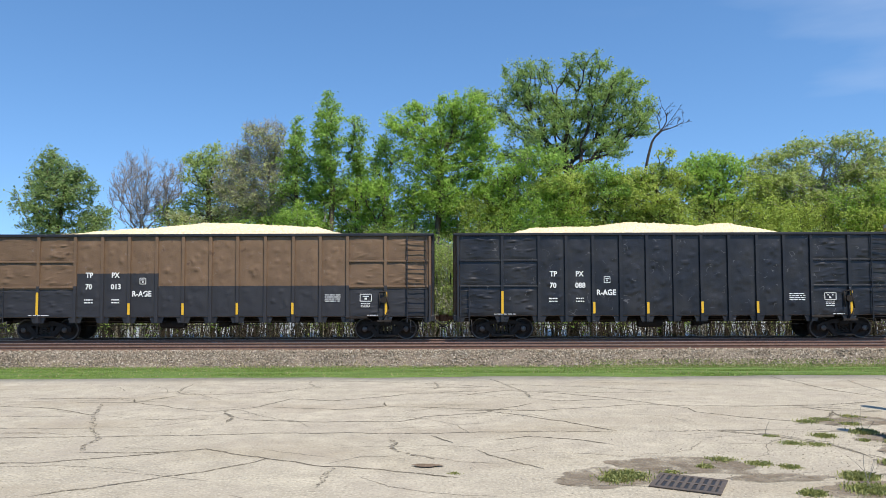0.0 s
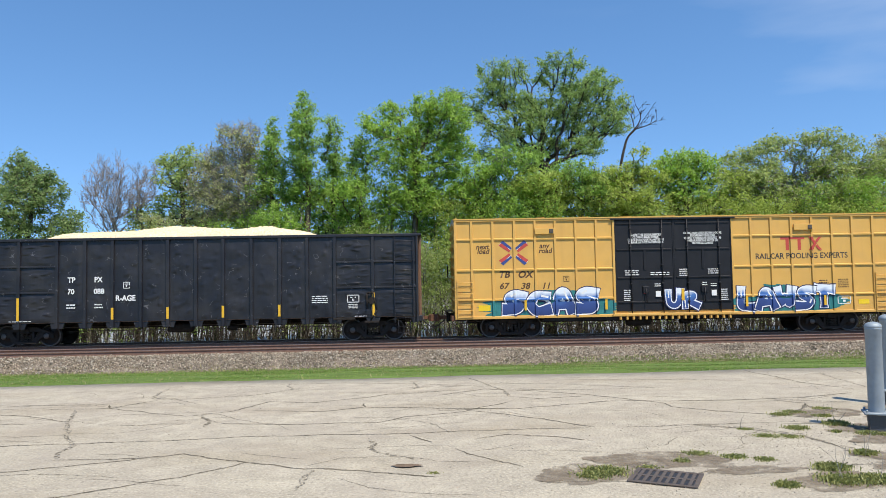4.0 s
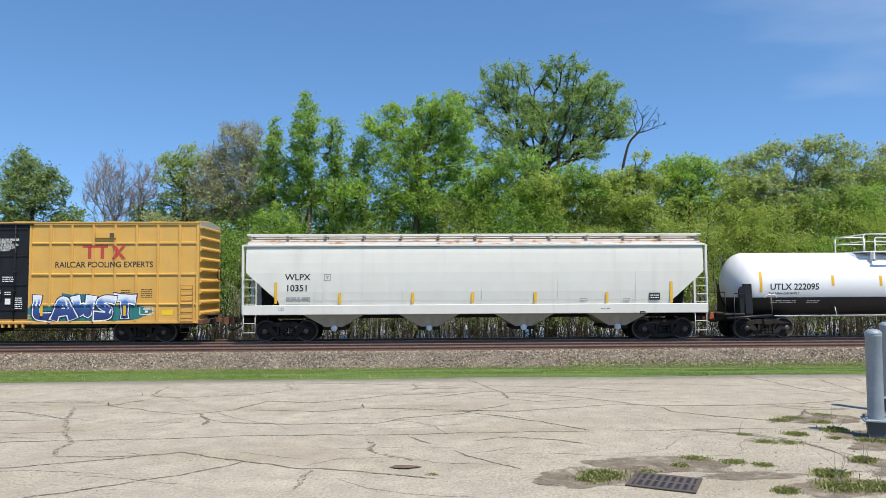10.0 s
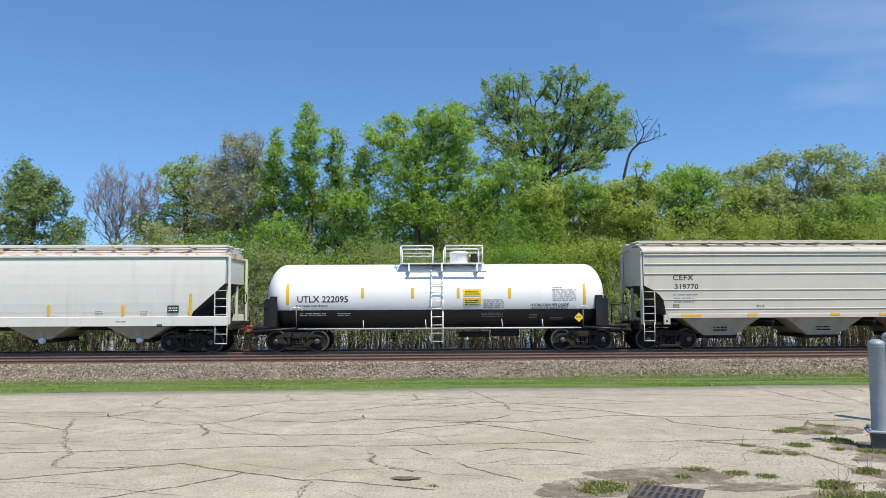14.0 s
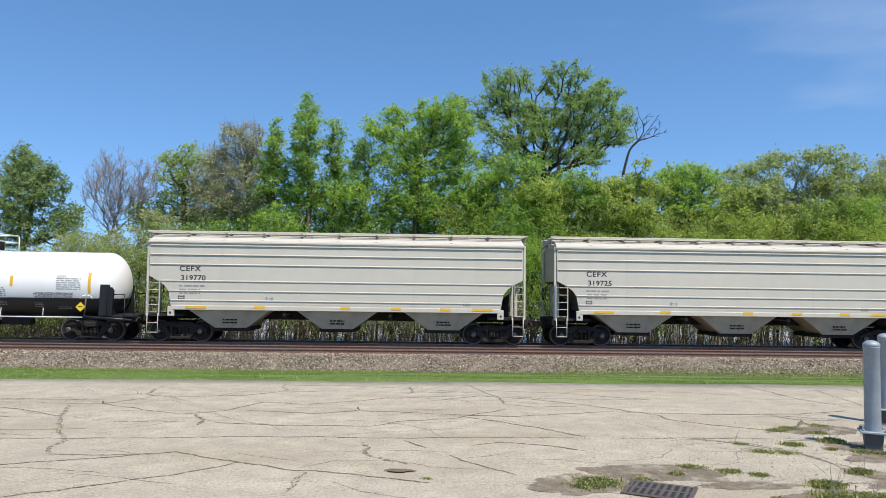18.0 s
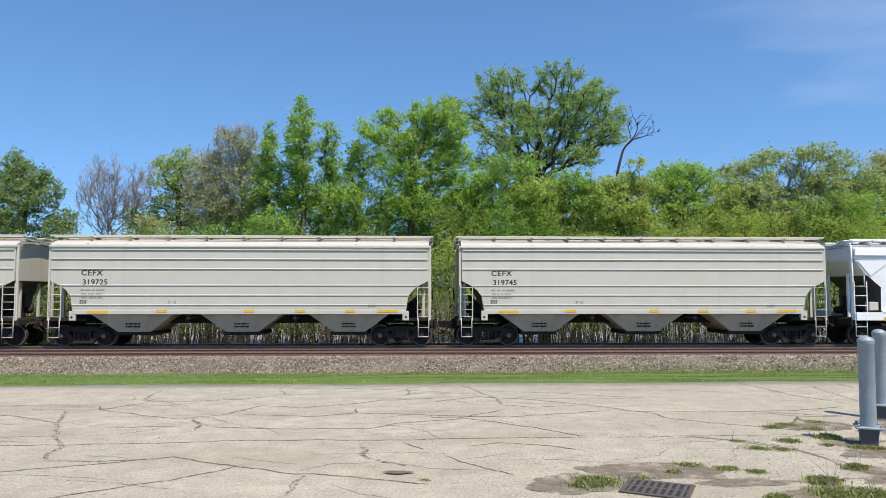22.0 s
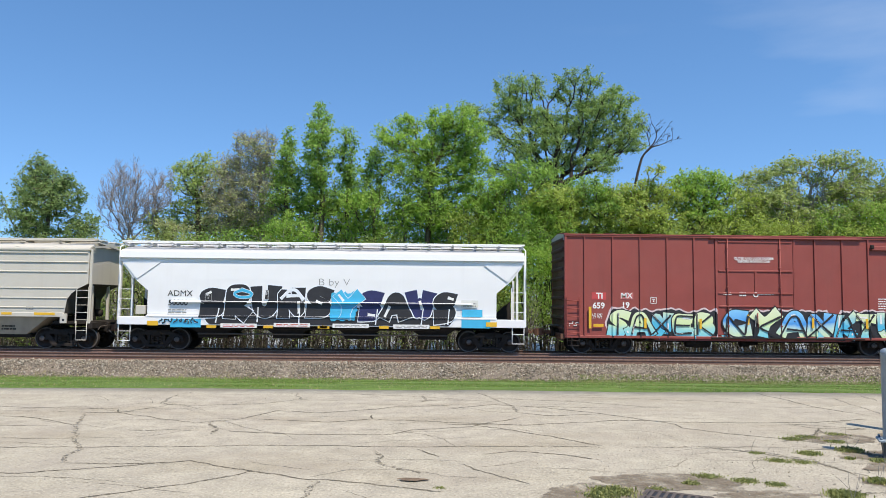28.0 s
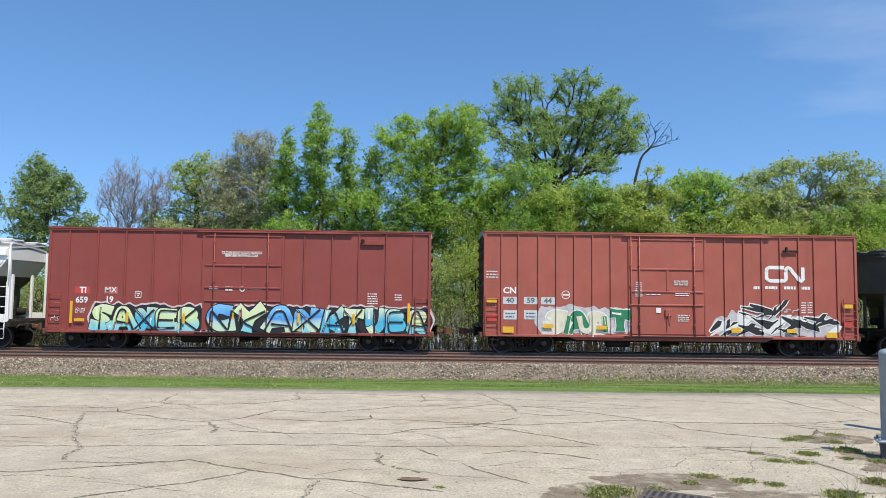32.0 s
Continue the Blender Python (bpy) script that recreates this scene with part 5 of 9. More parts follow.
def drape(me, relief, lift):
    """Lays a flat mesh, drawn in x and z, onto the relief of a car side."""
    if not isinstance(relief, Relief):
        for v in me.vertices:
            v.co.y = relief(v.co.x, v.co.z) - lift + v.co.y
        return me
    xs, zs = [v.co.x for v in me.vertices], [v.co.z for v in me.vertices]
    b = bmesh.new()
    b.from_mesh(me)
    for co, no in relief.planes(min(xs), max(xs), min(zs), max(zs)):
        bmesh.ops.bisect_plane(b, geom=b.verts[:] + b.edges[:] + b.faces[:], plane_co=co, plane_no=no, dist=1e-5)
    for v in b.verts:
        v.co.y = relief(v.co.x, v.co.z) - lift + v.co.y
    b.to_mesh(me)
    b.free()
    return me


def text(parent, words, x, z, size, mat, y, wide=1.0, align="CENTER", lean=0.0, name="lettering", bold=0.0, gap=1.0):
    cu = bpy.data.curves.new("words", "FONT")
    cu.body, cu.size, cu.extrude, cu.align_x, cu.align_y = words, size, 0.0, align, "CENTER"
    cu.shear, cu.offset, cu.space_character, cu.space_line, cu.resolution_u = lean, bold + 0.012 * size, gap, 0.85, 3
    tmp = bpy.data.objects.new("words", cu)
    me = bpy.data.meshes.new_from_object(tmp)
    bpy.data.objects.remove(tmp)
    bpy.data.curves.remove(cu)
    me.name = name
    me.materials.clear()
    me.materials.append(mat)
    if isinstance(y, Relief):
        me.transform(pose(x, 0, z, 90, 0, 0) @ Matrix.Diagonal((wide, 1, 1, 1)))
        return part(name, drape(me, y, 0.003), None, parent)
    ob = part(name, me, None, parent)
    ob.matrix_basis = pose(x, y, z, 90, 0, 0) @ Matrix.Diagonal((wide, 1, 1, 1))
    return ob


def bars(parent, x, z, w, rows, pitch, mat, y, seed=0, high=0.35):
    """Fine print too small to read: rows of short plain bars."""
    r = random.Random(seed)
    g = Geo()
    for i in range(rows):
        a = x - w / 2
        while a < x + w / 2 - 0.02:
            b = min(x + w / 2, a + w * r.uniform(0.1, 0.35))
            g.box(a, b, y - 0.002, y + 0.002, z - i * pitch - pitch * high, z - i * pitch + pitch * high * 0.2)
            a = b + w * r.uniform(0.03, 0.08)
    return tagged(part("fine_print", g, mat, parent), kind="stuff")


def plate(parent, x, z, w, h, mat, y, name="plate", label=""):
    return part(name, Geo().box(x - w / 2, x + w / 2, y - 0.003, y + 0.003, z - h / 2, z + h / 2), mat, parent, label)


def outlined(parent, x, z, w, h, t, mat, y, name="stencil_box"):
    g = Geo()
    for a, b, c, d in ((x - w / 2, x + w / 2, z + h / 2 - t, z + h / 2), (x - w / 2, x + w / 2, z - h / 2, z - h / 2 + t), (x - w / 2, x - w / 2 + t, z - h / 2, z + h / 2), (x + w / 2 - t, x + w / 2, z - h / 2, z + h / 2)):
        g.box(a, b, y - 0.002, y + 0.002, c, d)
    g.box(x - w * 0.25, x + w * 0.25, y - 0.002, y + 0.002, z + h * 0.12, z + h * 0.24).box(x - w * 0.1, x + w * 0.1, y - 0.002, y + 0.002, z - h * 0.25, z)
    return part(name, g, mat, parent)


# sprayed letter forms: heavy strokes in a cell one wide and one high
GLYPHS = {
    "S": [[(0.95, 0.85), (0.5, 1.0), (0.1, 0.78), (0.4, 0.52), (0.85, 0.36), (0.7, 0.05), (0.05, 0.1)]],
    "A": [[(0.0, 0.0), (0.35, 0.95), (0.6, 1.0), (1.0, 0.0)], [(0.25, 0.35), (0.85, 0.3)]],
    "M": [[(0.05, 0.0), (0.15, 1.0), (0.5, 0.4), (0.85, 1.0), (0.95, 0.0)]],
    "E": [[(0.95, 0.92), (0.1, 0.95), (0.1, 0.05), (0.95, 0.08)], [(0.1, 0.52), (0.8, 0.5)]],
    "C": [[(0.95, 0.85), (0.4, 1.0), (0.05, 0.5), (0.35, 0.02), (0.95, 0.12)]],
    "W": [[(0.0, 1.0), (0.25, 0.05), (0.5, 0.65), (0.75, 0.05), (1.0, 1.0)]],
    "T": [[(0.0, 0.95), (1.0, 0.9)], [(0.5, 0.9), (0.45, 0.0)]],
    "K": [[(0.1, 1.0), (0.12, 0.0)], [(0.95, 1.0), (0.2, 0.45), (1.0, 0.0)]],
    "N": [[(0.08, 0.0), (0.12, 1.0), (0.85, 0.05), (0.92, 1.0)]],
    "L": [[(0.15, 1.0), (0.08, 0.08), (0.95, 0.05)]],
    "O": [[(0.5, 1.0), (0.08, 0.6), (0.3, 0.05), (0.8, 0.1), (0.95, 0.6), (0.5, 1.0)]],
    "I": [[(0.5, 1.0), (0.45, 0.0)]],
    "R": [[(0.1, 0.0), (0.1, 0.97), (0.8, 0.9), (0.75, 0.5), (0.15, 0.45), (0.95, 0.0)]],
    "U": [[(0.08, 1.0), (0.15, 0.15), (0.6, 0.0), (0.9, 0.3), (0.92, 1.0)]],
    "B": [[(0.1, 0.0), (0.1, 0.97), (0.8, 0.9), (0.7, 0.55), (0.2, 0.5)], [(0.3, 0.5), (0.95, 0.4), (0.85, 0.05), (0.1, 0.03)]],
    "D": [[(0.12, 0.0), (0.1, 0.97), (0.75, 0.9), (0.95, 0.45), (0.7, 0.05), (0.12, 0.03)]],
    "Y": [[(0.0, 1.0), (0.5, 0.5), (1.0, 1.0)], [(0.5, 0.5), (0.45, 0.0)]],
    "X": [[(0.0, 1.0), (1.0, 0.0)], [(0.95, 1.0), (0.05, 0.0)]],
}


def sprayed_patch(parent, x0, x1, z0, z1, relief, mat, seed, lift=0.004, name="graffiti_backing"):
    """A ragged patch of sprayed paint laid onto the relief of a car side."""
    g = Geo()
    cx, cz, n = (x0 + x1) / 2, (z0 + z1) / 2, 64
    g.v.append((cx, 0, cz))
    for i in range(n):
        a = 2 * math.pi * i / n
        c, s = math.cos(a), math.sin(a)
        f = (1 + 0.22 * noise.noise((c * 2, s * 2, seed)) + 0.16 * noise.noise((c * 6, s * 6, seed + 5))) / max(abs(c), abs(s)) ** 0.75
        g.v.append((cx + (x1 - x0) / 2 * f * c, 0, max(z0, cz + (z1 - z0) / 2 * f * s)))
    g.f = [(0, 1 + (i + 1) % n, 1 + i) for i in range(n)]
    g.s = [False] * n
    return part(name, drape(g.mesh(name, mat), relief, lift), None, parent)


def sprayed_band(parent, x0, x1, z0, z1, relief, mat, seed, lift=0.004, wave=0.16, name="graffiti_backing"):
    """A long sprayed ground with an uneven upper edge laid onto the relief of a car side."""
    g = Geo()
    n = int((x1 - x0) / 0.09)
    for i in range(n + 1):
        x = x0 + (x1 - x0) * i / n
        e = min(1.0, (min(i, n - i) + 0.4) / 3)
        up = z1 + wave * (noise.noise((x * 1.3, seed, 0)) + 0.6 * noise.noise((x * 4.1, seed, 3)))
        lo = z0 + 0.5 * wave * max(0, noise.noise((x * 2.1, seed, 7)))
        m = (lo + up) / 2
        g.v += [(x, 0, m + (lo - m) * e), (x, 0, m + (up - m) * e)]
    g.f = [(2 * i, 2 * i + 2, 2 * i + 3, 2 * i + 1) for i in range(n)]
    g.s = [False] * n
    return part(name, drape(g.mesh(name, mat), relief, lift), None, parent)


def spray(parent, forms, x0, x1, z0, z1, relief, fill, line, glow, seed=0, weight=0.2, name="graffiti_letter", edge=0.04, lift=0.006):
    """Sprayed letters laid onto the relief of a car side: glow, dark or light outline, filling and shine, a part for each letter."""
    r = random.Random(seed)
    n = len(forms)
    cell = (x1 - x0) / n

    def strokes(paths, width, up, mat, nm, owner):
        g = Geo()
        k = 0
        for pts in paths:
            way = []
            for (ax, az), (bx, bz) in zip(pts, pts[1:]):
                m = max(2, int(math.hypot(bx - ax, bz - az) / 0.06))
                way += [(ax + (bx - ax) * i / m, az + (bz - az) * i / m) for i in range(m)]
            way.append(pts[-1])
            for _ in range(7):
                way = [way[0]] + [tuple((way[i - 1][q] + 2 * way[i][q] + way[i + 1][q]) / 4 for q in (0, 1)) for i in range(1, len(way) - 1)] + [way[-1]]
            rows = []
            for i, (x, z) in enumerate(way):
                p, q = way[max(0, i - 1)], way[min(len(way) - 1, i + 1)]
                dx, dz = q[0] - p[0], q[1] - p[1]
                d = math.hypot(dx, dz) or 1
                t = i / (len(way) - 1)
                w = width * (0.78 + 0.3 * abs(math.sin(2.3 * t + k)) + 0.35 * (2 * t - 1) ** 4)
                if i in (0, len(way) - 1):
                    x, z = x + (dx / d * w * 0.5 if i else -dx / d * w * 0.5), z + (dz / d * w * 0.5 if i else -dz / d * w * 0.5)
                rows.append([(x - dz / d * w * f, z + dx / d * w * f) for f in (-1, -0.5, 0, 0.5, 1)])
            b = len(g.v)
            for row in rows:
                for x, z in row:
                    g.v.append((x, -0.0005 * k - 0.0022 * (len(g.v) - b) / (5 * len(rows)), z))
            g.f += [(b + 5 * i + j, b + 5 * i + j + 1, b + 5 * i + j + 6, b + 5 * i + j + 5) for i in range(len(rows) - 1) for j in range(4)]
            k += 1
        g.s = [False] * len(g.f)
        return part(nm, drape(g.mesh(nm, mat), relief, up), None, owner)

    owner = parent
    for i, ch in enumerate(forms):
        if ch == " ":
            continue
        cx, wob = x0 + cell * (i + 0.04), r.uniform(-0.05, 0.05)
        a, skew = cell * r.uniform(0.9, 1.04), r.uniform(-0.12, 0.12)
        za, zb = z0 + (z1 - z0) * r.uniform(0, 0.10), z1 - (z1 - z0) * r.uniform(0, 0.14)
        wd = weight * min(1.0, cell)
        za, zb, cx, a = za + wd * 0.75, zb - wd * 0.75, cx + wd * 0.5, a - wd * 0.9
        up = lift + 0.0115 * (i % 2)
        paths = [[(cx + a * (px + skew * (pz - 0.5)) + 0.03 * r.uniform(-1, 1), za + (zb - za) * (pz + wob * (px - 0.5)) + 0.03 * r.uniform(-1, 1)) for px, pz in st] for st in GLYPHS[ch]]
        letter = strokes(paths, wd, up + 0.007, fill[i % len(fill)], name, parent)
        if glow:
            strokes(paths, wd + edge * 2.0, up, glow, "glow", letter)
        strokes(paths, wd + edge, up + 0.0035, line, "outline", letter)
        if r.random() < 0.7:
            p = paths[0]
            j = r.randrange(len(p) - 1)
            strokes([[p[j], ((p[j][0] + p[j + 1][0]) / 2, (p[j][1] + p[j + 1][1]) / 2)]], wd * 0.22, up + 0.0105, P_LETTER, "shine", letter)


def shards(parent, x0, x1, z0, z1, relief, dark, pale, seed, n=34, lift=0.008):
    """Wild sprayed strokes: slanting dark wedges edged in white, laid onto the relief of a car side."""
    r = random.Random(seed)
    for i in range(n):
        x, z = x0 + (x1 - x0) * (i + r.uniform(0.2, 0.8)) / n, z0 + (z1 - z0) * r.uniform(0.18, 0.85)
        a = r.choice((0.5, -0.45, 0.75, -0.2, 1.3)) + r.uniform(-0.2, 0.2)
        L, w = r.uniform(0.3, 0.62), r.uniform(0.06, 0.15)
        for grow_by, mat, up, nm in ((0.045, pale, 0.0, "graffiti_edge"), (0.0, dark if r.random() < 0.72 else pale, 0.0045, "graffiti_stroke")):
            pts = [(-L - grow_by, -w * 0.3 - grow_by), (L * 0.4, -w - grow_by), (L + grow_by, -w * 0.2), (L * 0.7, w + grow_by), (-L * 0.3, w * 0.7 + grow_by), (-L - grow_by, w * 0.2 + grow_by)]
            g = Geo()
            g.v = [(x + px * math.cos(a) - pz * math.sin(a), -0.0003 * i, min(z1 + 0.15, max(z0, z + px * math.sin(a) + pz * math.cos(a)))) for px, pz in pts]
            g.f, g.s = [tuple(range(len(pts)))], [False]
            part(nm, drape(g.mesh(nm, mat), relief, lift + up), None, parent)


def underframe(parent, half, z=1.0, seed=0, sill=True):
    """Centre sill, cross bearers and brake gear below a car floor."""
    r = random.Random(seed)
    if sill:
        part("centre_sill", Geo().box(-half + 0.6, half - 0.6, -0.3, 0.3, z - 0.32, z, 0.02), P_STEEL, parent)
    for i in range(6):
        x = -half + 3.2 + (2 * half - 6.4) * i / 5
        part("cross_bearer", Geo().prism([(-1.45, z), (1.45, z), (1.45, z - 0.08), (0.4, z - 0.28), (-0.4, z - 0.28), (-1.45, z - 0.08)], x - 0.05, x + 0.05, "x"), P_STEEL, parent)
    x = r.uniform(-2.2, -0.8)
    part("air_reservoir", Geo().lathe([(0.0, -0.55), (0.16, -0.52), (0.2, -0.44), (0.2, 0.44), (0.16, 0.52), (0.0, 0.55)], 16, "x", (x, -0.75, z - 0.33)), P_STEEL, parent)
    part("brake_cylinder", Geo().lathe([(0.0, -0.3), (0.14, -0.3), (0.14, 0.1), (0.05, 0.14), (0.05, 0.5), (0.0, 0.5)], 14, "x", (x + 2.2, -0.55, z - 0.35)), P_STEEL, parent)
    part("brake_rod", Geo().path([(-half + 2.0, -0.35, z - 0.42), (x + 2.6, -0.4, z - 0.42)], 0.016, 5), P_GEAR, parent)
    part("brake_rod", Geo().path([(x + 2.6, -0.3, z - 0.40), (half - 2.0, -0.3, z - 0.44)], 0.016, 5), P_GEAR, parent)
    part("train_pipe", Geo().path([(-half + 0.3, -0.5, z - 0.2), (-half + 3, -0.62, z - 0.24), (half - 3, -0.62, z - 0.24), (half - 0.3, -0.5, z - 0.2)], 0.02, 6), P_GEAR, parent)


# ---- gondolas with wood chips ----
def dented(x0, x1, z0, z1, y, seed, bulge=0.03):
    """A sheet-steel panel that bulges and carries dents, with its back."""
    g = Geo()
    nx, nz = 16, 44
    for j in range(nz + 1):
        for i in range(nx + 1):
            x, z = x0 + (x1 - x0) * i / nx, z0 + (z1 - z0) * j / nz
            e = min(1, 4 * min(i / nx, 1 - i / nx)) * min(1, 8 * min(j / nz, 1 - j / nz))
            d = noise.noise((x * 2.2 + seed, z * 2.2, seed)) * 0.7 + max(0, noise.noise((x * 4 + seed * 3 + z * 2, z * 6 - x * 2, seed)) - 0.22) * 2.6
            g.v.append((x, y - e * bulge * (0.5 + d), z))
    g.f = [(j * (nx + 1) + i, j * (nx + 1) + i + 1, (j + 1) * (nx + 1) + i + 1, (j + 1) * (nx + 1) + i) for j in range(nz) for i in range(nx)]
    g.s = [True] * len(g.f)
    g.box(x0, x1, y + 0.004, y + 0.03, z0, z1)
    return g


def two_tone(name, upper, lower, z):
    """Two coats of paint that meet at a height on the panel with a slightly uneven edge."""
    m = upper.copy()
    m.name = name
    n, l = m.node_tree.nodes, m.node_tree.links
    co, sp, no, ad, st, mx = (n.new(k) for k in ("ShaderNodeTexCoord", "ShaderNodeSeparateXYZ", "ShaderNodeTexNoise", "ShaderNodeMath", "ShaderNodeMath", "ShaderNodeMix"))
    no.inputs["Scale"].default_value = 14
    ad.operation, ad.inputs[1].default_value = "MULTIPLY_ADD", 0.03
    st.operation, st.inputs[1].default_value = "LESS_THAN", z + 0.015
    mx.data_type = "RGBA"
    b = n["Principled BSDF"]
    src = b.inputs["Base Color"].links[0].from_socket
    l.new(co.outputs["Object"], sp.inputs[0]), l.new(co.outputs["Object"], no.inputs["Vector"])
    l.new(no.outputs[0], ad.inputs[0]), l.new(sp.outputs[2], ad.inputs[2]), l.new(ad.outputs[0], st.inputs[0])
    l.new(st.outputs[0], mx.inputs[0]), l.new(src, mx.inputs[6])
    mx.inputs[7].default_value = (*lower, 1)
    l.new(mx.outputs[2], b.inputs["Base Color"])
    return m


GON_POSTS = [-9.1, -7.26, -5.72, -4.58, -3.46, -2.31, -1.20, -0.06, 1.07, 2.23, 3.40, 4.53, 5.67, 7.25, 9.1]
GON_HALF = 9.165


def gondola(label, u, brown, number, seed):
    car = car_root("gondola_car", label, u, "gondola car")
    H = GON_HALF
    posts = GON_POSTS
    black = P_BLACK
    low = (0.022, 0.023, 0.029)
    paints = {z: (two_tone("brown_over_black", P_BROWN, low, z) if brown else P_BLACK) for z in (2.30, 2.83, 2.14)}
    rail = P_BROWN if brown else P_BLACK
    for side in (-1, 1):
        m = Matrix.Diagonal((1, -side, 1, 1))
        sd = part("side", Geo().box(-H, H, -1.52, -1.46, 1.0, 4.44), P_RUSTY, car, "rusty inner side sheet", at=m)
        for i, (a, b) in enumerate(zip(posts, posts[1:])):
            paint = paints[2.14 if i in (0, 1, len(posts) - 2, len(posts) - 3) else 2.83 if i in (2, 3, 4) else 2.30]
            if i in (0, 1, len(posts) - 2, len(posts) - 3):
                for z0, z1 in ((1.03, 2.21), (2.29, 3.28), (3.36, 4.36)):
                    part("panel", dented(a + 0.06, b - 0.06, z0, z1, -1.535, seed + i + z0, 0.035), paint, sd)
                for z in (2.25, 3.32):
                    part("stiffener", Geo().box(a + 0.05, b - 0.05, -1.60, -1.52, z - 0.04, z + 0.04, 0.012), rail if z > 2.3 else paint, sd)
            else:
                part("panel", dented(a + 0.06, b - 0.06, 1.03, 4.36, -1.535, seed + i, 0.035), paint, sd)
            part("sill_web", Geo().prism([(a, 0.76), (a + 0.22, 0.76), (a + 0.3, 1.0), (b - 0.3, 1.0), (b - 0.22, 0.76), (b, 0.76), (b, 1.05), (a, 1.05)], -1.50, -1.42), black, sd)
        for i, x in enumerate(posts):
            w = 0.05 if i in (0, len(posts) - 1) else 0.075
            mat = paints[2.83 if i in (3, 4, 5) else 2.30]
            part("side_post", Geo().prism([(x - w, -1.50), (x - w * 0.8, -1.615), (x + w * 0.8, -1.615), (x + w, -1.50)], 0.78, 4.40, "z"), mat, sd)
        part("top_chord", Geo().box(-H - 0.02, H + 0.02, -1.63, -1.45, 4.36, 4.48, 0.02), black, sd)
    # floor, ends
    part("floor", Geo().box(-H, H, -1.46, 1.46, 1.02, 1.08), P_RUSTY, car)
    for s in (-1, 1):
        e = part("end_wall", Geo().box(s * (H - 0.06), s * H, -1.46, 1.46, 1.0, 4.44), P_RUSTY if not brown else P_BLACK, car, "rusty ribbed end sheet")
        for y in (-1.1, -0.55, 0, 0.55, 1.1):
            part("end_post", Geo().box(s * H, s * (H + 0.11), y - 0.06, y + 0.06, 0.95, 4.40, 0.015), P_RUSTY if not brown else P_BLACK, e)
        part("end_chord", Geo().box(s * (H - 0.08), s * (H + 0.13), -1.55, 1.55, 4.38, 4.48, 0.02), black, e)
        part("end_sill", Geo().box(s * (H - 0.1), s * (H + 0.14), -1.5, 1.5, 0.80, 1.05, 0.02), black, e)
        coupler(car, s * (H + 0.05), s)
        truck(car, s * (H - 1.95))
        part("brake_wheel", Geo().lathe([(0.26, -0.02), (0.285, 0), (0.26, 0.02), (0.235, 0), (0.26, -0.02)], 20, "x", (s * (H + 0.22), 0.9, 2.6)), black, car)
    ladder(car, 8.16, 8.95, 0.75, 4.36, 9, -1.64, black)
    ladder(car, -9.0, -8.65, 0.78, 2.25, 4, -1.64, black)
    ladder(car, -8.95, -8.4, 1.0, 4.36, 9, 1.64, black)
    steps(car, 8.3, 0.5, 0.35, 0.85, -1.55, black)
    steps(car, -9.0, 0.45, 0.35, 0.85, -1.55, black)
    underframe(car, H, 1.02, seed)
    y = -1.575
    text(car, "TP", -5.12, 2.75, 0.30, P_LETTER, y, 0.9, bold=0.006)
    text(car, "PX", -4.03, 2.75, 0.30, P_LETTER, y, 0.9, bold=0.006)
    text(car, number[:2], -5.14, 2.27, 0.30, P_LETTER, y, 0.95, bold=0.006)
    text(car, number[2:], -4.00, 2.27, 0.30, P_LETTER, y, 0.95, bold=0.006)
    text(car, "R-AGE", -2.92, 1.97, 0.32, P_LETTER, y, 0.9, bold=0.006)
    outlined(car, -2.88, 2.51, 0.27, 0.27, 0.025, P_LETTER, y)
    bars(car, -5.14, 1.75, 0.36, 2, 0.12, P_LETTER, y, seed)
    bars(car, -4.01, 1.75, 0.34, 2, 0.12, P_LETTER, y, seed + 1)
    bars(car, 5.05, 1.92, 0.66, 4, 0.085, P_LETTER, y, seed + 2)
    outlined(car, 6.43, 1.79, 0.5, 0.32, 0.03, P_LETTER, y)
    bars(car, 6.42, 1.56, 0.38, 3, 0.07, P_LETTER, y, seed + 3)
    bars(car, 6.74, 1.07, 0.5, 1, 0.06, P_LETTER, y - 0.04, seed + 4)
    bars(car, -7.17, 1.10, 0.9, 1, 0.06, P_LETTER, y - 0.04, seed + 5)
    reflectors(car, [(-7.26, 1.58, 0.10, 0.93), (-3.44, 1.35, 0.10, 0.48), (-1.19, 1.34, 0.10, 0.48), (1.07, 1.35, 0.10, 0.48), (3.38, 1.35, 0.10, 0.48), (7.28, 1.55, 0.10, 0.95)], -1.622)
    part("brake_rigging", Geo().path([(7.0, -1.62, 1.35), (7.0, -1.62, 2.0), (7.25, -1.66, 2.05), (7.4, -1.62, 1.3), (7.15, -1.6, 0.85)], 0.03, 6).tube((7.2, -1.66, 1.7), (7.2, -1.58, 1.7), 0.14, n=14), P_STEEL, car)
    part("hand_lever", Geo().box(5.6, 6.5, -1.66, -1.58, 0.92, 1.0, 0.01).box(6.9, 7.5, -1.66, -1.6, 0.78, 0.86, 0.01), P_STEEL, car)
    return car


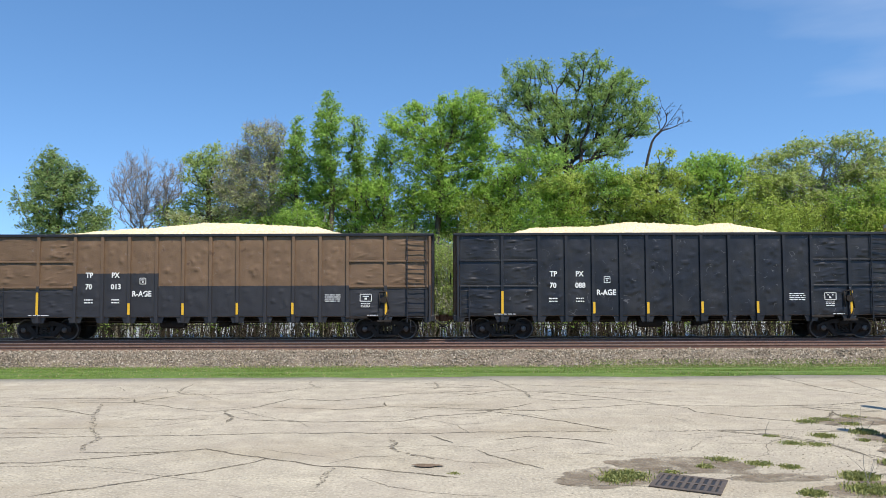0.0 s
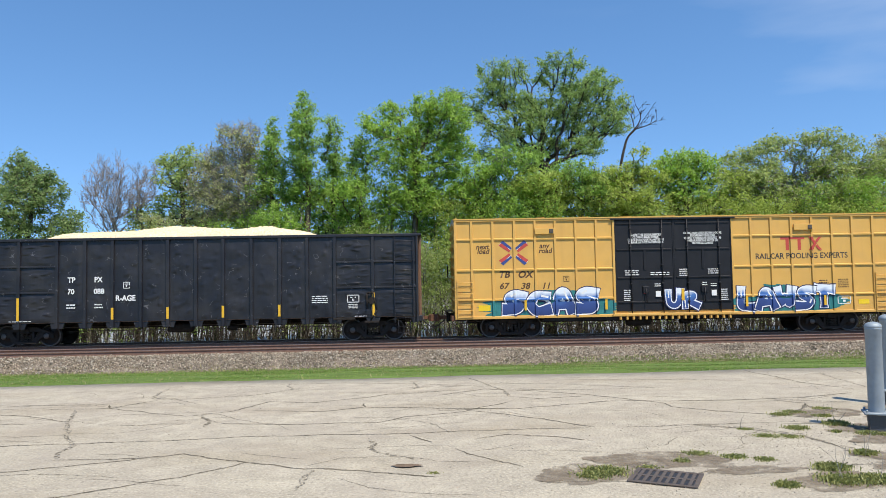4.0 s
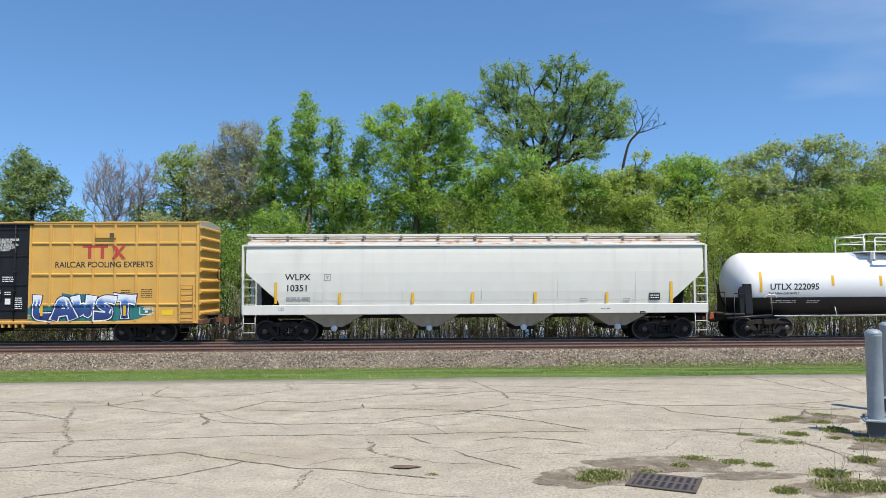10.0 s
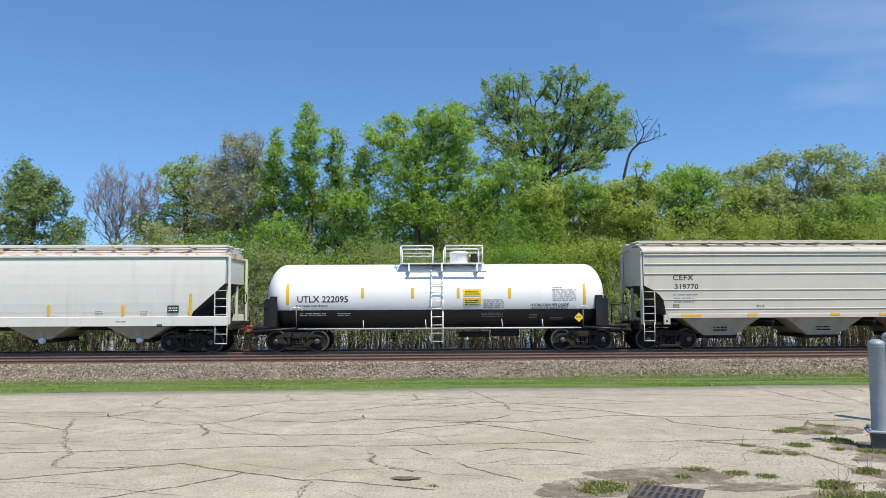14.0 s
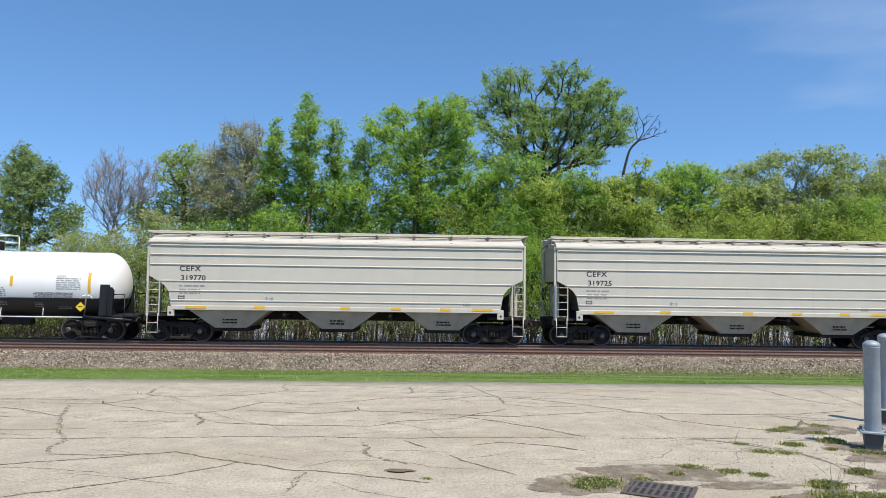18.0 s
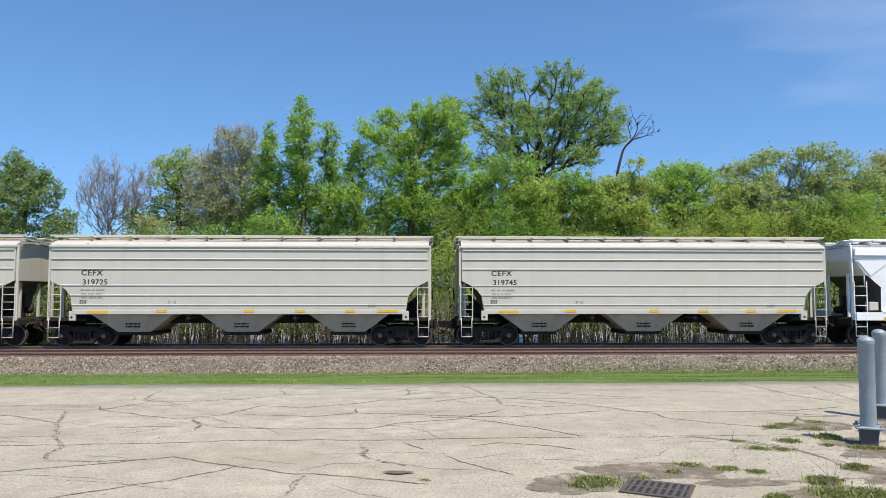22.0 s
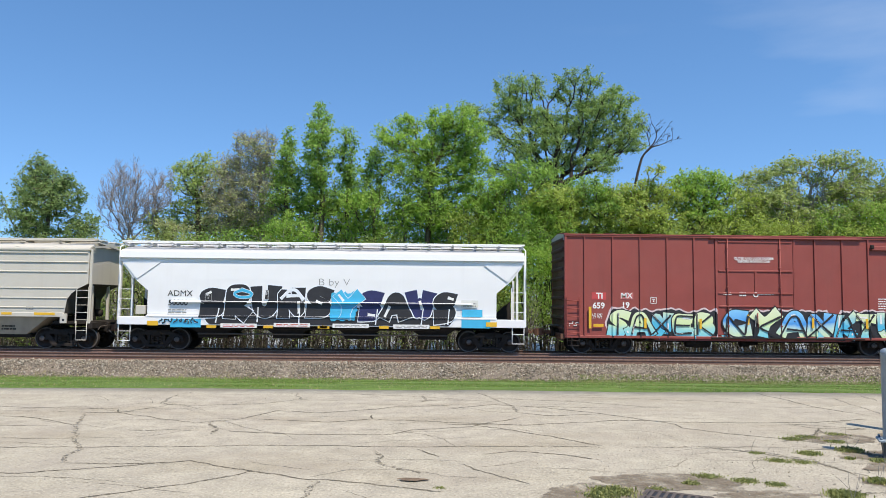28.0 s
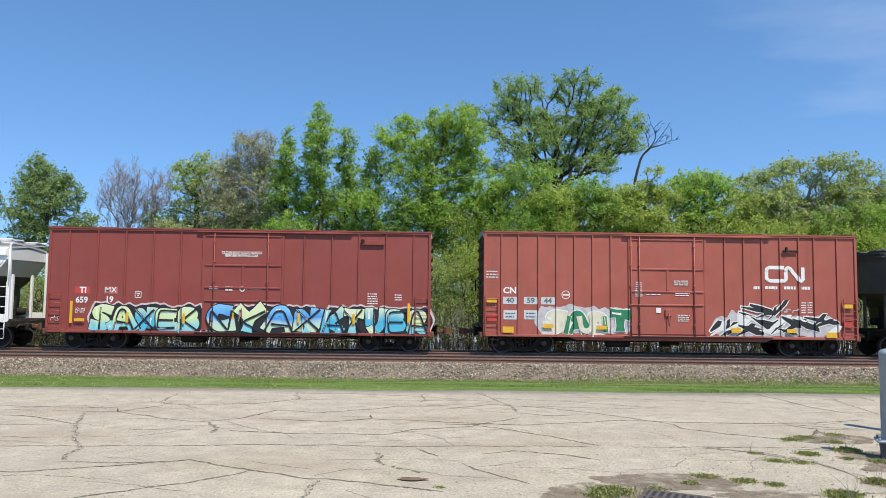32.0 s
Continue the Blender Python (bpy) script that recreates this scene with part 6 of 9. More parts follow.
def chip_load(u, x0, x1, tops, seed):
    """A heap of pale wood chips, lying in the car and rising over its rim."""
    rg = np.random.default_rng(seed)
    g = Geo()
    nx, ny = 260, 36
    for i in range(nx + 1):
        x = -8.9 + 17.8 * i / nx
        crest = float(np.interp(x, [-9, x0] + list(np.linspace(x0, x1, len(tops) + 2))[1:-1] + [x1, 9], [3.9, 4.43] + tops + [4.43, 3.9]))
        for j in range(ny + 1):
            y = -1.45 + 2.9 * j / ny
            z = 4.25 + (crest - 4.25) * (1 - (y / 1.6) ** 2) ** 0.8 if crest > 4.25 else crest
            g.v.append((x, y, z + 0.05 * noise.noise((x * 1.1, y * 1.1, seed)) + 0.03 * noise.noise((x * 7, y * 7, seed)) + 0.012 * rg.normal()))
    g.f = [(i * (ny + 1) + j, (i + 1) * (ny + 1) + j, (i + 1) * (ny + 1) + j + 1, i * (ny + 1) + j + 1) for i in range(nx) for j in range(ny)]
    g.s = [False] * len(g.f)
    heap = thing("wood_chip_load", "heap of pale wood chips filling the gondola car", "wood chips", group="wood chip loads", mesh=g.mesh("wood_chip_load", P_CHIPS))
    CARS.append((heap, u))


gondola("tall gondola car, faded brown over black, loaded with wood chips", -9.655, True, "70013", 3)
gondola("tall black gondola car with dented sides, loaded with wood chips", 9.735, False, "70088", 23)
chip_load(-9.655, -7.6, 5.9, [4.66, 4.78, 4.88, 5.06, 5.02, 4.95, 4.84], 5)
chip_load(9.735, -7.2, 5.6, [4.8, 4.82, 4.88, 5.05, 4.95, 4.88, 5.0, 4.72], 6)



# ---- boxcars ----
def boxcar_shell(car, half, low, top, posts, paint, roof_paint, end_paint, seed, rails=(), sill_low=None, post_w=0.05, door_span=(0, 0), panel_y=-1.55):
    """Sides of separate sheets between posts, ribbed ends, roof with seams, floor."""
    a0, a1 = door_span
    for side in (-1, 1):
        m = Matrix.Diagonal((1, -side, 1, 1))
        sd = part("side", Geo().box(-half, half, -1.53, -1.48, low, top), paint, car, at=m)
        xs = [-half] + posts + [half]
        for a, b in zip(xs, xs[1:]):
            if a >= a0 - 0.01 and b <= a1 + 0.01:
                continue
            part("panel", Geo().box(a + 0.01, b - 0.01, panel_y, -1.52, low + 0.01, top - 0.1), paint, sd)
            for z in rails:
                if b - a > 0.5:
                    part("rail", Geo().prism([(-1.595, z - 0.035), (-1.60, z + 0.02), (-1.55, z + 0.05), (-1.53, z + 0.05), (-1.53, z - 0.035)], a + 0.04, b - 0.04, "x"), paint, sd)
        for x in posts:
            part("side_post", Geo().prism([(x - post_w, -1.53), (x - post_w * 0.75, -1.605), (x + post_w * 0.75, -1.605), (x + post_w, -1.53)], low, top - 0.08, "z"), paint, sd)
        part("top_chord", Geo().box(-half, half, -1.61, -1.50, top - 0.11, top - 0.01, 0.015), paint, sd)
        part("side_sill", Geo().box(-half, half, -1.60, -1.46, low - 0.10, low + 0.01, 0.012), paint, sd)
        part("corner_post", Geo().box(-half - 0.01, -half + 0.10, -1.6, -1.46, low, top - 0.02, 0.012), paint, sd)
        part("corner_post", Geo().box(half - 0.10, half + 0.01, -1.6, -1.46, low, top - 0.02, 0.012), paint, sd)
        if sill_low is not None:
            part("fish_belly", Geo().prism([(-half * 0.55, low - 0.09), (half * 0.55, low - 0.09), (half * 0.5, sill_low), (-half * 0.5, sill_low)], -1.52, -1.47), paint, sd)
    roof = part("roof", Geo().prism([(-1.63, top - 0.03), (-1.63, top + 0.02), (0, top + 0.15), (1.63, top + 0.02), (1.63, top - 0.03)], -half - 0.03, half + 0.03, "x"), roof_paint, car)
    n = int(half * 1.1)
    seam = Geo().prism([(-1.62, top + 0.02), (0, top + 0.15), (1.62, top + 0.02), (1.62, top + 0.05), (0, top + 0.19), (-1.62, top + 0.05)], -0.03, 0.03, "x").mesh("roof_seam", roof_paint)
    for i in range(n + 1):
        part("roof_seam", seam, None, roof, at=pose(-half + 0.1 + (2 * half - 0.2) * i / n, 0, 0))
    part("floor", Geo().box(-half, half, -1.46, 1.46, low - 0.05, low + 0.03), P_STEEL, car)
    for s in (-1, 1):
        e = part("end_wall", Geo().box(s * (half - 0.05), s * half, -1.47, 1.47, low, top + 0.02), end_paint, car)
        k = int((top - low) / 0.42)
        for i in range(k):
            z = low + 0.3 + (top - low - 0.5) * i / (k - 1)
            part("end_rib", Geo().prism([(s * half, z - 0.10), (s * (half + 0.09), z - 0.03), (s * (half + 0.09), z + 0.03), (s * half, z + 0.10)], -1.4, 1.4), end_paint, e)
        part("end_cap", Geo().prism([(-1.5, top - 0.25), (1.5, top - 0.25), (1.5, top), (0, top + 0.13), (-1.5, top)], s * (half + 0.01), s * (half + 0.04), "x"), P_GALVROOF, e, "bare galvanised end cap")
        part("end_sill", Geo().box(s * (half - 0.06), s * (half + 0.16), -1.5, 1.5, low - 0.16, low + 0.06, 0.02), P_COUPLER, e)
        coupler(car, s * (half + 0.25), s)
        part("brake_wheel", Geo().lathe([(0.26, -0.02), (0.285, 0), (0.26, 0.02), (0.235, 0), (0.26, -0.02)], 20, "x", (s * (half + 0.2), 0.8, 2.9)), P_STEEL, car)
        part("end_platform", Geo().box(s * (half + 0.02), s * (half + 0.35), -0.7, 0.7, 1.15, 1.19), P_GEAR, car)


# yellow high-cube boxcar with two black plug doors
YX = [-8.60, -7.71, -6.80, -5.92, -5.07, -4.20, -3.33, -2.60, 2.48, 3.29, 4.16, 5.03, 5.92, 6.79, 7.67, 8.56]


def plug_door(car, x0, x1, z0, z1, mat, ribs, rods, label, y=-1.57, mid=True):
    """A sliding plug door with cross ribs, lock rods, handles and its gear."""
    d = part("door", Geo().box(x0, x1, y, -1.50, z0, z1, 0.02), mat, car, label)
    for z in ribs:
        part("door_rib", Geo().box(x0 + 0.05, x1 - 0.05, y - 0.035, y + 0.01, z - 0.035, z + 0.035, 0.01), mat, d)
    if mid:
        part("door_stile", Geo().box((x0 + x1) / 2 - 0.05, (x0 + x1) / 2 + 0.05, y - 0.03, y + 0.01, z0 + (z1 - z0) * 0.45, z0 + (z1 - z0) * 0.68, 0.01), mat, d)
    for x in rods:
        part("lock_rod", Geo().tube((x, y - 0.06, z0 - 0.1), (x, y - 0.06, z1 + 0.05), 0.024, n=8), mat, d)
        for k in range(5):
            z = z0 + (z1 - z0) * (0.1 + 0.2 * k)
            part("rod_guide", Geo().box(x - 0.05, x + 0.05, y - 0.09, y, z - 0.03, z + 0.03, 0.01), mat, d)
    part("gear_box", Geo().box((x0 + x1) / 2 - 0.12, (x0 + x1) / 2 + 0.16, y - 0.07, y, z0 + 0.75, z0 + 1.05, 0.02), mat, d)
    part("door_handle", Geo().path([((x0 + x1) / 2 + 0.02, y - 0.1, z0 + 0.95), ((x0 + x1) / 2 + 0.02, y - 0.12, z0 + 0.35)], 0.022, 6), mat, d)
    part("door_edge", Geo().box(x0 - 0.03, x0 + 0.02, y - 0.02, y + 0.03, z0, z1, 0.008).box(x1 - 0.02, x1 + 0.03, y - 0.02, y + 0.03, z0, z1, 0.008), mat, d)
    return d


def yellow_boxcar():
    half = 9.33
    car = car_root("boxcar", "yellow high-cube boxcar with black doors and blue graffiti", 29.735, "boxcar")
    posts = YX
    boxcar_shell(car, half, 0.93, 5.02, posts, P_YELLOW, P_YELLOW, P_YELLOW, 31, rails=[4.16, 2.87, 1.63], post_w=0.06, door_span=(posts[7], posts[8]))
    y = -1.556
    rel = Relief(-1.55, posts, 0.06, rails=[4.16, 2.87, 1.63])
    x0, x1 = posts[7] + 0.08, posts[8] - 0.08
    xm = -0.04
    ribs = [3.64, 2.45, 1.43, 4.75]
    plug_door(car, x0, xm - 0.03, 1.05, 4.9, P_DOOR, ribs, [-1.89, -0.55], "black plug door with white notices")
    plug_door(car, xm + 0.03, x1, 1.05, 4.9, P_DOOR, ribs, [0.53, 1.88], "black plug door with white notices")
    part("door_track", Geo().box(x0 - 0.2, x1 + 0.2, -1.68, -1.54, 0.86, 0.96, 0.012), P_YELLOW, car)
    part("door_rail", Geo().box(x0 - 0.2, x1 + 0.2, -1.66, -1.56, 4.9, 4.97, 0.01), P_DOOR, car)
    br = Geo().box(-0.04, 0.04, -1.66, -1.5, 0.70, 0.86, 0.01).mesh("track_bracket", P_YELLOW)
    for i in range(18):
        part("track_bracket", br, None, car, at=pose(x0 + (x1 - x0) * (i + 0.5) / 18, 0, 0))
    part("deep_sill", Geo().box(-5.6, 5.6, -1.5, -1.44, 0.70, 0.9), P_STEEL, car)
    ladder(car, -9.22, -8.59, 0.85, 2.49, 7, -1.63, P_YELLOW)
    ladder(car, 8.59, 9.15, 0.85, 2.52, 7, -1.63, P_YELLOW)
    steps(car, 8.64, 0.5, 0.45, 0.9, -1.58, P_STEEL)
    steps(car, -9.27, 0.4, 0.45, 0.9, -1.58, P_STEEL)
    for px, pz in ((-5.51, 4.48), (5.54, 4.49)):
        part("route_board", Geo().box(px - 0.42, px + 0.42, -1.66, -1.6, pz - 0.13, pz + 0.13, 0.012), P_YELLOW, car, "yellow route board with lock")
        part("board_lock", Geo().box(px + 0.18, px + 0.36, -1.69, -1.66, pz - 0.09, pz + 0.09, 0.02), P_GEAR, car)
    for s in (-1, 1):
        truck(car, s * (half - 2.42))
    underframe(car, half, 0.92, 33)
    # lettering
    text(car, "next", -8.15, 3.85, 0.30, P_BROWNINK, rel, 1.0, lean=0.2, bold=0.004)
    text(car, "load", -8.12, 3.66, 0.30, P_BROWNINK, rel, 1.0, lean=0.2, bold=0.004)
    text(car, "any", -5.54, 3.86, 0.30, P_BROWNINK, rel, 1.0, lean=0.2, bold=0.004)
    text(car, "road", -5.50, 3.65, 0.30, P_BROWNINK, rel, 1.0, lean=0.2, bold=0.004)
    text(car, "TB", -7.26, 2.67, 0.38, P_BROWNINK, rel, 1.05, lean=0.25, bold=0.008)
    text(car, "OX", -6.38, 2.66, 0.38, P_BROWNINK, rel, 1.05, lean=0.25, bold=0.008)
    text(car, "67", -7.28, 2.19, 0.36, P_BROWNINK, rel, 1.05, lean=0.25, bold=0.004)
    text(car, "38", -6.38, 2.18, 0.36, P_BROWNINK, rel, 1.05, lean=0.25, bold=0.004)
    text(car, "11", -5.50, 2.17, 0.36, P_BROWNINK, rel, 1.05, lean=0.25, bold=0.004)
    text(car, "RAILCAR POOLING EXPERTS", 5.46, 3.26, 0.335, P_INK, rel, 0.93, bold=0.001)
    outlined(car, -4.63, 2.46, 0.24, 0.24, 0.018, P_BROWNINK, y)
    # crossed emblem: four arms, each a red and a blue stripe
    cx, cz = -6.83, 3.59
    for nm, mat, off, wide, lift in (("emblem_edge", P_LETTER, 0.0, 0.11, 0.004), ("emblem_red", P_REDINK, -0.055, 0.055, 0.006), ("emblem_blue", P_BLUEINK, 0.07, 0.042, 0.007)):
        em = Geo()
        for sx in (-1, 1):
            for sz in (-1, 1):
                ax, az, bx, bz = 0.13, 0.105, 0.57, 0.41
                d = math.hypot(bx - ax, bz - az)
                ux, uz = -(bz - az) / d, (bx - ax) / d
                k = len(em.v)
                em.v += [(cx + sx * (px + ux * (off + w)), 0, cz + sz * (pz + uz * (off + w))) for px, pz, w in ((ax, az, -wide), (bx, bz, -wide), (bx - 0.06, bz + 0.02, wide), (ax, az, wide))]
                em.f.append((k, k + 1, k + 2, k + 3))
                em.s.append(False)
        part(nm, drape(em.mesh(nm, mat), rel, lift), None, car, nm[7:].replace("edge", "white") + " stripes of a crossed emblem")
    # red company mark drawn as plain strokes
    lx, lz = 5.47, 3.79
    g = Geo()
    for dx in (-0.62, -0.1):
        g.box(lx + dx - 0.28, lx + dx + 0.24, 0.0, 0.0005, lz + 0.18, lz + 0.28).box(lx + dx - 0.06, lx + dx + 0.08, 0.0, 0.0005, lz - 0.28, lz + 0.19)
    g.prism([(lx + 0.3, lz + 0.28), (lx + 0.46, lz + 0.28), (lx + 0.66, lz), (lx + 0.46, lz - 0.28), (lx + 0.3, lz - 0.28), (lx + 0.5, lz)], -0.0012 * i, 0.0005 - 0.0012 * i)
    g.prism([(lx + 0.68, lz + 0.04), (lx + 0.88, lz + 0.28), (lx + 0.74, lz + 0.28), (lx + 0.6, lz + 0.1)], -0.0012 * i, 0.0005 - 0.0012 * i)
    g.prism([(lx + 0.68, lz - 0.04), (lx + 0.88, lz - 0.28), (lx + 0.74, lz - 0.28), (lx + 0.6, lz - 0.1)], -0.0012 * i, 0.0005 - 0.0012 * i)
    part("company_mark", drape(g.mesh("company_mark", P_REDINK), rel, 0.004), None, car, "red company mark")
    dy = -1.612
    text(car, "CLOSE THIS DOOR BEFORE\nCLOSING MAIN DOOR\nCIERRE ESTA PUERTA ANTES DE\nCERRAR LA PUERTA PRINCIPAL", -1.23, 4.10, 0.125, P_LETTER, dy, 0.86, bold=0.002)
    text(car, "CLOSE AND LOCK BOTH DOORS\nBEFORE MOVING CAR\nCIERRE Y PONGA EL SEGURO EN\nAMBAS PUERTAS ANTES DE\nMOVER EL CARRO", 1.20, 4.09, 0.125, P_LETTER, dy, 0.86, bold=0.002)
    for i, (bx, bz, w, n) in enumerate([(-1.86, 2.76, 0.6, 3), (-0.67, 2.67, 0.8, 2), (0.34, 2.79, 0.35, 4), (1.61, 2.78, 0.45, 3), (-2.08, 1.94, 0.28, 6), (-0.77, 2.19, 0.28, 2), (1.23, 2.22, 0.25, 2), (2.06, 1.92, 0.3, 6), (1.61, 2.16, 0.25, 2)]):
        bars(car, bx, bz, w, n, 0.085, P_LETTER, dy, 60 + i)
    plate(car, -0.76, 1.76, 0.22, 0.24, P_LETTER, dy, "notice")
    plate(car, 1.62, 1.77, 0.22, 0.24, P_LETTER, dy, "notice")
    plate(car, -1.32, 1.86, 0.15, 0.15, P_REDINK, dy, "notice")
    plate(car, 8.07, 1.28, 0.46, 0.19, P_PLACARD, y, "placard", "yellow notice plate")
    outlined(car, 7.22, 1.37, 0.56, 0.34, 0.03, P_LETTER, y)
    plate(car, -8.10, 1.29, 0.5, 0.24, P_PLACARD, y, "placard", "yellow notice plate")
    bars(car, 7.21, 2.25, 0.45, 5, 0.08, P_BROWNINK, y, 77)
    bars(car, 6.37, 2.22, 0.40, 5, 0.09, P_BROWNINK, y, 78)
    # graffiti
    drel = Relief(-1.608)
    blue = fade("spray_white_to_blue", [(0.0, (0.012, 0.025, 0.10)), (0.42, (0.03, 0.07, 0.24)), (0.58, (0.05, 0.16, 0.42)), (0.70, (0.70, 0.76, 0.82))], 1.0, 2.6)
    teal = shade("spray_teal", (0.02, 0.19, 0.19), 0.6, vary=0.3, grain=3)
    navy = shade("spray_deep_blue", (0.015, 0.02, 0.08), 0.6, vary=0.2, grain=4)
    white = shade("spray_white", (0.78, 0.80, 0.82), 0.6, vary=0.1, grain=5)
    sprayed_patch(car, -8.2, -2.45, 0.95, 1.62, rel, teal, 4)
    sprayed_patch(car, -5.67, -4.24, 1.6, 2.0, rel, teal, 5, 0.007)
    spray(car, "SCAS", -7.4, -3.3, 0.96, 2.06, rel, [blue], white, navy, 11, 0.17, lift=0.012)
    sprayed_patch(car, 2.2, 7.3, 0.95, 1.6, rel, teal, 6)
    sprayed_patch(car, 3.81, 4.92, 1.6, 2.08, rel, teal, 7, 0.007)
    spray(car, "LAWST", 2.58, 6.75, 0.96, 2.04, rel, [blue], white, navy, 12, 0.155, lift=0.012)
    spray(car, "UR", -0.47, 0.91, 1.05, 1.98, drel, [blue], white, navy, 13, 0.14)
    reflectors(car, [(-6.38, 1.38, 0.10, 0.42), (-2.98, 1.36, 0.10, 0.42), (0.28, 1.72, 0.12, 0.5), (3.00, 1.38, 0.10, 0.42), (6.36, 1.37, 0.10, 0.42)], -1.632)


yellow_boxcar()


# ---- red fifty-foot boxcars ----
# end walls darker than the sides: shade and soot put into the paint
P_SHADEDRED = shade("shaded_sooty_red_end", (0.085, 0.04, 0.032), 0.75, vary=0.3, grain=3, bump=0.1, dust=0.1)

def red_boxcar(which):
    if which == "oxide":
        half, top, low, paint = 7.93, 5.04, 0.80, P_OXIDE
        car = car_root("boxcar", "oxide-red boxcar with green and blue graffiti along the sill", 154.8, "boxcar")
        posts = [-7.09, -5.91, -4.75, -3.61, -2.47, -1.55, 1.78, 2.65, 3.81, 4.92, 6.06, 7.21]
        dx0, dx1 = posts[5] + 0.05, posts[6] - 0.05
    else:
        half, top, low, paint = 7.88, 5.12, 0.84, P_CNRED
        car = car_root("boxcar", "faded red boxcar with white company mark and graffiti", 172.84, "boxcar")
        posts = [-7.14, -6.44, -5.59, -4.83, -4.08, -3.31, -2.54, -1.78, 1.45, 2.27, 3.08, 3.85, 4.63, 5.42, 6.07, 7.05]
        dx0, dx1 = posts[7] + 0.05, posts[8] - 0.05
    boxcar_shell(car, half, low, top, posts, paint, paint, P_SHADEDRED, 50, post_w=0.035, door_span=(dx0 - 0.05, dx1 + 0.05), sill_low=0.62)
    y = -1.556
    ribs = [low + (top - low) * f for f in (0.30, 0.43, 0.65, 0.94)]
    plug_door(car, dx0, dx1, low + 0.05, top - 0.14, paint, ribs, [dx0 + (dx1 - dx0) * 0.13, dx0 + (dx1 - dx0) * 0.82] if which == "oxide" else [dx0 + 0.02, dx0 + (dx1 - dx0) * 0.12, dx0 + (dx1 - dx0) * 0.86], "red sliding plug door", y=-1.58)
    part("door_rail", Geo().box(dx0 - 0.3, dx1 + (dx1 - dx0) * 0.9, -1.67, -1.57, top - 0.13, top - 0.06, 0.012), paint, car)
    part("door_track", Geo().box(dx0 - 0.3, dx1 + (dx1 - dx0) * 0.9, -1.68, -1.56, low - 0.08, low - 0.02, 0.01), P_STEEL, car)
    ladder(car, -half + 0.08, -half + 0.62, low - 0.05, low + 1.62, 5, -1.64, paint)
    ladder(car, half - 0.62, half - 0.08, low - 0.05, low + 1.62, 5, -1.64, paint)
    steps(car, -half + 0.1, 0.5, 0.38, low, -1.58, P_STEEL)
    steps(car, half - 0.6, 0.5, 0.38, low, -1.58, P_STEEL)
    for s in (-1, 1):
        truck(car, s * (half - 1.72))
    underframe(car, half, 0.82, 55)
    rel = Relief(-1.55, posts, 0.035)
    drel = Relief(-1.55, posts, 0.035, flats=[(dx0 - 0.05, dx1 + 0.05, -1.622)])
    if which == "oxide":
        plate(car, -6.49, 2.45, 0.60, 0.30, shade("red_patch", (0.50, 0.06, 0.06), 0.6), y, "number_patch", "bright red patch")
        plate(car, -5.32, 2.46, 0.56, 0.28, shade("pink_patch", (0.45, 0.13, 0.12), 0.6), y, "number_patch", "pinkish red patch")
        text(car, "TI", -6.46, 2.45, 0.33, P_LETTER, y - 0.006, 1.0, bold=0.008)
        text(car, "MX", -5.32, 2.47, 0.33, P_LETTER, y - 0.006, 1.0, bold=-0.001)
        text(car, "659", -6.50, 2.04, 0.34, P_LETTER, y, 1.0, bold=0.006)
        text(car, "19", -5.37, 2.07, 0.34, P_LETTER, y, 1.0, bold=0.006)
        text(car, "LD LMT\nLT WT", -6.55, 1.61, 0.13, P_LETTER, y, 1.0)
        outlined(car, -4.19, 2.29, 0.27, 0.27, 0.022, P_LETTER, y)
        text(car, "CLOSE AND LOCK DOORS\nBEFORE MOVING CAR", 0.05, 4.02, 0.145, P_LETTER, -1.60, 0.95, bold=0.002)
        bars(car, -1.08, 2.66, 0.35, 2, 0.08, P_LETTER, -1.60, 5)
        bars(car, -0.44, 2.66, 0.28, 2, 0.11, P_LETTER, -1.60, 6, 0.45)
        bars(car, 0.58, 2.59, 0.7, 1, 0.06, P_LETTER, -1.60, 7)
        bars(car, 5.52, 2.45, 0.42, 5, 0.1, P_LETTER, y, 8)
        bars(car, 6.59, 2.42, 0.3, 3, 0.1, P_LETTER, y, 9)
        part("emblem", Geo().lathe([(0.07, -1.604), (0.09, -1.606), (0.11, -1.604)], 16, "y", (0.11, 0, 2.57)), P_LETTER, car)
        part("route_board", Geo().box(5.04, 5.99, -1.66, -1.6, 4.48, 4.66, 0.012), paint, car)
        part("board_lock", Geo().box(5.00, 5.15, -1.69, -1.6, 4.55, 4.71, 0.02), P_STEEL, car)
        lime = fade("spray_lime_to_aqua", [(0.0, (0.10, 0.55, 0.70)), (0.35, (0.30, 0.62, 0.60)), (0.55, (0.62, 0.74, 0.38)), (1.0, (0.66, 0.74, 0.50))], 0.95, 2.1)
        aqua = fade("spray_blue_to_lime", [(0.0, (0.62, 0.72, 0.36)), (0.4, (0.45, 0.66, 0.62)), (0.6, (0.05, 0.28, 0.68)), (1.0, (0.20, 0.52, 0.80))], 0.95, 2.1)
        sea = fade("spray_turquoise", [(0.0, (0.08, 0.50, 0.66)), (0.5, (0.06, 0.42, 0.62)), (1.0, (0.58, 0.72, 0.52))], 0.95, 2.1)
        line = shade("spray_black", (0.02, 0.02, 0.024), 0.6, vary=0.2, grain=5)
        glow = shade("spray_pale_pink", (0.62, 0.50, 0.50), 0.6, vary=0.15, grain=5)
        xa, xb, xc, xd, xe, xf = -6.14, -1.64, -1.64, 3.42, 3.42, 7.82
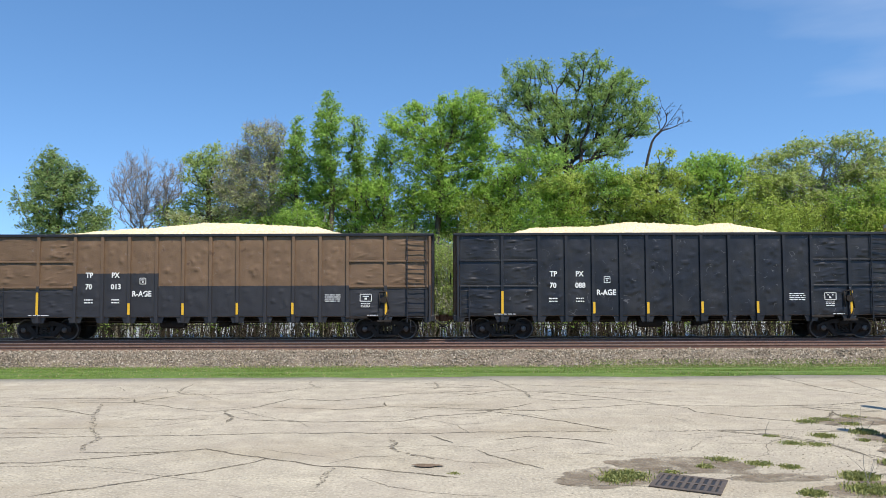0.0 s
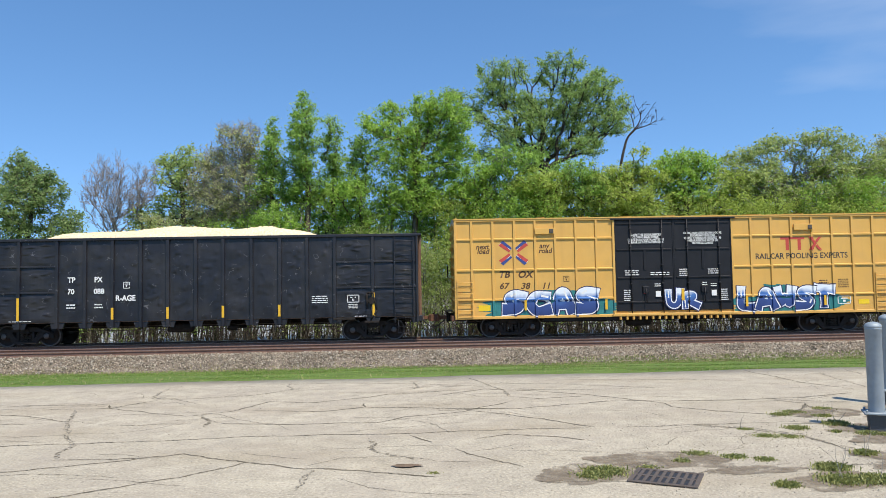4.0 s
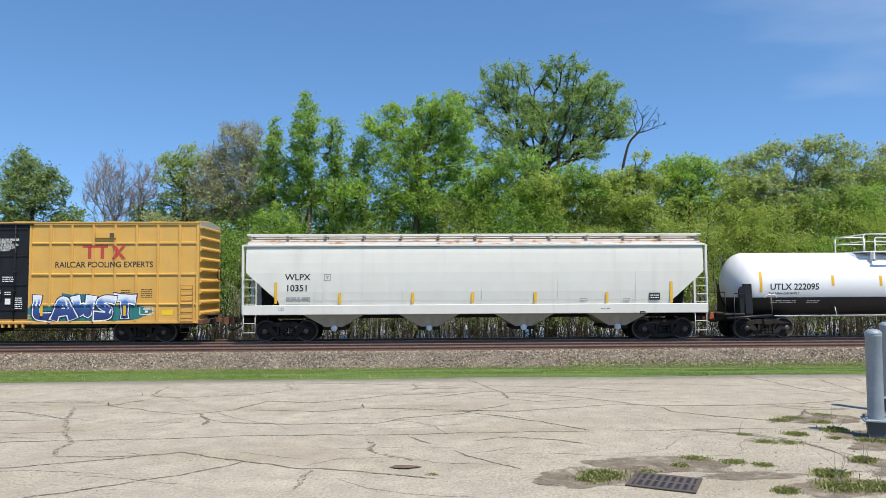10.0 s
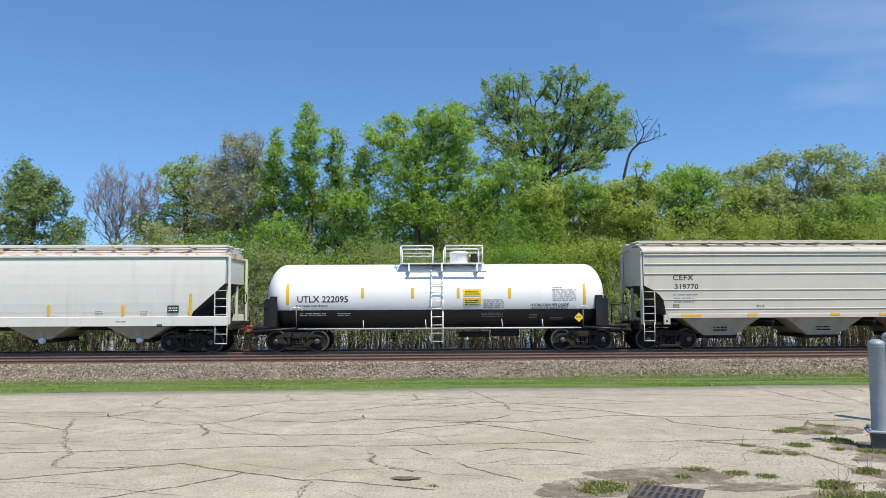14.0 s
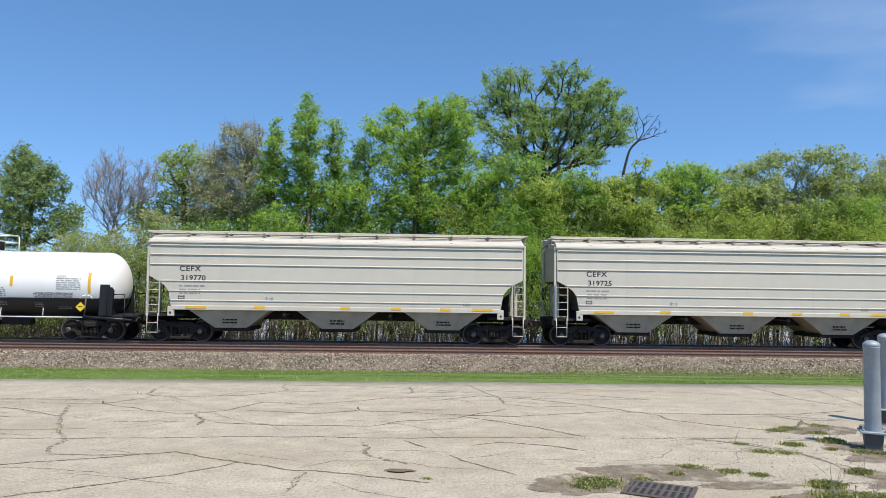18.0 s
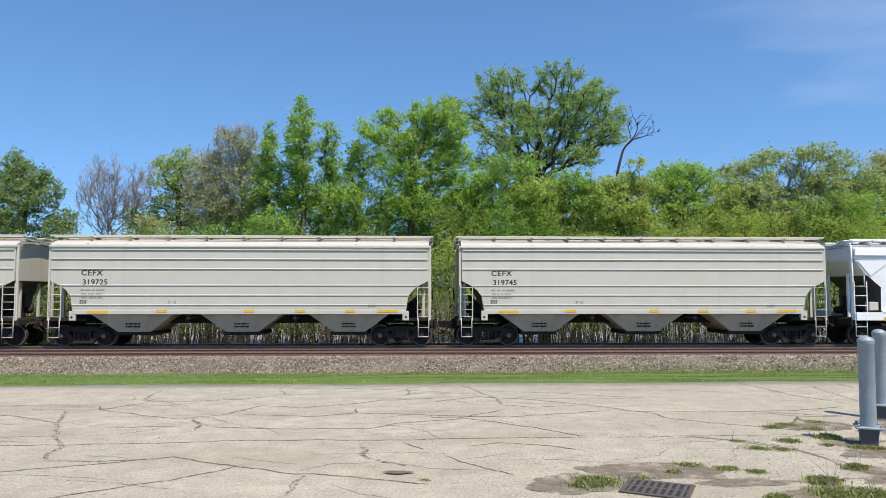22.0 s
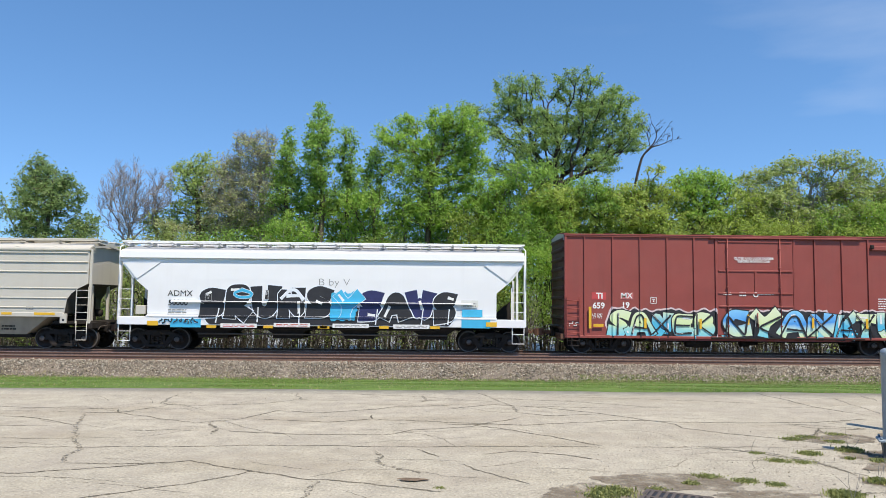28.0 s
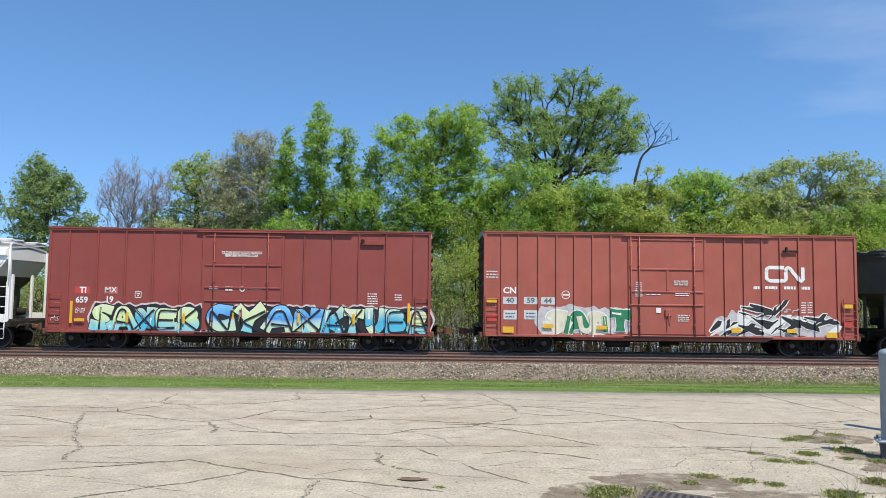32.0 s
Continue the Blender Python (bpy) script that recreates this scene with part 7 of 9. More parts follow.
        for a_, b_, r_, sd in ((xa - 0.1, xb + 0.35, rel, 21), (xc + 0.4, xd - 0.02, drel, 22), (xd + 0.02, xf + 0.3, rel, 23)):
            sprayed_band(car, a_, b_, 0.74, 1.94, r_, glow, sd, 0.003, 0.18, "graffiti_glow")
            sprayed_band(car, a_ + 0.08, b_ - 0.08, 0.74, 1.87, r_, line, sd, 0.006, 0.18)
        spray(car, "SANEB", xa, xb, 0.72, 1.92, rel, [lime, lime, sea, lime], line, None, 21, 0.185, edge=0.045, lift=0.011)
        spray(car, "CYAN", xc + 0.3, xd, 0.72, 1.94, drel, [aqua, lime, aqua], line, None, 22, 0.2, edge=0.05, lift=0.011)
        spray(car, "KTUBR", xe, xf, 0.72, 1.9, rel, [sea, lime, sea], line, None, 23, 0.175, edge=0.045, lift=0.011)
        for i in range(9):
            px = xa + 0.6 + i * 1.35
            spray(car, "I", px, px + 0.5, 0.8, 1.1, rel, [[lime, sea, aqua][i % 3]], line, None, 30 + i, 0.34, "graffiti_foot", 0.03, 0.02)
        for i, (fa, fb, r_) in enumerate(((xa, xb, rel), (xc + 0.3, xd, drel), (xe, xf, rel))):
            spray(car, ("IAXEK", "NKAX", "AXIEA")[i], fa, fb, 0.76, 1.85, r_, [line], line, None, 90 + i, 0.028, "graffiti_line", 0.008, 0.046)
        reflectors(car, [(-6.88, 1.55, 0.11, 0.9), (-6.53, 1.23, 0.42, 0.12), (-4.57, 1.34, 0.1, 0.42), (-2.25, 1.33, 0.1, 0.42), (-0.25, 1.52, 0.1, 0.42), (2.48, 1.40, 0.1, 0.42), (4.76, 1.39, 0.1, 0.42), (7.04, 1.66, 0.11, 0.8)], -1.64)
        spray(car, "NS", -half + 0.15, -half + 0.6, 1.15, 1.4, rel, [P_LETTER], P_INK, None, 41, 0.05, "scribble", 0.012)
    else:
        text(car, "CN", -6.79, 2.65, 0.36, P_LETTER, y, 1.05, bold=0.008)
        for i, (w, nx_, nz_) in enumerate([("40", -6.78, 2.24), ("59", -5.91, 2.24), ("44", -5.19, 2.24)]):
            plate(car, nx_, nz_, 0.58, 0.30, P_PATCH, y, "number_patch", "pale paint patch")
            text(car, w, nx_, nz_, 0.30, P_GREY, y - 0.006, 1.1, bold=0.006)
        for i, (px, pz) in enumerate([(-6.77, 1.64), (-5.91, 1.65)]):
            plate(car, px, pz, 0.56, 0.38, P_PATCH, y, "number_patch", "pale paint patch")
            bars(car, px, pz + 0.08, 0.4, 2, 0.14, P_GREY, y - 0.006, 80 + i)
        part("emblem", Geo().lathe([(0.15, -1.556), (0.165, -1.560), (0.18, -1.556)], 20, "y", (-4.44, 0, 2.50)).box(-4.44 - 0.13, -4.44 + 0.13, -1.56, -1.555, 2.50 - 0.03, 2.50 + 0.03), P_LETTER, car)
        # white company mark as one running band
        band, ox, oz = Geo(), 4.85, 3.48
        way = [(-0.05, 0.28), (-0.68, 0.28), (-0.80, 0.2), (-0.80, -0.2), (-0.68, -0.28), (-0.05, -0.28), (0.02, -0.2), (0.02, 0.2), (0.1, 0.28), (0.2, 0.24), (0.58, -0.24), (0.66, -0.28), (0.74, -0.2), (0.74, 0.3)]
        for i, ((ax, az), (bx, bz)) in enumerate(zip(way, way[1:])):
            d = math.hypot(bx - ax, bz - az)
            nx_, nz_ = -(bz - az) / d * 0.075, (bx - ax) / d * 0.075
            band.prism([(ox + ax + nx_, oz + az + nz_), (ox + bx + nx_, oz + bz + nz_), (ox + bx - nx_, oz + bz - nz_), (ox + ax - nx_, oz + az - nz_)], -0.0012 * i, 0.0005 - 0.0012 * i)
        for i, (ax, az) in enumerate(way[1:-1]):
            band.prism([(ox + ax + 0.074 * math.cos(a * 0.6283), oz + az + 0.074 * math.sin(a * 0.6283)) for a in range(10)], -0.017 - 0.0012 * i, -0.0165 - 0.0012 * i)
        part("company_mark", drape(band.mesh("company_mark", P_LETTER), rel, 0.004), None, car, "white running-band company mark")
        for wx, wz, w in ((3.62, 2.92, 0.26), (4.24, 2.93, 0.52), (5.03, 2.93, 0.5), (5.71, 2.93, 0.36)):
            bars(car, wx, wz + 0.02, w, 1, 0.26, P_LETTER, y, int(wx * 10), 0.4)
        for i, (bx, bz, w, n) in enumerate([(0.40, 3.15, 0.6, 3), (0.46, 2.71, 0.6, 3), (0.50, 1.72, 0.5, 4), (-1.38, 3.06, 0.25, 4), (-1.38, 2.74, 0.3, 4), (-0.77, 2.58, 0.6, 1)]):
            bars(car, bx, bz, w, n, 0.08, P_LETTER, -1.60, 90 + i)
        plate(car, -0.55, 1.90, 0.2, 0.22, P_LETTER, -1.60, "notice")
        bars(car, 5.60, 2.30, 0.2, 5, 0.1, P_LETTER, y, 97)
        bars(car, 5.87, 2.31, 0.2, 5, 0.1, P_LETTER, y, 98)
        bars(car, -7.54, 3.46, 0.5, 3, 0.12, P_PATCH, y, 99)
        part("route_board", Geo().box(4.72, 5.37, -1.65, -1.6, 4.40, 4.49, 0.01).box(4.83, 4.92, -1.68, -1.6, 4.40, 4.62, 0.01), P_STEEL, car)
        cream = shade("spray_cream", (0.66, 0.62, 0.48), 0.6, vary=0.15, grain=4)
        green = shade("spray_green", (0.02, 0.20, 0.09), 0.6, vary=0.2, grain=4)
        haze = shade("spray_grey_white", (0.50, 0.49, 0.50), 0.7, vary=0.3, grain=4)
        black = shade("spray_soot", (0.02, 0.02, 0.022), 0.6, vary=0.2, grain=5)
        pale = shade("spray_chalk", (0.72, 0.72, 0.68), 0.6, vary=0.1, grain=5)
        sprayed_band(car, -5.75, -1.6, 0.9, 2.0, rel, haze, 60, 0.004, 0.2, "graffiti_haze")
        spray(car, "SADT", -5.4, -1.7, 0.86, 1.92, rel, [cream, green, cream, green], pale, None, 61, 0.19, lift=0.012)
        spray(car, "IUI", -4.77, -2.41, 0.88, 1.7, rel, [green, cream], cream, None, 62, 0.1, "graffiti_infill", 0.03, 0.034)
        sprayed_band(car, 1.72, 7.0, 0.86, 1.72, rel, haze, 66, 0.004, 0.3, "graffiti_haze")
        shards(car, 1.8, 6.95, 0.86, 1.95, rel, black, pale, 63)
        shards(car, 3.3, 4.8, 1.6, 2.25, rel, black, pale, 64, 5, 0.022)
        spray(car, "SN", 4.73, 5.38, 1.85, 2.05, rel, [haze], haze, None, 65, 0.04, "scribble", 0.01)
        reflectors(car, [(-6.86, 1.03, 0.46, 0.25), (-5.19, 1.19, 0.4, 0.16), (-2.94, 1.16, 0.4, 0.16), (2.69, 1.11, 0.4, 0.2), (5.03, 1.10, 0.4, 0.16), (6.72, 0.95, 0.46, 0.22), (-7.55, 2.23, 0.42, 0.17), (7.43, 2.16, 0.42, 0.16)], -1.64)
        for px, pz in ((-7.54, 1.51), (7.43, 1.41)):
            plate(car, px, pz, 0.42, 0.30, P_REDINK, -1.60, "red_plate", "red plate behind the ladder")


red_boxcar("oxide")
red_boxcar("faded")



# ---- covered hoppers ----
def loft(rings, cap=True):
    """A body from rectangles (z, half length, half width), stacked from below."""
    g = Geo()
    for z, a, b in rings:
        g.v += [(-a, -b, z), (a, -b, z), (a, b, z), (-a, b, z)]
    n = len(rings)
    g.f = [(4 * k + i, 4 * k + (i + 1) % 4, 4 * k + 4 + (i + 1) % 4, 4 * k + 4 + i) for k in range(n - 1) for i in range(4)]
    if cap:
        g.f += [(3, 2, 1, 0), (4 * n - 4, 4 * n - 3, 4 * n - 2, 4 * n - 1)]
    g.s = [False] * len(g.f)
    return g


# steel of the end slopes: dirt, with the shade there put into the colour
P_SLOPE = shade("shaded_dirty_slope_sheet", (0.085, 0.078, 0.068), 0.85, vary=0.3, grain=3, bump=0.2, streak=0.4, stain=(0.05, 0.045, 0.04))


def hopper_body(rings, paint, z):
    """The lofted body, its sloping end sheets below a height darkened for shade and dirt."""
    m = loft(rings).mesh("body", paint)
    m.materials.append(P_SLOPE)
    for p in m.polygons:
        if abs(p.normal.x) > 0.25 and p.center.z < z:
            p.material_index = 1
    return m


def hopper_bay(car, x, top_w, low_w, z0, z1, mat, disc=None):
    b = part("hopper_bay", loft([(z0, low_w / 2, 1.18), (z1, top_w / 2, 1.46)]).add([], []), mat, car, "dusty discharge hopper")
    b.matrix_basis = pose(x, 0, 0)
    part("outlet_gate", Geo().box(-low_w / 2 - 0.12, low_w / 2 + 0.12, -1.1, 1.1, z0 - 0.14, z0 + 0.02, 0.02), P_STEEL, b)
    if disc:
        part("outlet_cap", Geo().lathe([(0.0, -1.28), (0.11, -1.28), (0.13, -1.24), (0.13, -0.9)], 16, "y", (0, 0, z0 - 0.05)), disc, b, "white round outlet cap")
    return b


def walkway(car, half, z, n, mat, y=0.62, rail=True, rail_mat=None, post_h=0.32, eave=-1.42, eave_z=None):
    """Running boards on the roof with brackets."""
    for s in (-1, 1):
        w = part("running_board", Geo().box(-half, half, s * y - 0.25, s * y + 0.25, z - 0.05, z, 0.01), mat, car)
        if rail:
            part("edge_rail", Geo().box(-half, half, s * (y + 0.62) - 0.03, s * (y + 0.62) + 0.03, z - 0.03, z + 0.03, 0.01), rail_mat or mat, w)
        b = Geo().prism([(s * (y - 0.3), z - 0.05), (s * (y + 0.66), z - 0.03), (s * -eave, eave_z), (s * -eave * 0.97, eave_z - 0.05), (s * (y + 0.55), z - 0.14)], -0.05, 0.05, "x").mesh("bracket", mat)
        for i in range(n + 1):
            part("bracket", b, None, w, at=pose(-half + 0.08 + (2 * half - 0.16) * i / n, 0, 0))
    h = Geo().box(-0.45, 0.45, -0.3, 0.3, z - 0.12, z + 0.08, 0.03).mesh("hatch", mat)
    for i in range(9):
        part("roof_hatch", h, None, car, at=pose(-half * 0.85 + half * 1.7 * i / 8, 0, 0))


def end_frame(car, half, s, z_floor, mat, dark, x_in, top, stair=True):
    """End posts, platform, ladder and brake gear at one end of a hopper."""
    for y in (-1.45, 1.45):
        part("end_post", Geo().box(s * (half - 0.05), s * (half + 0.05), y - 0.06, y + 0.06, z_floor - 0.1, top, 0.012), mat, car)
    part("end_platform", Geo().box(s * (half - 1.5), s * (half + 0.05), -1.45, 1.45, z_floor - 0.12, z_floor - 0.02), dark, car)
    part("end_sill", Geo().box(s * (half - 0.05), s * (half + 0.12), -1.5, 1.5, z_floor - 0.32, z_floor - 0.05, 0.02), dark, car)
    part("shear_plate", Geo().prism([(s * (half - 1.6), z_floor), (s * (half - 0.5), z_floor), (s * (half - 0.45), z_floor + 1.0)], -0.06, 0.06), dark, car)
    for y in (-0.75, 0.75):
        part("end_strut", Geo().box(s * (half - 0.3), s * (half - 0.2), y - 0.05, y + 0.05, z_floor, z_floor + 1.9), mat, car)
    part("brake_wheel", Geo().lathe([(0.26, -0.02), (0.285, 0), (0.26, 0.02), (0.235, 0), (0.26, -0.02)], 20, "x", (s * (half + 0.15), 0.6, z_floor + 1.0)), dark, car)
    coupler(car, s * (half + 0.22), s)
    part("air_tank", Geo().lathe([(0.0, -0.4), (0.13, -0.38), (0.16, -0.3), (0.16, 0.3), (0.13, 0.38), (0.0, 0.4)], 14, "x", (s * (half - 0.75), 0.5, z_floor + 0.3)), dark, car)


def end_ladders(car, half, z0, z1, mat, w=0.52, n=4):
    for s in (-1, 1):
        a = s * (half - 0.02)
        ladder(car, min(a, a - s * w), max(a, a - s * w), z0, z1, n, -1.56, mat)
        steps(car, min(a, a - s * w) + 0.03, w - 0.06, 0.42, z0 + 0.1, -1.56, mat)


def white_hopper():
    half = 9.75
    car = car_root("hopper_car", "light grey covered hopper with smooth sides and rust-stained roof", 50.62, "hopper car")
    rings = [(1.52, half - 1.55, 1.50), (1.75, half - 1.45, 1.545), (2.1, half - 1.05, 1.575), (2.5, half - 0.6, 1.585), (2.9, half - 0.16, 1.585), (3.3, half - 0.15, 1.565), (3.7, half - 0.15, 1.53), (3.97, half - 0.15, 1.49)]
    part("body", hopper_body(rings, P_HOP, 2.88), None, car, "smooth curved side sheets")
    part("roof", loft([(3.97, half - 0.1, 1.50), (4.02, half - 0.1, 1.50), (4.30, half - 0.15, 0.95), (4.38, half - 0.2, 0.5)]), P_ROOFRUST, car, "white roof stained with rust")
    part("eave", Geo().box(-half + 0.05, half - 0.05, -1.57, -1.46, 3.99, 4.08, 0.015), P_HOP, car)
    part("eave", Geo().box(-half + 0.05, half - 0.05, 1.46, 1.57, 3.99, 4.08, 0.015), P_HOP, car)
    for s in (-1, 1):
        part("side_sill", Geo().box(-half, half, s * 1.63, s * 1.52, 1.15, 1.55, 0.02), P_HOP, car, "grey side sill")
        end_frame(car, half, s, 1.3, P_HOP, P_STEEL, 1.4, 4.05)
        truck(car, s * (half - 1.70))
    end_ladders(car, half, 1.1, 2.78, P_HOP, 0.55, 5)
    walkway(car, half - 0.1, 4.5, 12, P_HOP, eave=1.45, eave_z=4.12)
    for x in (-6.0, -2.0, 2.0, 6.0):
        hopper_bay(car, x, 2.7, 0.7, 0.62, 1.2, P_DUST, P_WHITE)
    part("centre_sill", Geo().box(-half + 0.5, half - 0.5, -0.25, 0.25, 0.95, 1.35), P_STEEL, car)
    y = -1.589
    text(car, "WLPX", -7.46, 2.70, 0.36, P_INK, y, 1.05, bold=0.002)
    text(car, "10351", -7.49, 2.25, 0.36, P_INK, y, 1.05, bold=0.002)
    bars(car, -7.40, 1.87, 1.05, 2, 0.14, P_GREYINK, y, 4)
    outlined(car, -6.23, 2.70, 0.27, 0.27, 0.018, P_GREYINK, y)
    outlined(car, -8.12, 1.39, 0.22, 0.13, 0.015, P_GREYINK, -1.635)
    plate(car, 7.49, 1.85, 0.46, 0.3, P_INK, y, "notice_panel", "black notice panel")
    bars(car, 7.49, 1.91, 0.36, 2, 0.1, P_LETTER, y - 0.005, 6)
    bars(car, 4.48, 1.78, 0.32, 2, 0.08, P_GREYINK, y, 7)
    bars(car, 6.31, 1.76, 0.32, 2, 0.08, P_GREYINK, y, 8)
    bars(car, 5.40, 1.37, 0.4, 1, 0.12, P_GREYINK, -1.635, 9)
    outlined(car, 6.96, 1.17, 0.22, 0.12, 0.04, P_INK, -1.635)
    reflectors(car, [(-8.36, 2.06, 0.11, 0.88), (-5.72, 1.83, 0.11, 0.46), (-2.69, 1.83, 0.11, 0.46), (-0.19, 1.83, 0.11, 0.44), (2.44, 1.83, 0.11, 0.44), (5.46, 1.81, 0.11, 0.44), (8.20, 2.03, 0.11, 0.9)], -1.60)
    for x in (-6.4, -3.1, 0.2, 3.4, 6.7):
        part("side_seam", Geo().box(x - 0.006, x + 0.006, -1.592, -1.58, 1.6, 2.9), P_HOP, car)


white_hopper()


def ribbed_hopper(u, number, label, paint=None, seed=0, simple=False):
    """Covered hopper whose sides carry horizontal ribs, three discharge bays."""
    half = 7.82
    paint = paint or P_TAN
    car = car_root("hopper_car", label, u, "hopper car")
    rings = [(1.50, half - 1.0, 1.54), (1.62, half - 0.98, 1.56), (2.1, half - 0.9, 1.56), (2.35, half - 0.72, 1.56), (2.52, half - 0.5, 1.56), (2.74, half - 0.08, 1.56), (4.16, half - 0.06, 1.54)]
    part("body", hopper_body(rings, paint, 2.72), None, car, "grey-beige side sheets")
    for z in (4.02, 3.64, 3.23, 2.55, 2.14, 1.75):
        a = half - 0.08 if z > 2.74 else float(np.interp(z, [1.5, 2.1, 2.35, 2.52, 2.74], [half - 1, half - 0.9, half - 0.72, half - 0.5, half - 0.1]))
        for s in (-1, 1):
            part("side_rib", Geo().prism([(s * 1.555, z - 0.03), (s * 1.59, z - 0.012), (s * 1.59, z + 0.012), (s * 1.555, z + 0.03)], -a + 0.03, a - 0.03, "x"), paint, car)
    part("roof", loft([(4.16, half - 0.04, 1.56), (4.24, half - 0.04, 1.54), (4.44, half - 0.06, 1.05), (4.5, half - 0.1, 0.5)]), paint, car)
    for s in (-1, 1):
        part("eave", Geo().box(-half, half, s * 1.60, s * 1.52, 4.12, 4.20, 0.012), paint, car)
        part("side_sill", Geo().box(-half + 1.02, half - 1.02, s * 1.62, s * 1.5, 1.36, 1.54, 0.015), paint, car, "beige side sill")
        end_frame(car, half, s, 1.2, P_TAN if not simple else paint, P_STEEL, 1.0, 4.2)
        part("corner_plate", Geo().box(s * (half - 1.15), s * (half - 0.88), -1.61, -1.5, 1.1, 1.5, 0.015), paint, car)
        # black disc on the plate puts the hole's shade into its colour
        part("corner_hole", Geo().tube((s * (half - 1.0), -1.616, 1.24), (s * (half - 1.0), -1.6, 1.24), 0.05, n=12), P_INK, car)
        truck(car, s * (half - 1.22))
    end_ladders(car, half, 1.1, 2.62, P_TAN if not simple else paint, 0.5, 5)
    walkway(car, half + 0.15, 4.62, 10, paint, eave=1.5, eave_z=4.28)
    for x in (-4.45, 0.0, 4.45):
        hopper_bay(car, x, 3.5, 1.3, 0.62, 1.42, P_DUST if not simple else paint)
        if not simple:
            bars(car, x, 0.98, 0.6, 2, 0.12, P_STEEL, -1.315, 3 + int(x), 0.4)
    part("centre_sill", Geo().box(-half + 0.5, half - 0.5, -0.25, 0.25, 0.95, 1.35), P_STEEL, car)
    for x in (-2.2, 2.2):
        part("bay_divider", Geo().box(x - 0.06, x + 0.06, -1.35, 1.35, 1.0, 1.4), P_STEEL, car)
        part("gate_shaft", Geo().tube((x, -1.4, 1.2), (x, 1.4, 1.2), 0.07, n=10), P_GEAR, car)
    y = -1.5635
    if simple:
        text(car, number[:4], -half + 1.5, 3.7, 0.35, P_LETTER, y, 1.0)
        return car
    text(car, "CEFX", -6.08, 3.05, 0.31, P_INK, -1.559, 1.1, gap=1.12, bold=0.003)
    text(car, number, -5.94, 2.67, 0.31, P_INK, -1.5625, 1.05, gap=1.06, bold=0.003)
    bars(car, -5.99, 2.37, 1.05, 1, 0.15, P_GREYINK, y, seed)
    bars(car, -6.07, 2.21, 0.85, 1, 0.15, P_GREYINK, y, seed + 1)
    bars(car, -6.07, 2.07, 0.85, 1, 0.15, P_GREYINK, y, seed + 2)
    outlined(car, -6.40, 1.87, 0.27, 0.15, 0.05, P_GREYINK, y)
    outlined(car, -2.80, 1.85, 0.28, 0.12, 0.05, P_HOP, y)
    reflectors(car, [(-5.78, 1.47, 0.85, 0.10), (-3.19, 1.49, 0.45, 0.10)] + [(x, 1.49, 0.42, 0.10) for x in (0.35, 2.45, 4.5)] + [(6.05, 1.49, 0.85, 0.10)], -1.625)
    outlined(car, 5.4, 1.72, 0.3, 0.14, 0.03, P_GREYINK, y)
    return car


ribbed_hopper(85.46, "319770", "grey-beige covered hopper with ribbed sides", seed=1)
ribbed_hopper(102.4, "319725", "grey-beige covered hopper with ribbed sides", seed=4)
ribbed_hopper(119.3, "319745", "grey-beige covered hopper with ribbed sides", seed=8)
ribbed_hopper(190.0, "PLCX", "dark grey covered hopper at the end of the line of cars", P_GREY, 9, True)


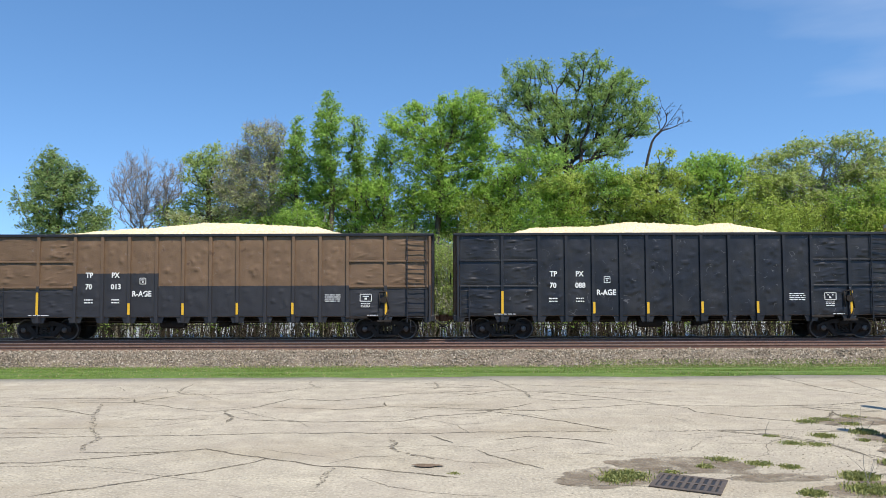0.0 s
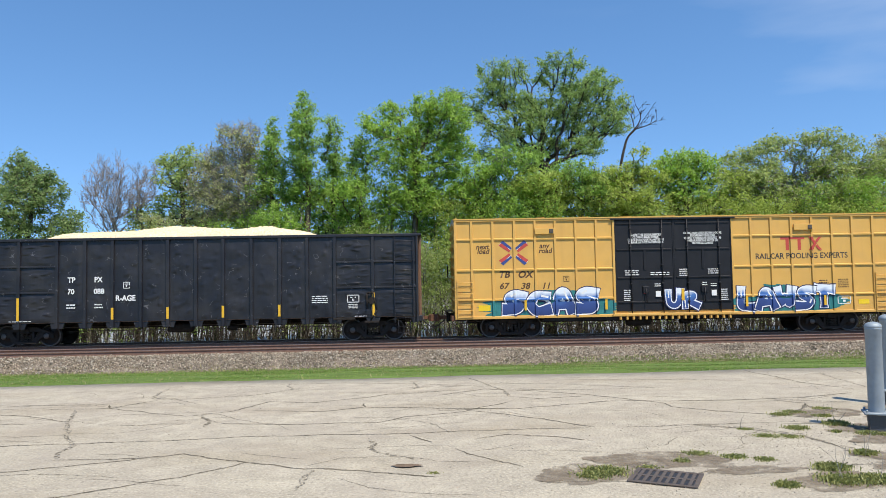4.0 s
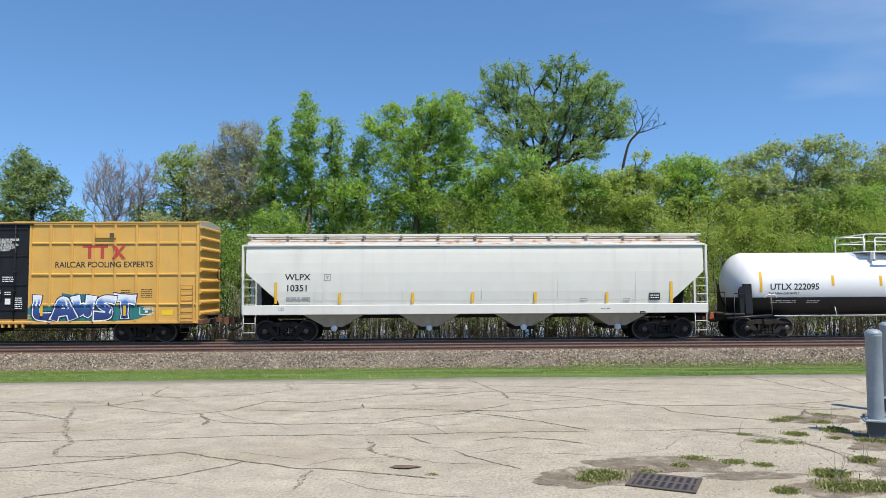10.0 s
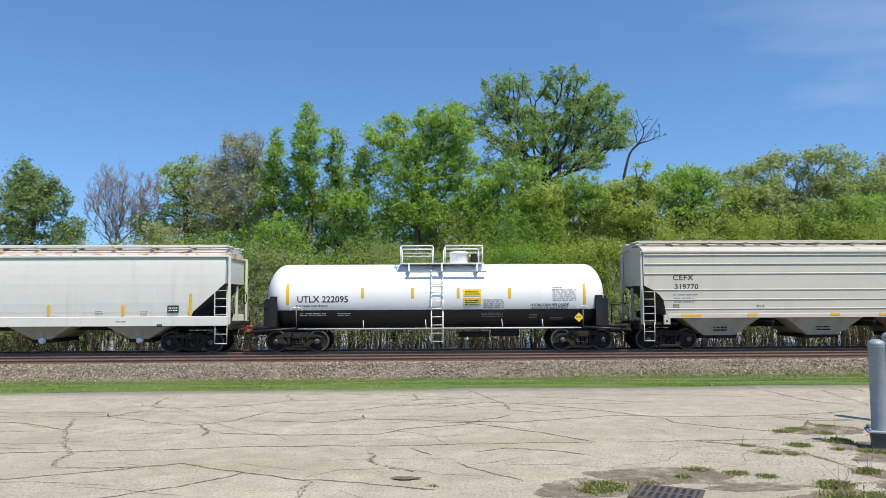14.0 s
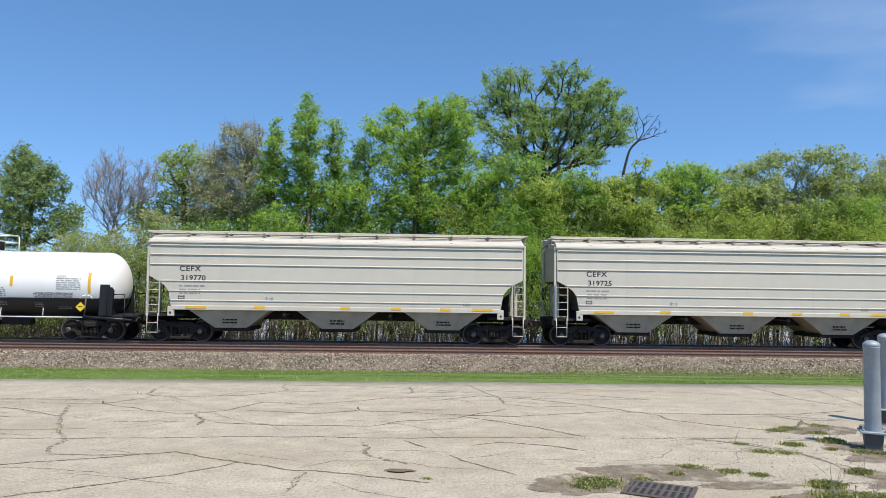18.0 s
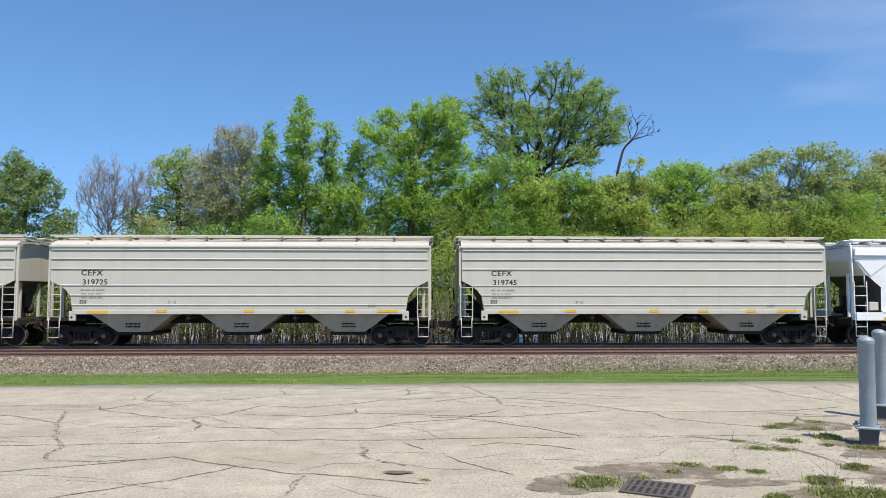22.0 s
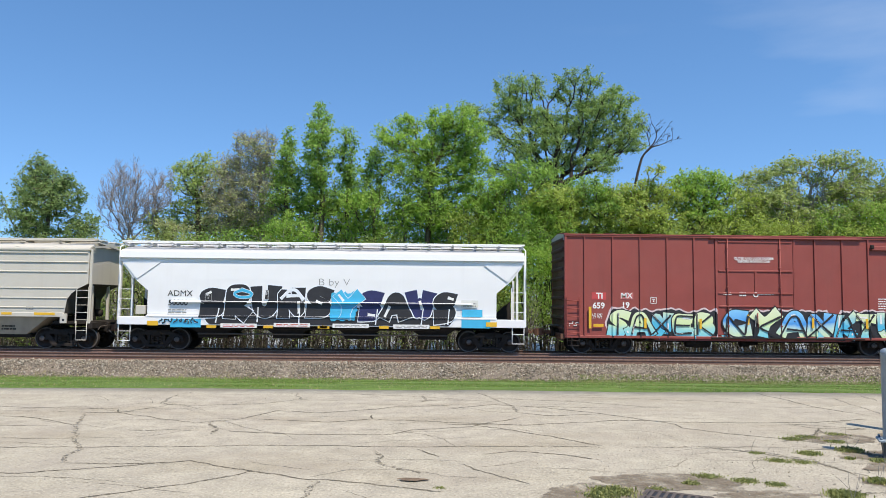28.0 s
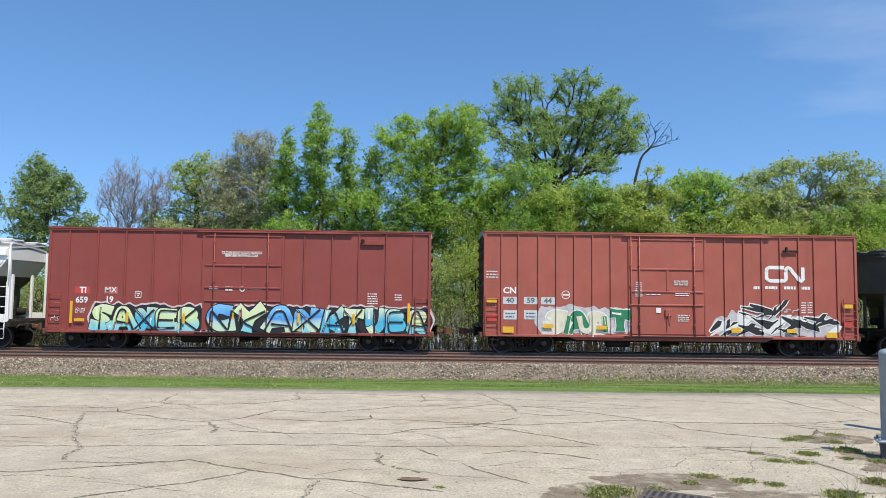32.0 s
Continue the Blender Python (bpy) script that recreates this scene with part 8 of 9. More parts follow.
def graffiti_hopper():
    half = 8.45
    car = car_root("hopper_car", "white covered hopper covered in black and blue graffiti", 136.77, "hopper car")
    rings = [(1.48, half - 1.22, 1.50), (1.55, half - 1.2, 1.52), (2.5, half - 1.2, 1.55), (3.0, half - 0.62, 1.56), (3.05, half - 0.55, 1.56), (3.62, half - 0.12, 1.56), (3.72, half - 0.12, 1.56)]
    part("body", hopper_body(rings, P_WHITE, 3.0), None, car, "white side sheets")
    part("eave_band", Geo().prism([(-1.5, 3.70), (-1.56, 3.72), (-1.52, 3.82), (-1.67, 3.86), (-1.65, 4.12), (-1.45, 4.2), (1.45, 4.2), (1.65, 4.12), (1.67, 3.86), (1.52, 3.82), (1.56, 3.72), (1.5, 3.70)], -half + 0.06, half - 0.06, "x"), P_WHITE, car)
    part("roof", loft([(4.18, half - 0.08, 1.5), (4.32, half - 0.1, 1.1), (4.38, half - 0.12, 0.5)]), P_GALVROOF, car)
    for s in (-1, 1):
        part("gusset", Geo().prism([(s * (half - 0.2), 3.62), (s * (half - 0.75), 2.98), (s * (half - 1.7), 3.66)], -1.60, -1.55), P_WHITE, car, "white triangular corner gusset")
        part("side_ledge", Geo().prism([(s * 1.55, 2.04), (s * 1.66, 2.02), (s * 1.66, 2.06), (s * 1.55, 2.10)], -half + 2.2, half - 2.2, "x"), P_WHITE, car)
        part("side_sill", Geo().box(-half + 0.05, half - 0.05, s * 1.64, s * 1.5, 1.08, 1.42, 0.015), P_WHITE, car, "white side sill")
        part("lower_ledge", Geo().prism([(s * 1.52, 1.5), (s * 1.66, 1.47), (s * 1.66, 1.42), (s * 1.52, 1.42)], -half + 1.2, half - 1.2, "x"), P_WHITE, car)
        end_frame(car, half, s, 1.2, P_WHITE, P_STEEL, 1.2, 4.1)
        truck(car, s * (half - 1.45))
    end_ladders(car, half, 1.1, 2.75, P_WHITE, 0.55, 4)
    for s in (-1, 1):
        part("ladder_rail", Geo().path([(s * (half + 0.02), -1.5, 2.6), (s * (half + 0.02), -1.5, 4.3), (s * (half - 0.1), -1.1, 4.5)], 0.025, 6), P_WHITE, car)
        part("ladder_rail", Geo().path([(s * (half - 0.52), -1.5, 2.6), (s * (half - 0.52), -1.5, 3.2)], 0.025, 6), P_WHITE, car)
    walkway(car, half, 4.55, 17, P_WHITE, y=0.75, eave=1.45, eave_z=4.2)
    for x in (-4.6, -1.5, 1.5, 4.6):
        hopper_bay(car, x, 2.4, 1.0, 0.68, 1.15, P_STEEL)
    part("centre_sill", Geo().box(-half + 0.5, half - 0.5, -0.25, 0.25, 0.9, 1.2), P_STEEL, car)
    part("gate_shaft", Geo().tube((-5.2, -1.3, 0.72), (5.2, -1.3, 0.72), 0.035, n=8), P_GEAR, car)
    part("pipe", Geo().path([(-5.0, -1.45, 0.95), (5.0, -1.45, 0.95)], 0.03, 8), P_STEEL, car)
    y = -1.557
    text(car, "ADMX", -5.90, 2.38, 0.34, P_INK, y, 1.05, bold=-0.004)
    text(car, "50000", -5.98, 1.99, 0.32, P_INK, y, 1.02, bold=0.001)
    bars(car, -6.00, 1.73, 0.75, 2, 0.12, P_GREYINK, y, 3)
    outlined(car, -4.72, 2.24, 0.27, 0.29, 0.02, P_GREYINK, -1.60)
    text(car, "B by V", 0.47, 2.90, 0.42, P_GREYINK, -1.564, 1.2, name="scrawl", bold=-0.012)
    plate(car, 6.13, 2.06, 0.7, 0.3, P_HOP, y - 0.03, "notice_panel", "grey notice panel")
    bars(car, 6.13, 2.09, 0.55, 2, 0.1, P_GREYINK, y - 0.036, 13)
    rel = Relief(-1.565, bands=[(2.015, 2.065, -1.668), (1.42, 1.48, -1.668), (0.9, 1.415, -1.645)])
    sky_blue = shade("spray_sky_blue", (0.04, 0.42, 0.66), 0.6, vary=0.1, grain=3)
    ink = shade("spray_ink", (0.022, 0.022, 0.026), 0.6, vary=0.25, grain=4)
    navy = shade("spray_navy", (0.02, 0.024, 0.10), 0.6, vary=0.25, grain=4)
    pale = shade("spray_cold_white", (0.74, 0.78, 0.82), 0.6, vary=0.08, grain=5)
    plate(car, -5.61, 1.16, 1.25, 0.34, sky_blue, -1.645, "graffiti_patch", "light blue sprayed patch")
    plate(car, 6.39, 1.24, 1.2, 0.36, sky_blue, -1.645, "graffiti_patch", "light blue sprayed patch")
    plate(car, 6.24, 1.67, 0.85, 0.3, sky_blue, -1.57, "graffiti_patch", "light blue sprayed patch")
    sprayed_band(car, -5.0, 5.6, 1.12, 1.92, rel, pale, 70, 0.003, 0.07)
    sprayed_band(car, -4.9, 5.5, 1.12, 1.86, rel, ink, 70, 0.005, 0.07)
    spray(car, "SRUNS", -5.15, 0.35, 1.3, 2.82, rel, [ink], pale, None, 71, 0.22, edge=0.035, lift=0.009)
    spray(car, "OIA", -3.9, -0.7, 2.15, 2.62, rel, [sky_blue, ink, pale], pale, None, 76, 0.05, "graffiti_infill", 0.015, 0.034)
    sprayed_patch(car, 0.35, 1.45, 1.3, 2.5, rel, sky_blue, 72, 0.032)
    spray(car, "Y", 0.5, 1.5, 1.3, 2.6, rel, [sky_blue], pale, None, 72, 0.2, edge=0.02, lift=0.034)
    spray(car, "SAWS", 1.46, 5.6, 1.25, 2.72, rel, [navy, ink], pale, None, 73, 0.23, edge=0.035, lift=0.009)
    for px in (-4.6, -2.9, -1.2, 2.0, 3.9, 5.0):
        spray(car, "I", px, px + 0.5, 1.14, 1.9, rel, [pale], pale, None, int(50 + px * 3), 0.035, "graffiti_line", 0.005, 0.034)
    spray(car, "NSUNOSKL", -6.75, -5.11, 1.15, 1.35, rel, [P_INK], sky_blue, None, 74, 0.12, "scribble", 0.012, 0.012)
    spray(car, "NSUN", 4.62, 5.18, 1.17, 1.33, rel, [P_LETTER], ink, None, 75, 0.1, "scribble", 0.01)
    for i, (px, pz) in enumerate([(-3.42, 1.08), (-1.23, 1.12), (1.20, 1.11), (3.71, 1.10)]):
        plate(car, px, pz, 1.5, 0.17, P_LETTER, -1.652, "notice_panel", "white notice strip")
        bars(car, px, pz + 0.03, 1.3, 2, 0.06, P_REDINK if i < 2 else P_GREYINK, -1.657, 40 + i)
    reflectors(car, [(-6.96, 1.15, 0.45, 0.19), (-4.54, 1.03, 0.4, 0.11), (-2.20, 1.04, 0.4, 0.11), (0.12, 1.04, 0.4, 0.11), (2.58, 1.06, 0.4, 0.11), (4.69, 1.07, 0.4, 0.11), (7.03, 1.22, 0.45, 0.19), (0.04, 1.05, 0.4, 0.11)], -1.66)
    part("step_box", Geo().box(-7.75, -7.34, -1.5, -1.2, 1.51, 1.87, 0.02), P_TAN, car)


graffiti_hopper()



# ---- tank car ----
def tank_car():
    L, R, ZC = 7.30, 1.395, 2.335
    car = car_root("tank_car", "white tank car with black belly and top platform", 69.14, "tank car")
    shell = two_tone("white_over_black_tank", P_WHITE, (0.022, 0.022, 0.024), 1.77)
    prof = []
    for i in range(13):
        a = math.pi / 2 * i / 12
        prof.append((R * math.sin(a), -L + 0.85 - 0.85 * math.cos(a)))
    prof += [(R, -2.4), (R, 0), (R, 2.4)] + [(r, -h) for r, h in reversed(prof)]
    part("tank", Geo().lathe([(max(r, 0.001), h) for r, h in prof], 64, "x", (-0.13, 0, ZC)), shell, car, "glossy white tank with black lower third")
    for x in (-4.2, -1.1, 1.1, 4.2):
        part("seam", Geo().lathe([(R, x - 0.012), (R + 0.006, x), (R, x + 0.012)], 64, "x", (0, 0, ZC)), shell, car)
    for s in (-1, 1):
        part("bolster", Geo().prism([(-1.45, 0.95), (1.45, 0.95), (1.5, 1.1), (1.42, 2.35), (1.2, 2.35), (1.0, 1.55), (0.4, 1.1), (-0.4, 1.1), (-1.0, 1.55), (-1.2, 2.35), (-1.42, 2.35), (-1.5, 1.1)], s * (L - 0.62) - 0.13, s * (L - 0.32) - 0.13, "x"), P_DOOR, car, "black saddle bolster")
        part("end_pad", Geo().prism([(s * (L - 0.58) - 0.13, 1.05), (s * (L - 0.12) - 0.13, 1.05), (s * (L - 0.08) - 0.13, 2.1), (s * (L - 0.16) - 0.13, 2.24), (s * (L - 0.58) - 0.13, 2.24)], -1.43, -1.30), P_DOOR, car)
        part("stub_sill", Geo().box(s * (L - 2.4), s * (L + 0.75), -0.3, 0.3, 0.78, 1.12, 0.02), P_BLACK, car)
        part("end_platform", Geo().box(s * (L - 0.2), s * (L + 0.7), -1.45, 1.45, 1.02, 1.10, 0.01), P_BLACK, car)
        part("end_rail", Geo().path([(s * (L + 0.65), -1.4, 1.1), (s * (L + 0.65), -1.4, 2.0), (s * (L + 0.65), 1.4, 2.0), (s * (L + 0.65), 1.4, 1.1)], 0.022, 6), P_BLACK, car)
        part("side_rail", Geo().path([(s * (L + 0.6), -1.46, 0.9), (s * (L - 1.3), -1.46, 1.02)], 0.05, 8), P_BLACK, car)
        truck(car, s * (L - 1.25))
        coupler(car, s * (L + 0.6), s)
        part("grab_iron", Geo().path([(s * (L - 1.55), -1.42, 1.75), (s * (L - 1.5), -1.46, 1.86), (s * (L - 1.3), -1.46, 1.90), (s * (L - 1.1), -1.46, 1.86), (s * (L - 1.05), -1.42, 1.75)], 0.02, 6), P_WHITE, car)
        part("side_brace", Geo().path([(s * (L - 1.3), -1.45, 1.8), (s * (L - 1.32), -1.5, 1.05)], 0.03, 6), P_GEAR, car)
        part("orange_bracket", Geo().box(s * (L + 0.78), s * (L + 1.0), -0.5, 0.1, 0.82, 1.12, 0.03), P_ORANGE, car, "orange-red rusty bracket")
        part("end_ladder_hoop", Geo().path([(s * (L + 0.3), -1.5, 0.45), (s * (L + 0.3), -1.5, 1.95), (s * (L - 0.15), -1.5, 1.95)], 0.02, 6), P_BLACK, car)
    part("brake_pipe", Geo().path([(-L + 1.6, -1.3, 0.98), (L - 1.6, -1.3, 0.98)], 0.025, 6), P_LETTER, car)
    part("handrail", Geo().path([(-L + 1.4, -1.5, 1.0), (L - 1.4, -1.5, 1.0)], 0.018, 6), P_WHITE, car)
    for x in (-3.2, -0.6, 2.6, 4.3):
        part("rail_bracket", Geo().path([(x, -1.5, 1.0), (x - 0.03, -1.42, 1.35)], 0.015, 5), P_WHITE, car)
    part("brake_gear", Geo().box(2.2, 3.4, -0.7, -0.3, 0.62, 0.92, 0.03).tube((0.8, -0.6, 0.7), (2.1, -0.6, 0.7), 0.12, n=12), P_STEEL, car)
    # platform on top
    xa, xb = -1.72, 1.9
    px0, px1 = xa, 1.86
    deck = part("top_platform", Geo().box(px0, px1, -1.1, 1.1, 3.70, 3.75, 0.01), P_WHITE, car, "white walkway platform")
    for y in (-1.1, 1.1):
        part("deck_edge", Geo().box(px0 + 0.3, px1 + 0.1, y - 0.25, y - 0.15, 3.33, 3.39, 0.01), M_GALV, deck)
        for x in (px0 + 0.4, (px0 + px1) / 2, px1 - 0.3):
            part("deck_bracket", Geo().box(x - 0.04, x + 0.04, y - 0.15, y + 0.1, 3.3, 3.72, 0.01), P_WHITE, deck)
    w = (px1 - px0)
    for a, b in ((px0 + 0.05, px0 + w * 0.40), (px0 + w * 0.54, px1 - 0.05)):
        for y in (-1.08, 1.08):
            rl = part("guard_rail", Geo().path([(a, y, 3.75), (a, y, 4.42), (a + 0.06, y, 4.48), (b - 0.06, y, 4.48), (b, y, 4.42), (b, y, 3.75)], 0.028, 8), P_WHITE, deck)
            part("mid_rail", Geo().path([(a, y, 4.16), (b, y, 4.16)], 0.018, 6), P_WHITE, rl)
        e = a if a < px0 + 0.2 else b
        part("guard_rail", Geo().path([(e, -1.08, 4.46), (e, 1.08, 4.46)], 0.026, 8).path([(e, -1.08, 4.16), (e, 1.08, 4.16)], 0.018, 6), P_WHITE, deck)
    mx = px0 + w * 0.72
    part("manway", Geo().lathe([(0.40, 3.6), (0.40, 4.16), (0.44, 4.18), (0.44, 4.24), (0.38, 4.28), (0.001, 4.30)], 24, "z", (mx, 0, 0)), P_WHITE, car, "round manway with lid")
    part("valve_box", Geo().box(mx + 0.55, mx + 0.78, -0.3, 0.3, 3.72, 4.2, 0.03), P_STEEL, car)
    # side ladder
    lx = -0.14
    arc = [(-(R + 0.08) * math.cos(a), ZC + (R + 0.08) * math.sin(a)) for a in (math.radians(d) for d in range(-12, 75, 8))]
    lad = part("ladder", Geo().path([(lx - 0.24, -1.42, 0.35), (lx - 0.24, -1.5, 1.7)] + [(lx - 0.24, y, z) for y, z in arc[1:]], 0.026, 6).path([(lx + 0.24, -1.42, 0.35), (lx + 0.24, -1.5, 1.7)] + [(lx + 0.24, y, z) for y, z in arc[1:]], 0.026, 6), P_WHITE, car, "white side ladder")
    for i in range(9):
        z = 0.45 + 0.34 * i
        y = -1.46 if z < 2.0 else -math.sqrt(max(0.1, (R + 0.08) ** 2 - (z - ZC) ** 2))
        part("rung", Geo().tube((lx - 0.24, y, z), (lx + 0.24, y, z), 0.016, n=6), P_WHITE, lad)

    def on_tank(z):
        return -math.sqrt(max(0.05, R * R - (z - ZC) ** 2)) - 0.005

    def wrap(ob, x, z, axis):
        """Bends a flat lettering mesh round the tank."""
        t = math.asin(max(-1, min(1, (z - ZC) / R)))
        b = bmesh.new()
        b.from_mesh(ob.data)
        for k in range(-12, 13):
            cut = Vector((0, 0, 0))
            cut[axis] = 0.035 * k
            side = Vector((0, 0, 0))
            side[axis] = 1
            bmesh.ops.bisect_plane(b, geom=b.verts[:] + b.edges[:] + b.faces[:], plane_co=cut, plane_no=side, dist=1e-5)
        b.to_mesh(ob.data)
        b.free()
        for v in ob.data.vertices:
            a, r = t + v.co[axis] / R, R + 0.005 - (v.co.y if axis == 2 else 0)
            v.co = (x + v.co.x, -r * math.cos(a), ZC + r * math.sin(a))
        ob.matrix_basis = Matrix()
        return ob

    def tank_text(words, x, z, size, mat, **kw):
        return wrap(text(car, words, 0, 0, size, mat, 0, **kw), x, z, 1)

    tank_text("UTLX 222095", -4.92, 2.21, 0.37, P_INK, bold=0.002)
    tank_text("THE TANK CAR PEOPLE", -5.38, 1.94, 0.125, P_INK)
    tank_text("HYDROGEN PEROXIDE\nAQUEOUS SOLUTION", 4.60, 1.88, 0.155, P_INK, bold=0.001, lean=0.2)
    for i, (x, z, w, h) in enumerate([(-6.38, 2.43, 0.12, 0.86), (-3.26, 2.48, 0.12, 0.44), (-1.17, 2.46, 0.12, 0.44), (0.75, 2.46, 0.12, 0.44), (2.91, 2.45, 0.12, 0.44), (6.08, 2.40, 0.12, 0.86)]):
        g = Geo()
        for k in range(8):
            z0, z1 = z - h / 2 + h * k / 8, z - h / 2 + h * (k + 1) / 8
            g.add([(x - w / 2, on_tank(z0), z0), (x + w / 2, on_tank(z0), z0), (x + w / 2, on_tank(z1), z1), (x - w / 2, on_tank(z1), z1)], [(0, 1, 2, 3)])
        part("reflector", g, P_REFLECT, car, "yellow reflective strip")

    def lean_plate(x, z, w, h, mat, name, label="", lift=0.0):
        t = math.asin(max(-1, min(1, (z - ZC) / R)))
        return part(name, Geo().box(-w / 2, w / 2, -0.006, 0.004, -h / 2, h / 2), mat, car, label, at=pose(x, on_tank(z) - 0.004 - lift, z, -math.degrees(t), 0, 0))

    lean_plate(1.34, 2.48, 0.74, 0.28, P_PLACARD, "placard", "yellow placard")
    lean_plate(1.34, 2.12, 0.74, 0.28, P_PLACARD, "placard", "yellow placard")
    for zz, r_ in ((2.48, 2), (2.12, 3)):
        ob = bars(car, 0, 0.04, 0.6, r_, 0.09, P_INK, 0, 5 + r_)
        ob.matrix_basis = pose(1.34, on_tank(zz) - 0.015, zz, -math.degrees(math.asin((zz - ZC) / R)), 0, 0)
    for i, (x, z, w, n, m) in enumerate([(2.24, 2.18, 0.85, 6, P_GREYINK), (2.19, 1.62, 0.9, 3, P_GREYINK), (5.23, 2.58, 1.0, 6, P_GREYINK), (-5.34, 1.63, 1.1, 2, P_HOP), (-4.05, 1.63, 0.55, 2, P_HOP), (3.94, 1.56, 0.35, 3, P_GREYINK), (4.96, 1.41, 0.55, 2, P_GREYINK), (4.93, 2.69, 0.4, 2, P_GREYINK)]):
        ob = bars(car, 0, 0, w, n, 0.085, m, 0, 200 + i)
        wrap(ob, x, z, 2)
    bx, bz = 5.81, 1.42
    part("hazard_diamond", Geo().prism([(bx - 0.2, bz), (bx, bz - 0.2), (bx + 0.2, bz), (bx, bz + 0.2)], -1.50, -1.49), P_PLACARD, car, "yellow hazard diamond")
    bars(car, bx, bz + 0.03, 0.22, 1, 0.1, P_INK, -1.505, 3)


tank_car()



# ---- things on the pavement ----
def bollard(x, y, label):
    b = thing("bollard", label, "bollard", group="steel bollards", at=pose(x, y, lot_z(x, y) - 0.004))
    part("foot", Geo().lathe([(0.001, 0), (0.125, 0.0), (0.118, 0.06), (0.135, 0.17), (0.135, 0.19), (0.001, 0.19)], 4, "z", smooth=False), shade("foot_grey", (0.08, 0.085, 0.09), 0.6, metal=0.2, vary=0.2, grain=6), b, "dark grey tapered foot", at=pose(0, 0, 0, 0, 0, 20))
    part("flange", Geo().box(-0.14, 0.14, -0.14, 0.14, 0.19, 0.215, 0.006), M_GALV, b, at=pose(0, 0, 0, 0, 0, -25))
    for i in range(4):
        a = math.radians(20 + 90 * i)
        part("bolt", Geo().tube((0.155 * math.cos(a), 0.155 * math.sin(a), 0.215), (0.155 * math.cos(a), 0.155 * math.sin(a), 0.24), 0.014, n=6), M_GALV, b)
    part("post", Geo().lathe([(0.084, 0.2), (0.084, 1.13), (0.088, 1.135), (0.088, 1.15), (0.084, 1.155)], 28, "z"), M_GALV, b, "blue-grey galvanised pipe")
    part("cap", Geo().lathe([(0.084, 1.15), (0.09, 1.155), (0.09, 1.17)] + [(0.088 * math.cos(a), 1.17 + 0.05 * math.sin(a)) for a in (0.2, 0.5, 0.8, 1.1, 1.4)] + [(0.001, 1.222)], 28, "z"), M_GALV, b, "domed cap")
    return b


bollard(5.11, 8.06, "blue-grey steel bollard with flanged foot at the pavement edge")
bollard(6.33, 9.69, "blue-grey steel bollard with flanged foot, farther one")


def drain():
    d = thing("drain_grate", "rusty cast-iron drain grate set in the pavement", "drain grate", at=pose(2.105, 6.30, lot_z(2.1, 6.3) + 0.006, 0, 0, -27.5))
    # thin black plate over the pavement: dark of the pit put into its colour
    part("pit", Geo().box(-0.25, 0.25, -0.205, 0.205, 0.0, 0.004), P_INK, d)
    for a, b, c, e in ((-0.29, 0.29, -0.24, -0.2), (-0.29, 0.29, 0.2, 0.24), (-0.29, -0.25, -0.2, 0.2), (0.25, 0.29, -0.2, 0.2)):
        part("frame_bar", Geo().box(a, b, c, e, 0.0, 0.011, 0.003), M_IRON, d)
    for y in (0.0,):
        part("cross_bar", Geo().box(-0.25, 0.25, y - 0.018, y + 0.018, 0.004, 0.0105, 0.002), M_IRON, d)
    slat = Geo().prism([(-0.014, -0.2), (0.014, -0.2), (0.014, 0.2), (-0.014, 0.2)], 0.004, 0.0108, "z").mesh("slat", M_IRON)
    for i in range(8):
        part("slat", slat, None, d, at=pose(-0.218 + 0.0623 * i, 0, 0))


drain()


def weed(x, y, r, h, n, seed, stalks=0, mat=None):
    rg = np.random.default_rng(seed)
    w = thing("weed", "low green weed tuft growing from the pavement" if stalks == 0 else "green weed tuft with thin dry stalks in the pavement", "weed", group="weeds on the pavement", at=pose(x, y, lot_z(x, y)))
    c = np.stack([rg.normal(0, r * 0.5, n), rg.normal(0, r * 0.42, n), np.zeros(n)], 1)
    a = rg.uniform(0, 2 * np.pi, n)
    hh = h * rg.uniform(0.35, 1.2, n)
    side = np.stack([np.cos(a), np.sin(a), np.zeros(n)], 1) * 0.0042
    out = np.stack([-np.sin(a), np.cos(a), np.zeros(n)], 1) * (hh * rg.uniform(0.1, 0.9, n))[:, None]
    mid, tip = c + out * 0.5 + np.stack([np.zeros(n)] * 2 + [hh * 0.7], 1), c + out + np.stack([np.zeros(n)] * 2 + [hh * 0.9], 1)
    v = np.stack([c - side * 0.5, c + side * 0.5, mid + side * 1.6, tip, mid - side * 1.6], 1).reshape(-1, 3)
    part("leaves", cloud_mesh("leaves", v, 5, mat or M_WEED), None, w)
    if stalks:
        segs = []
        for _ in range(stalks):
            limb(rg, segs, (rg.normal(0, r * 0.3), rg.normal(0, r * 0.3), 0), (rg.normal(0, 0.05), rg.normal(0, 0.05), rg.uniform(0.15, 0.32)), 0.003, 0.0015, 0.05, 3)
        part("stalk", tubes_mesh("stalk", segs, M_TWIG, 4), None, w)


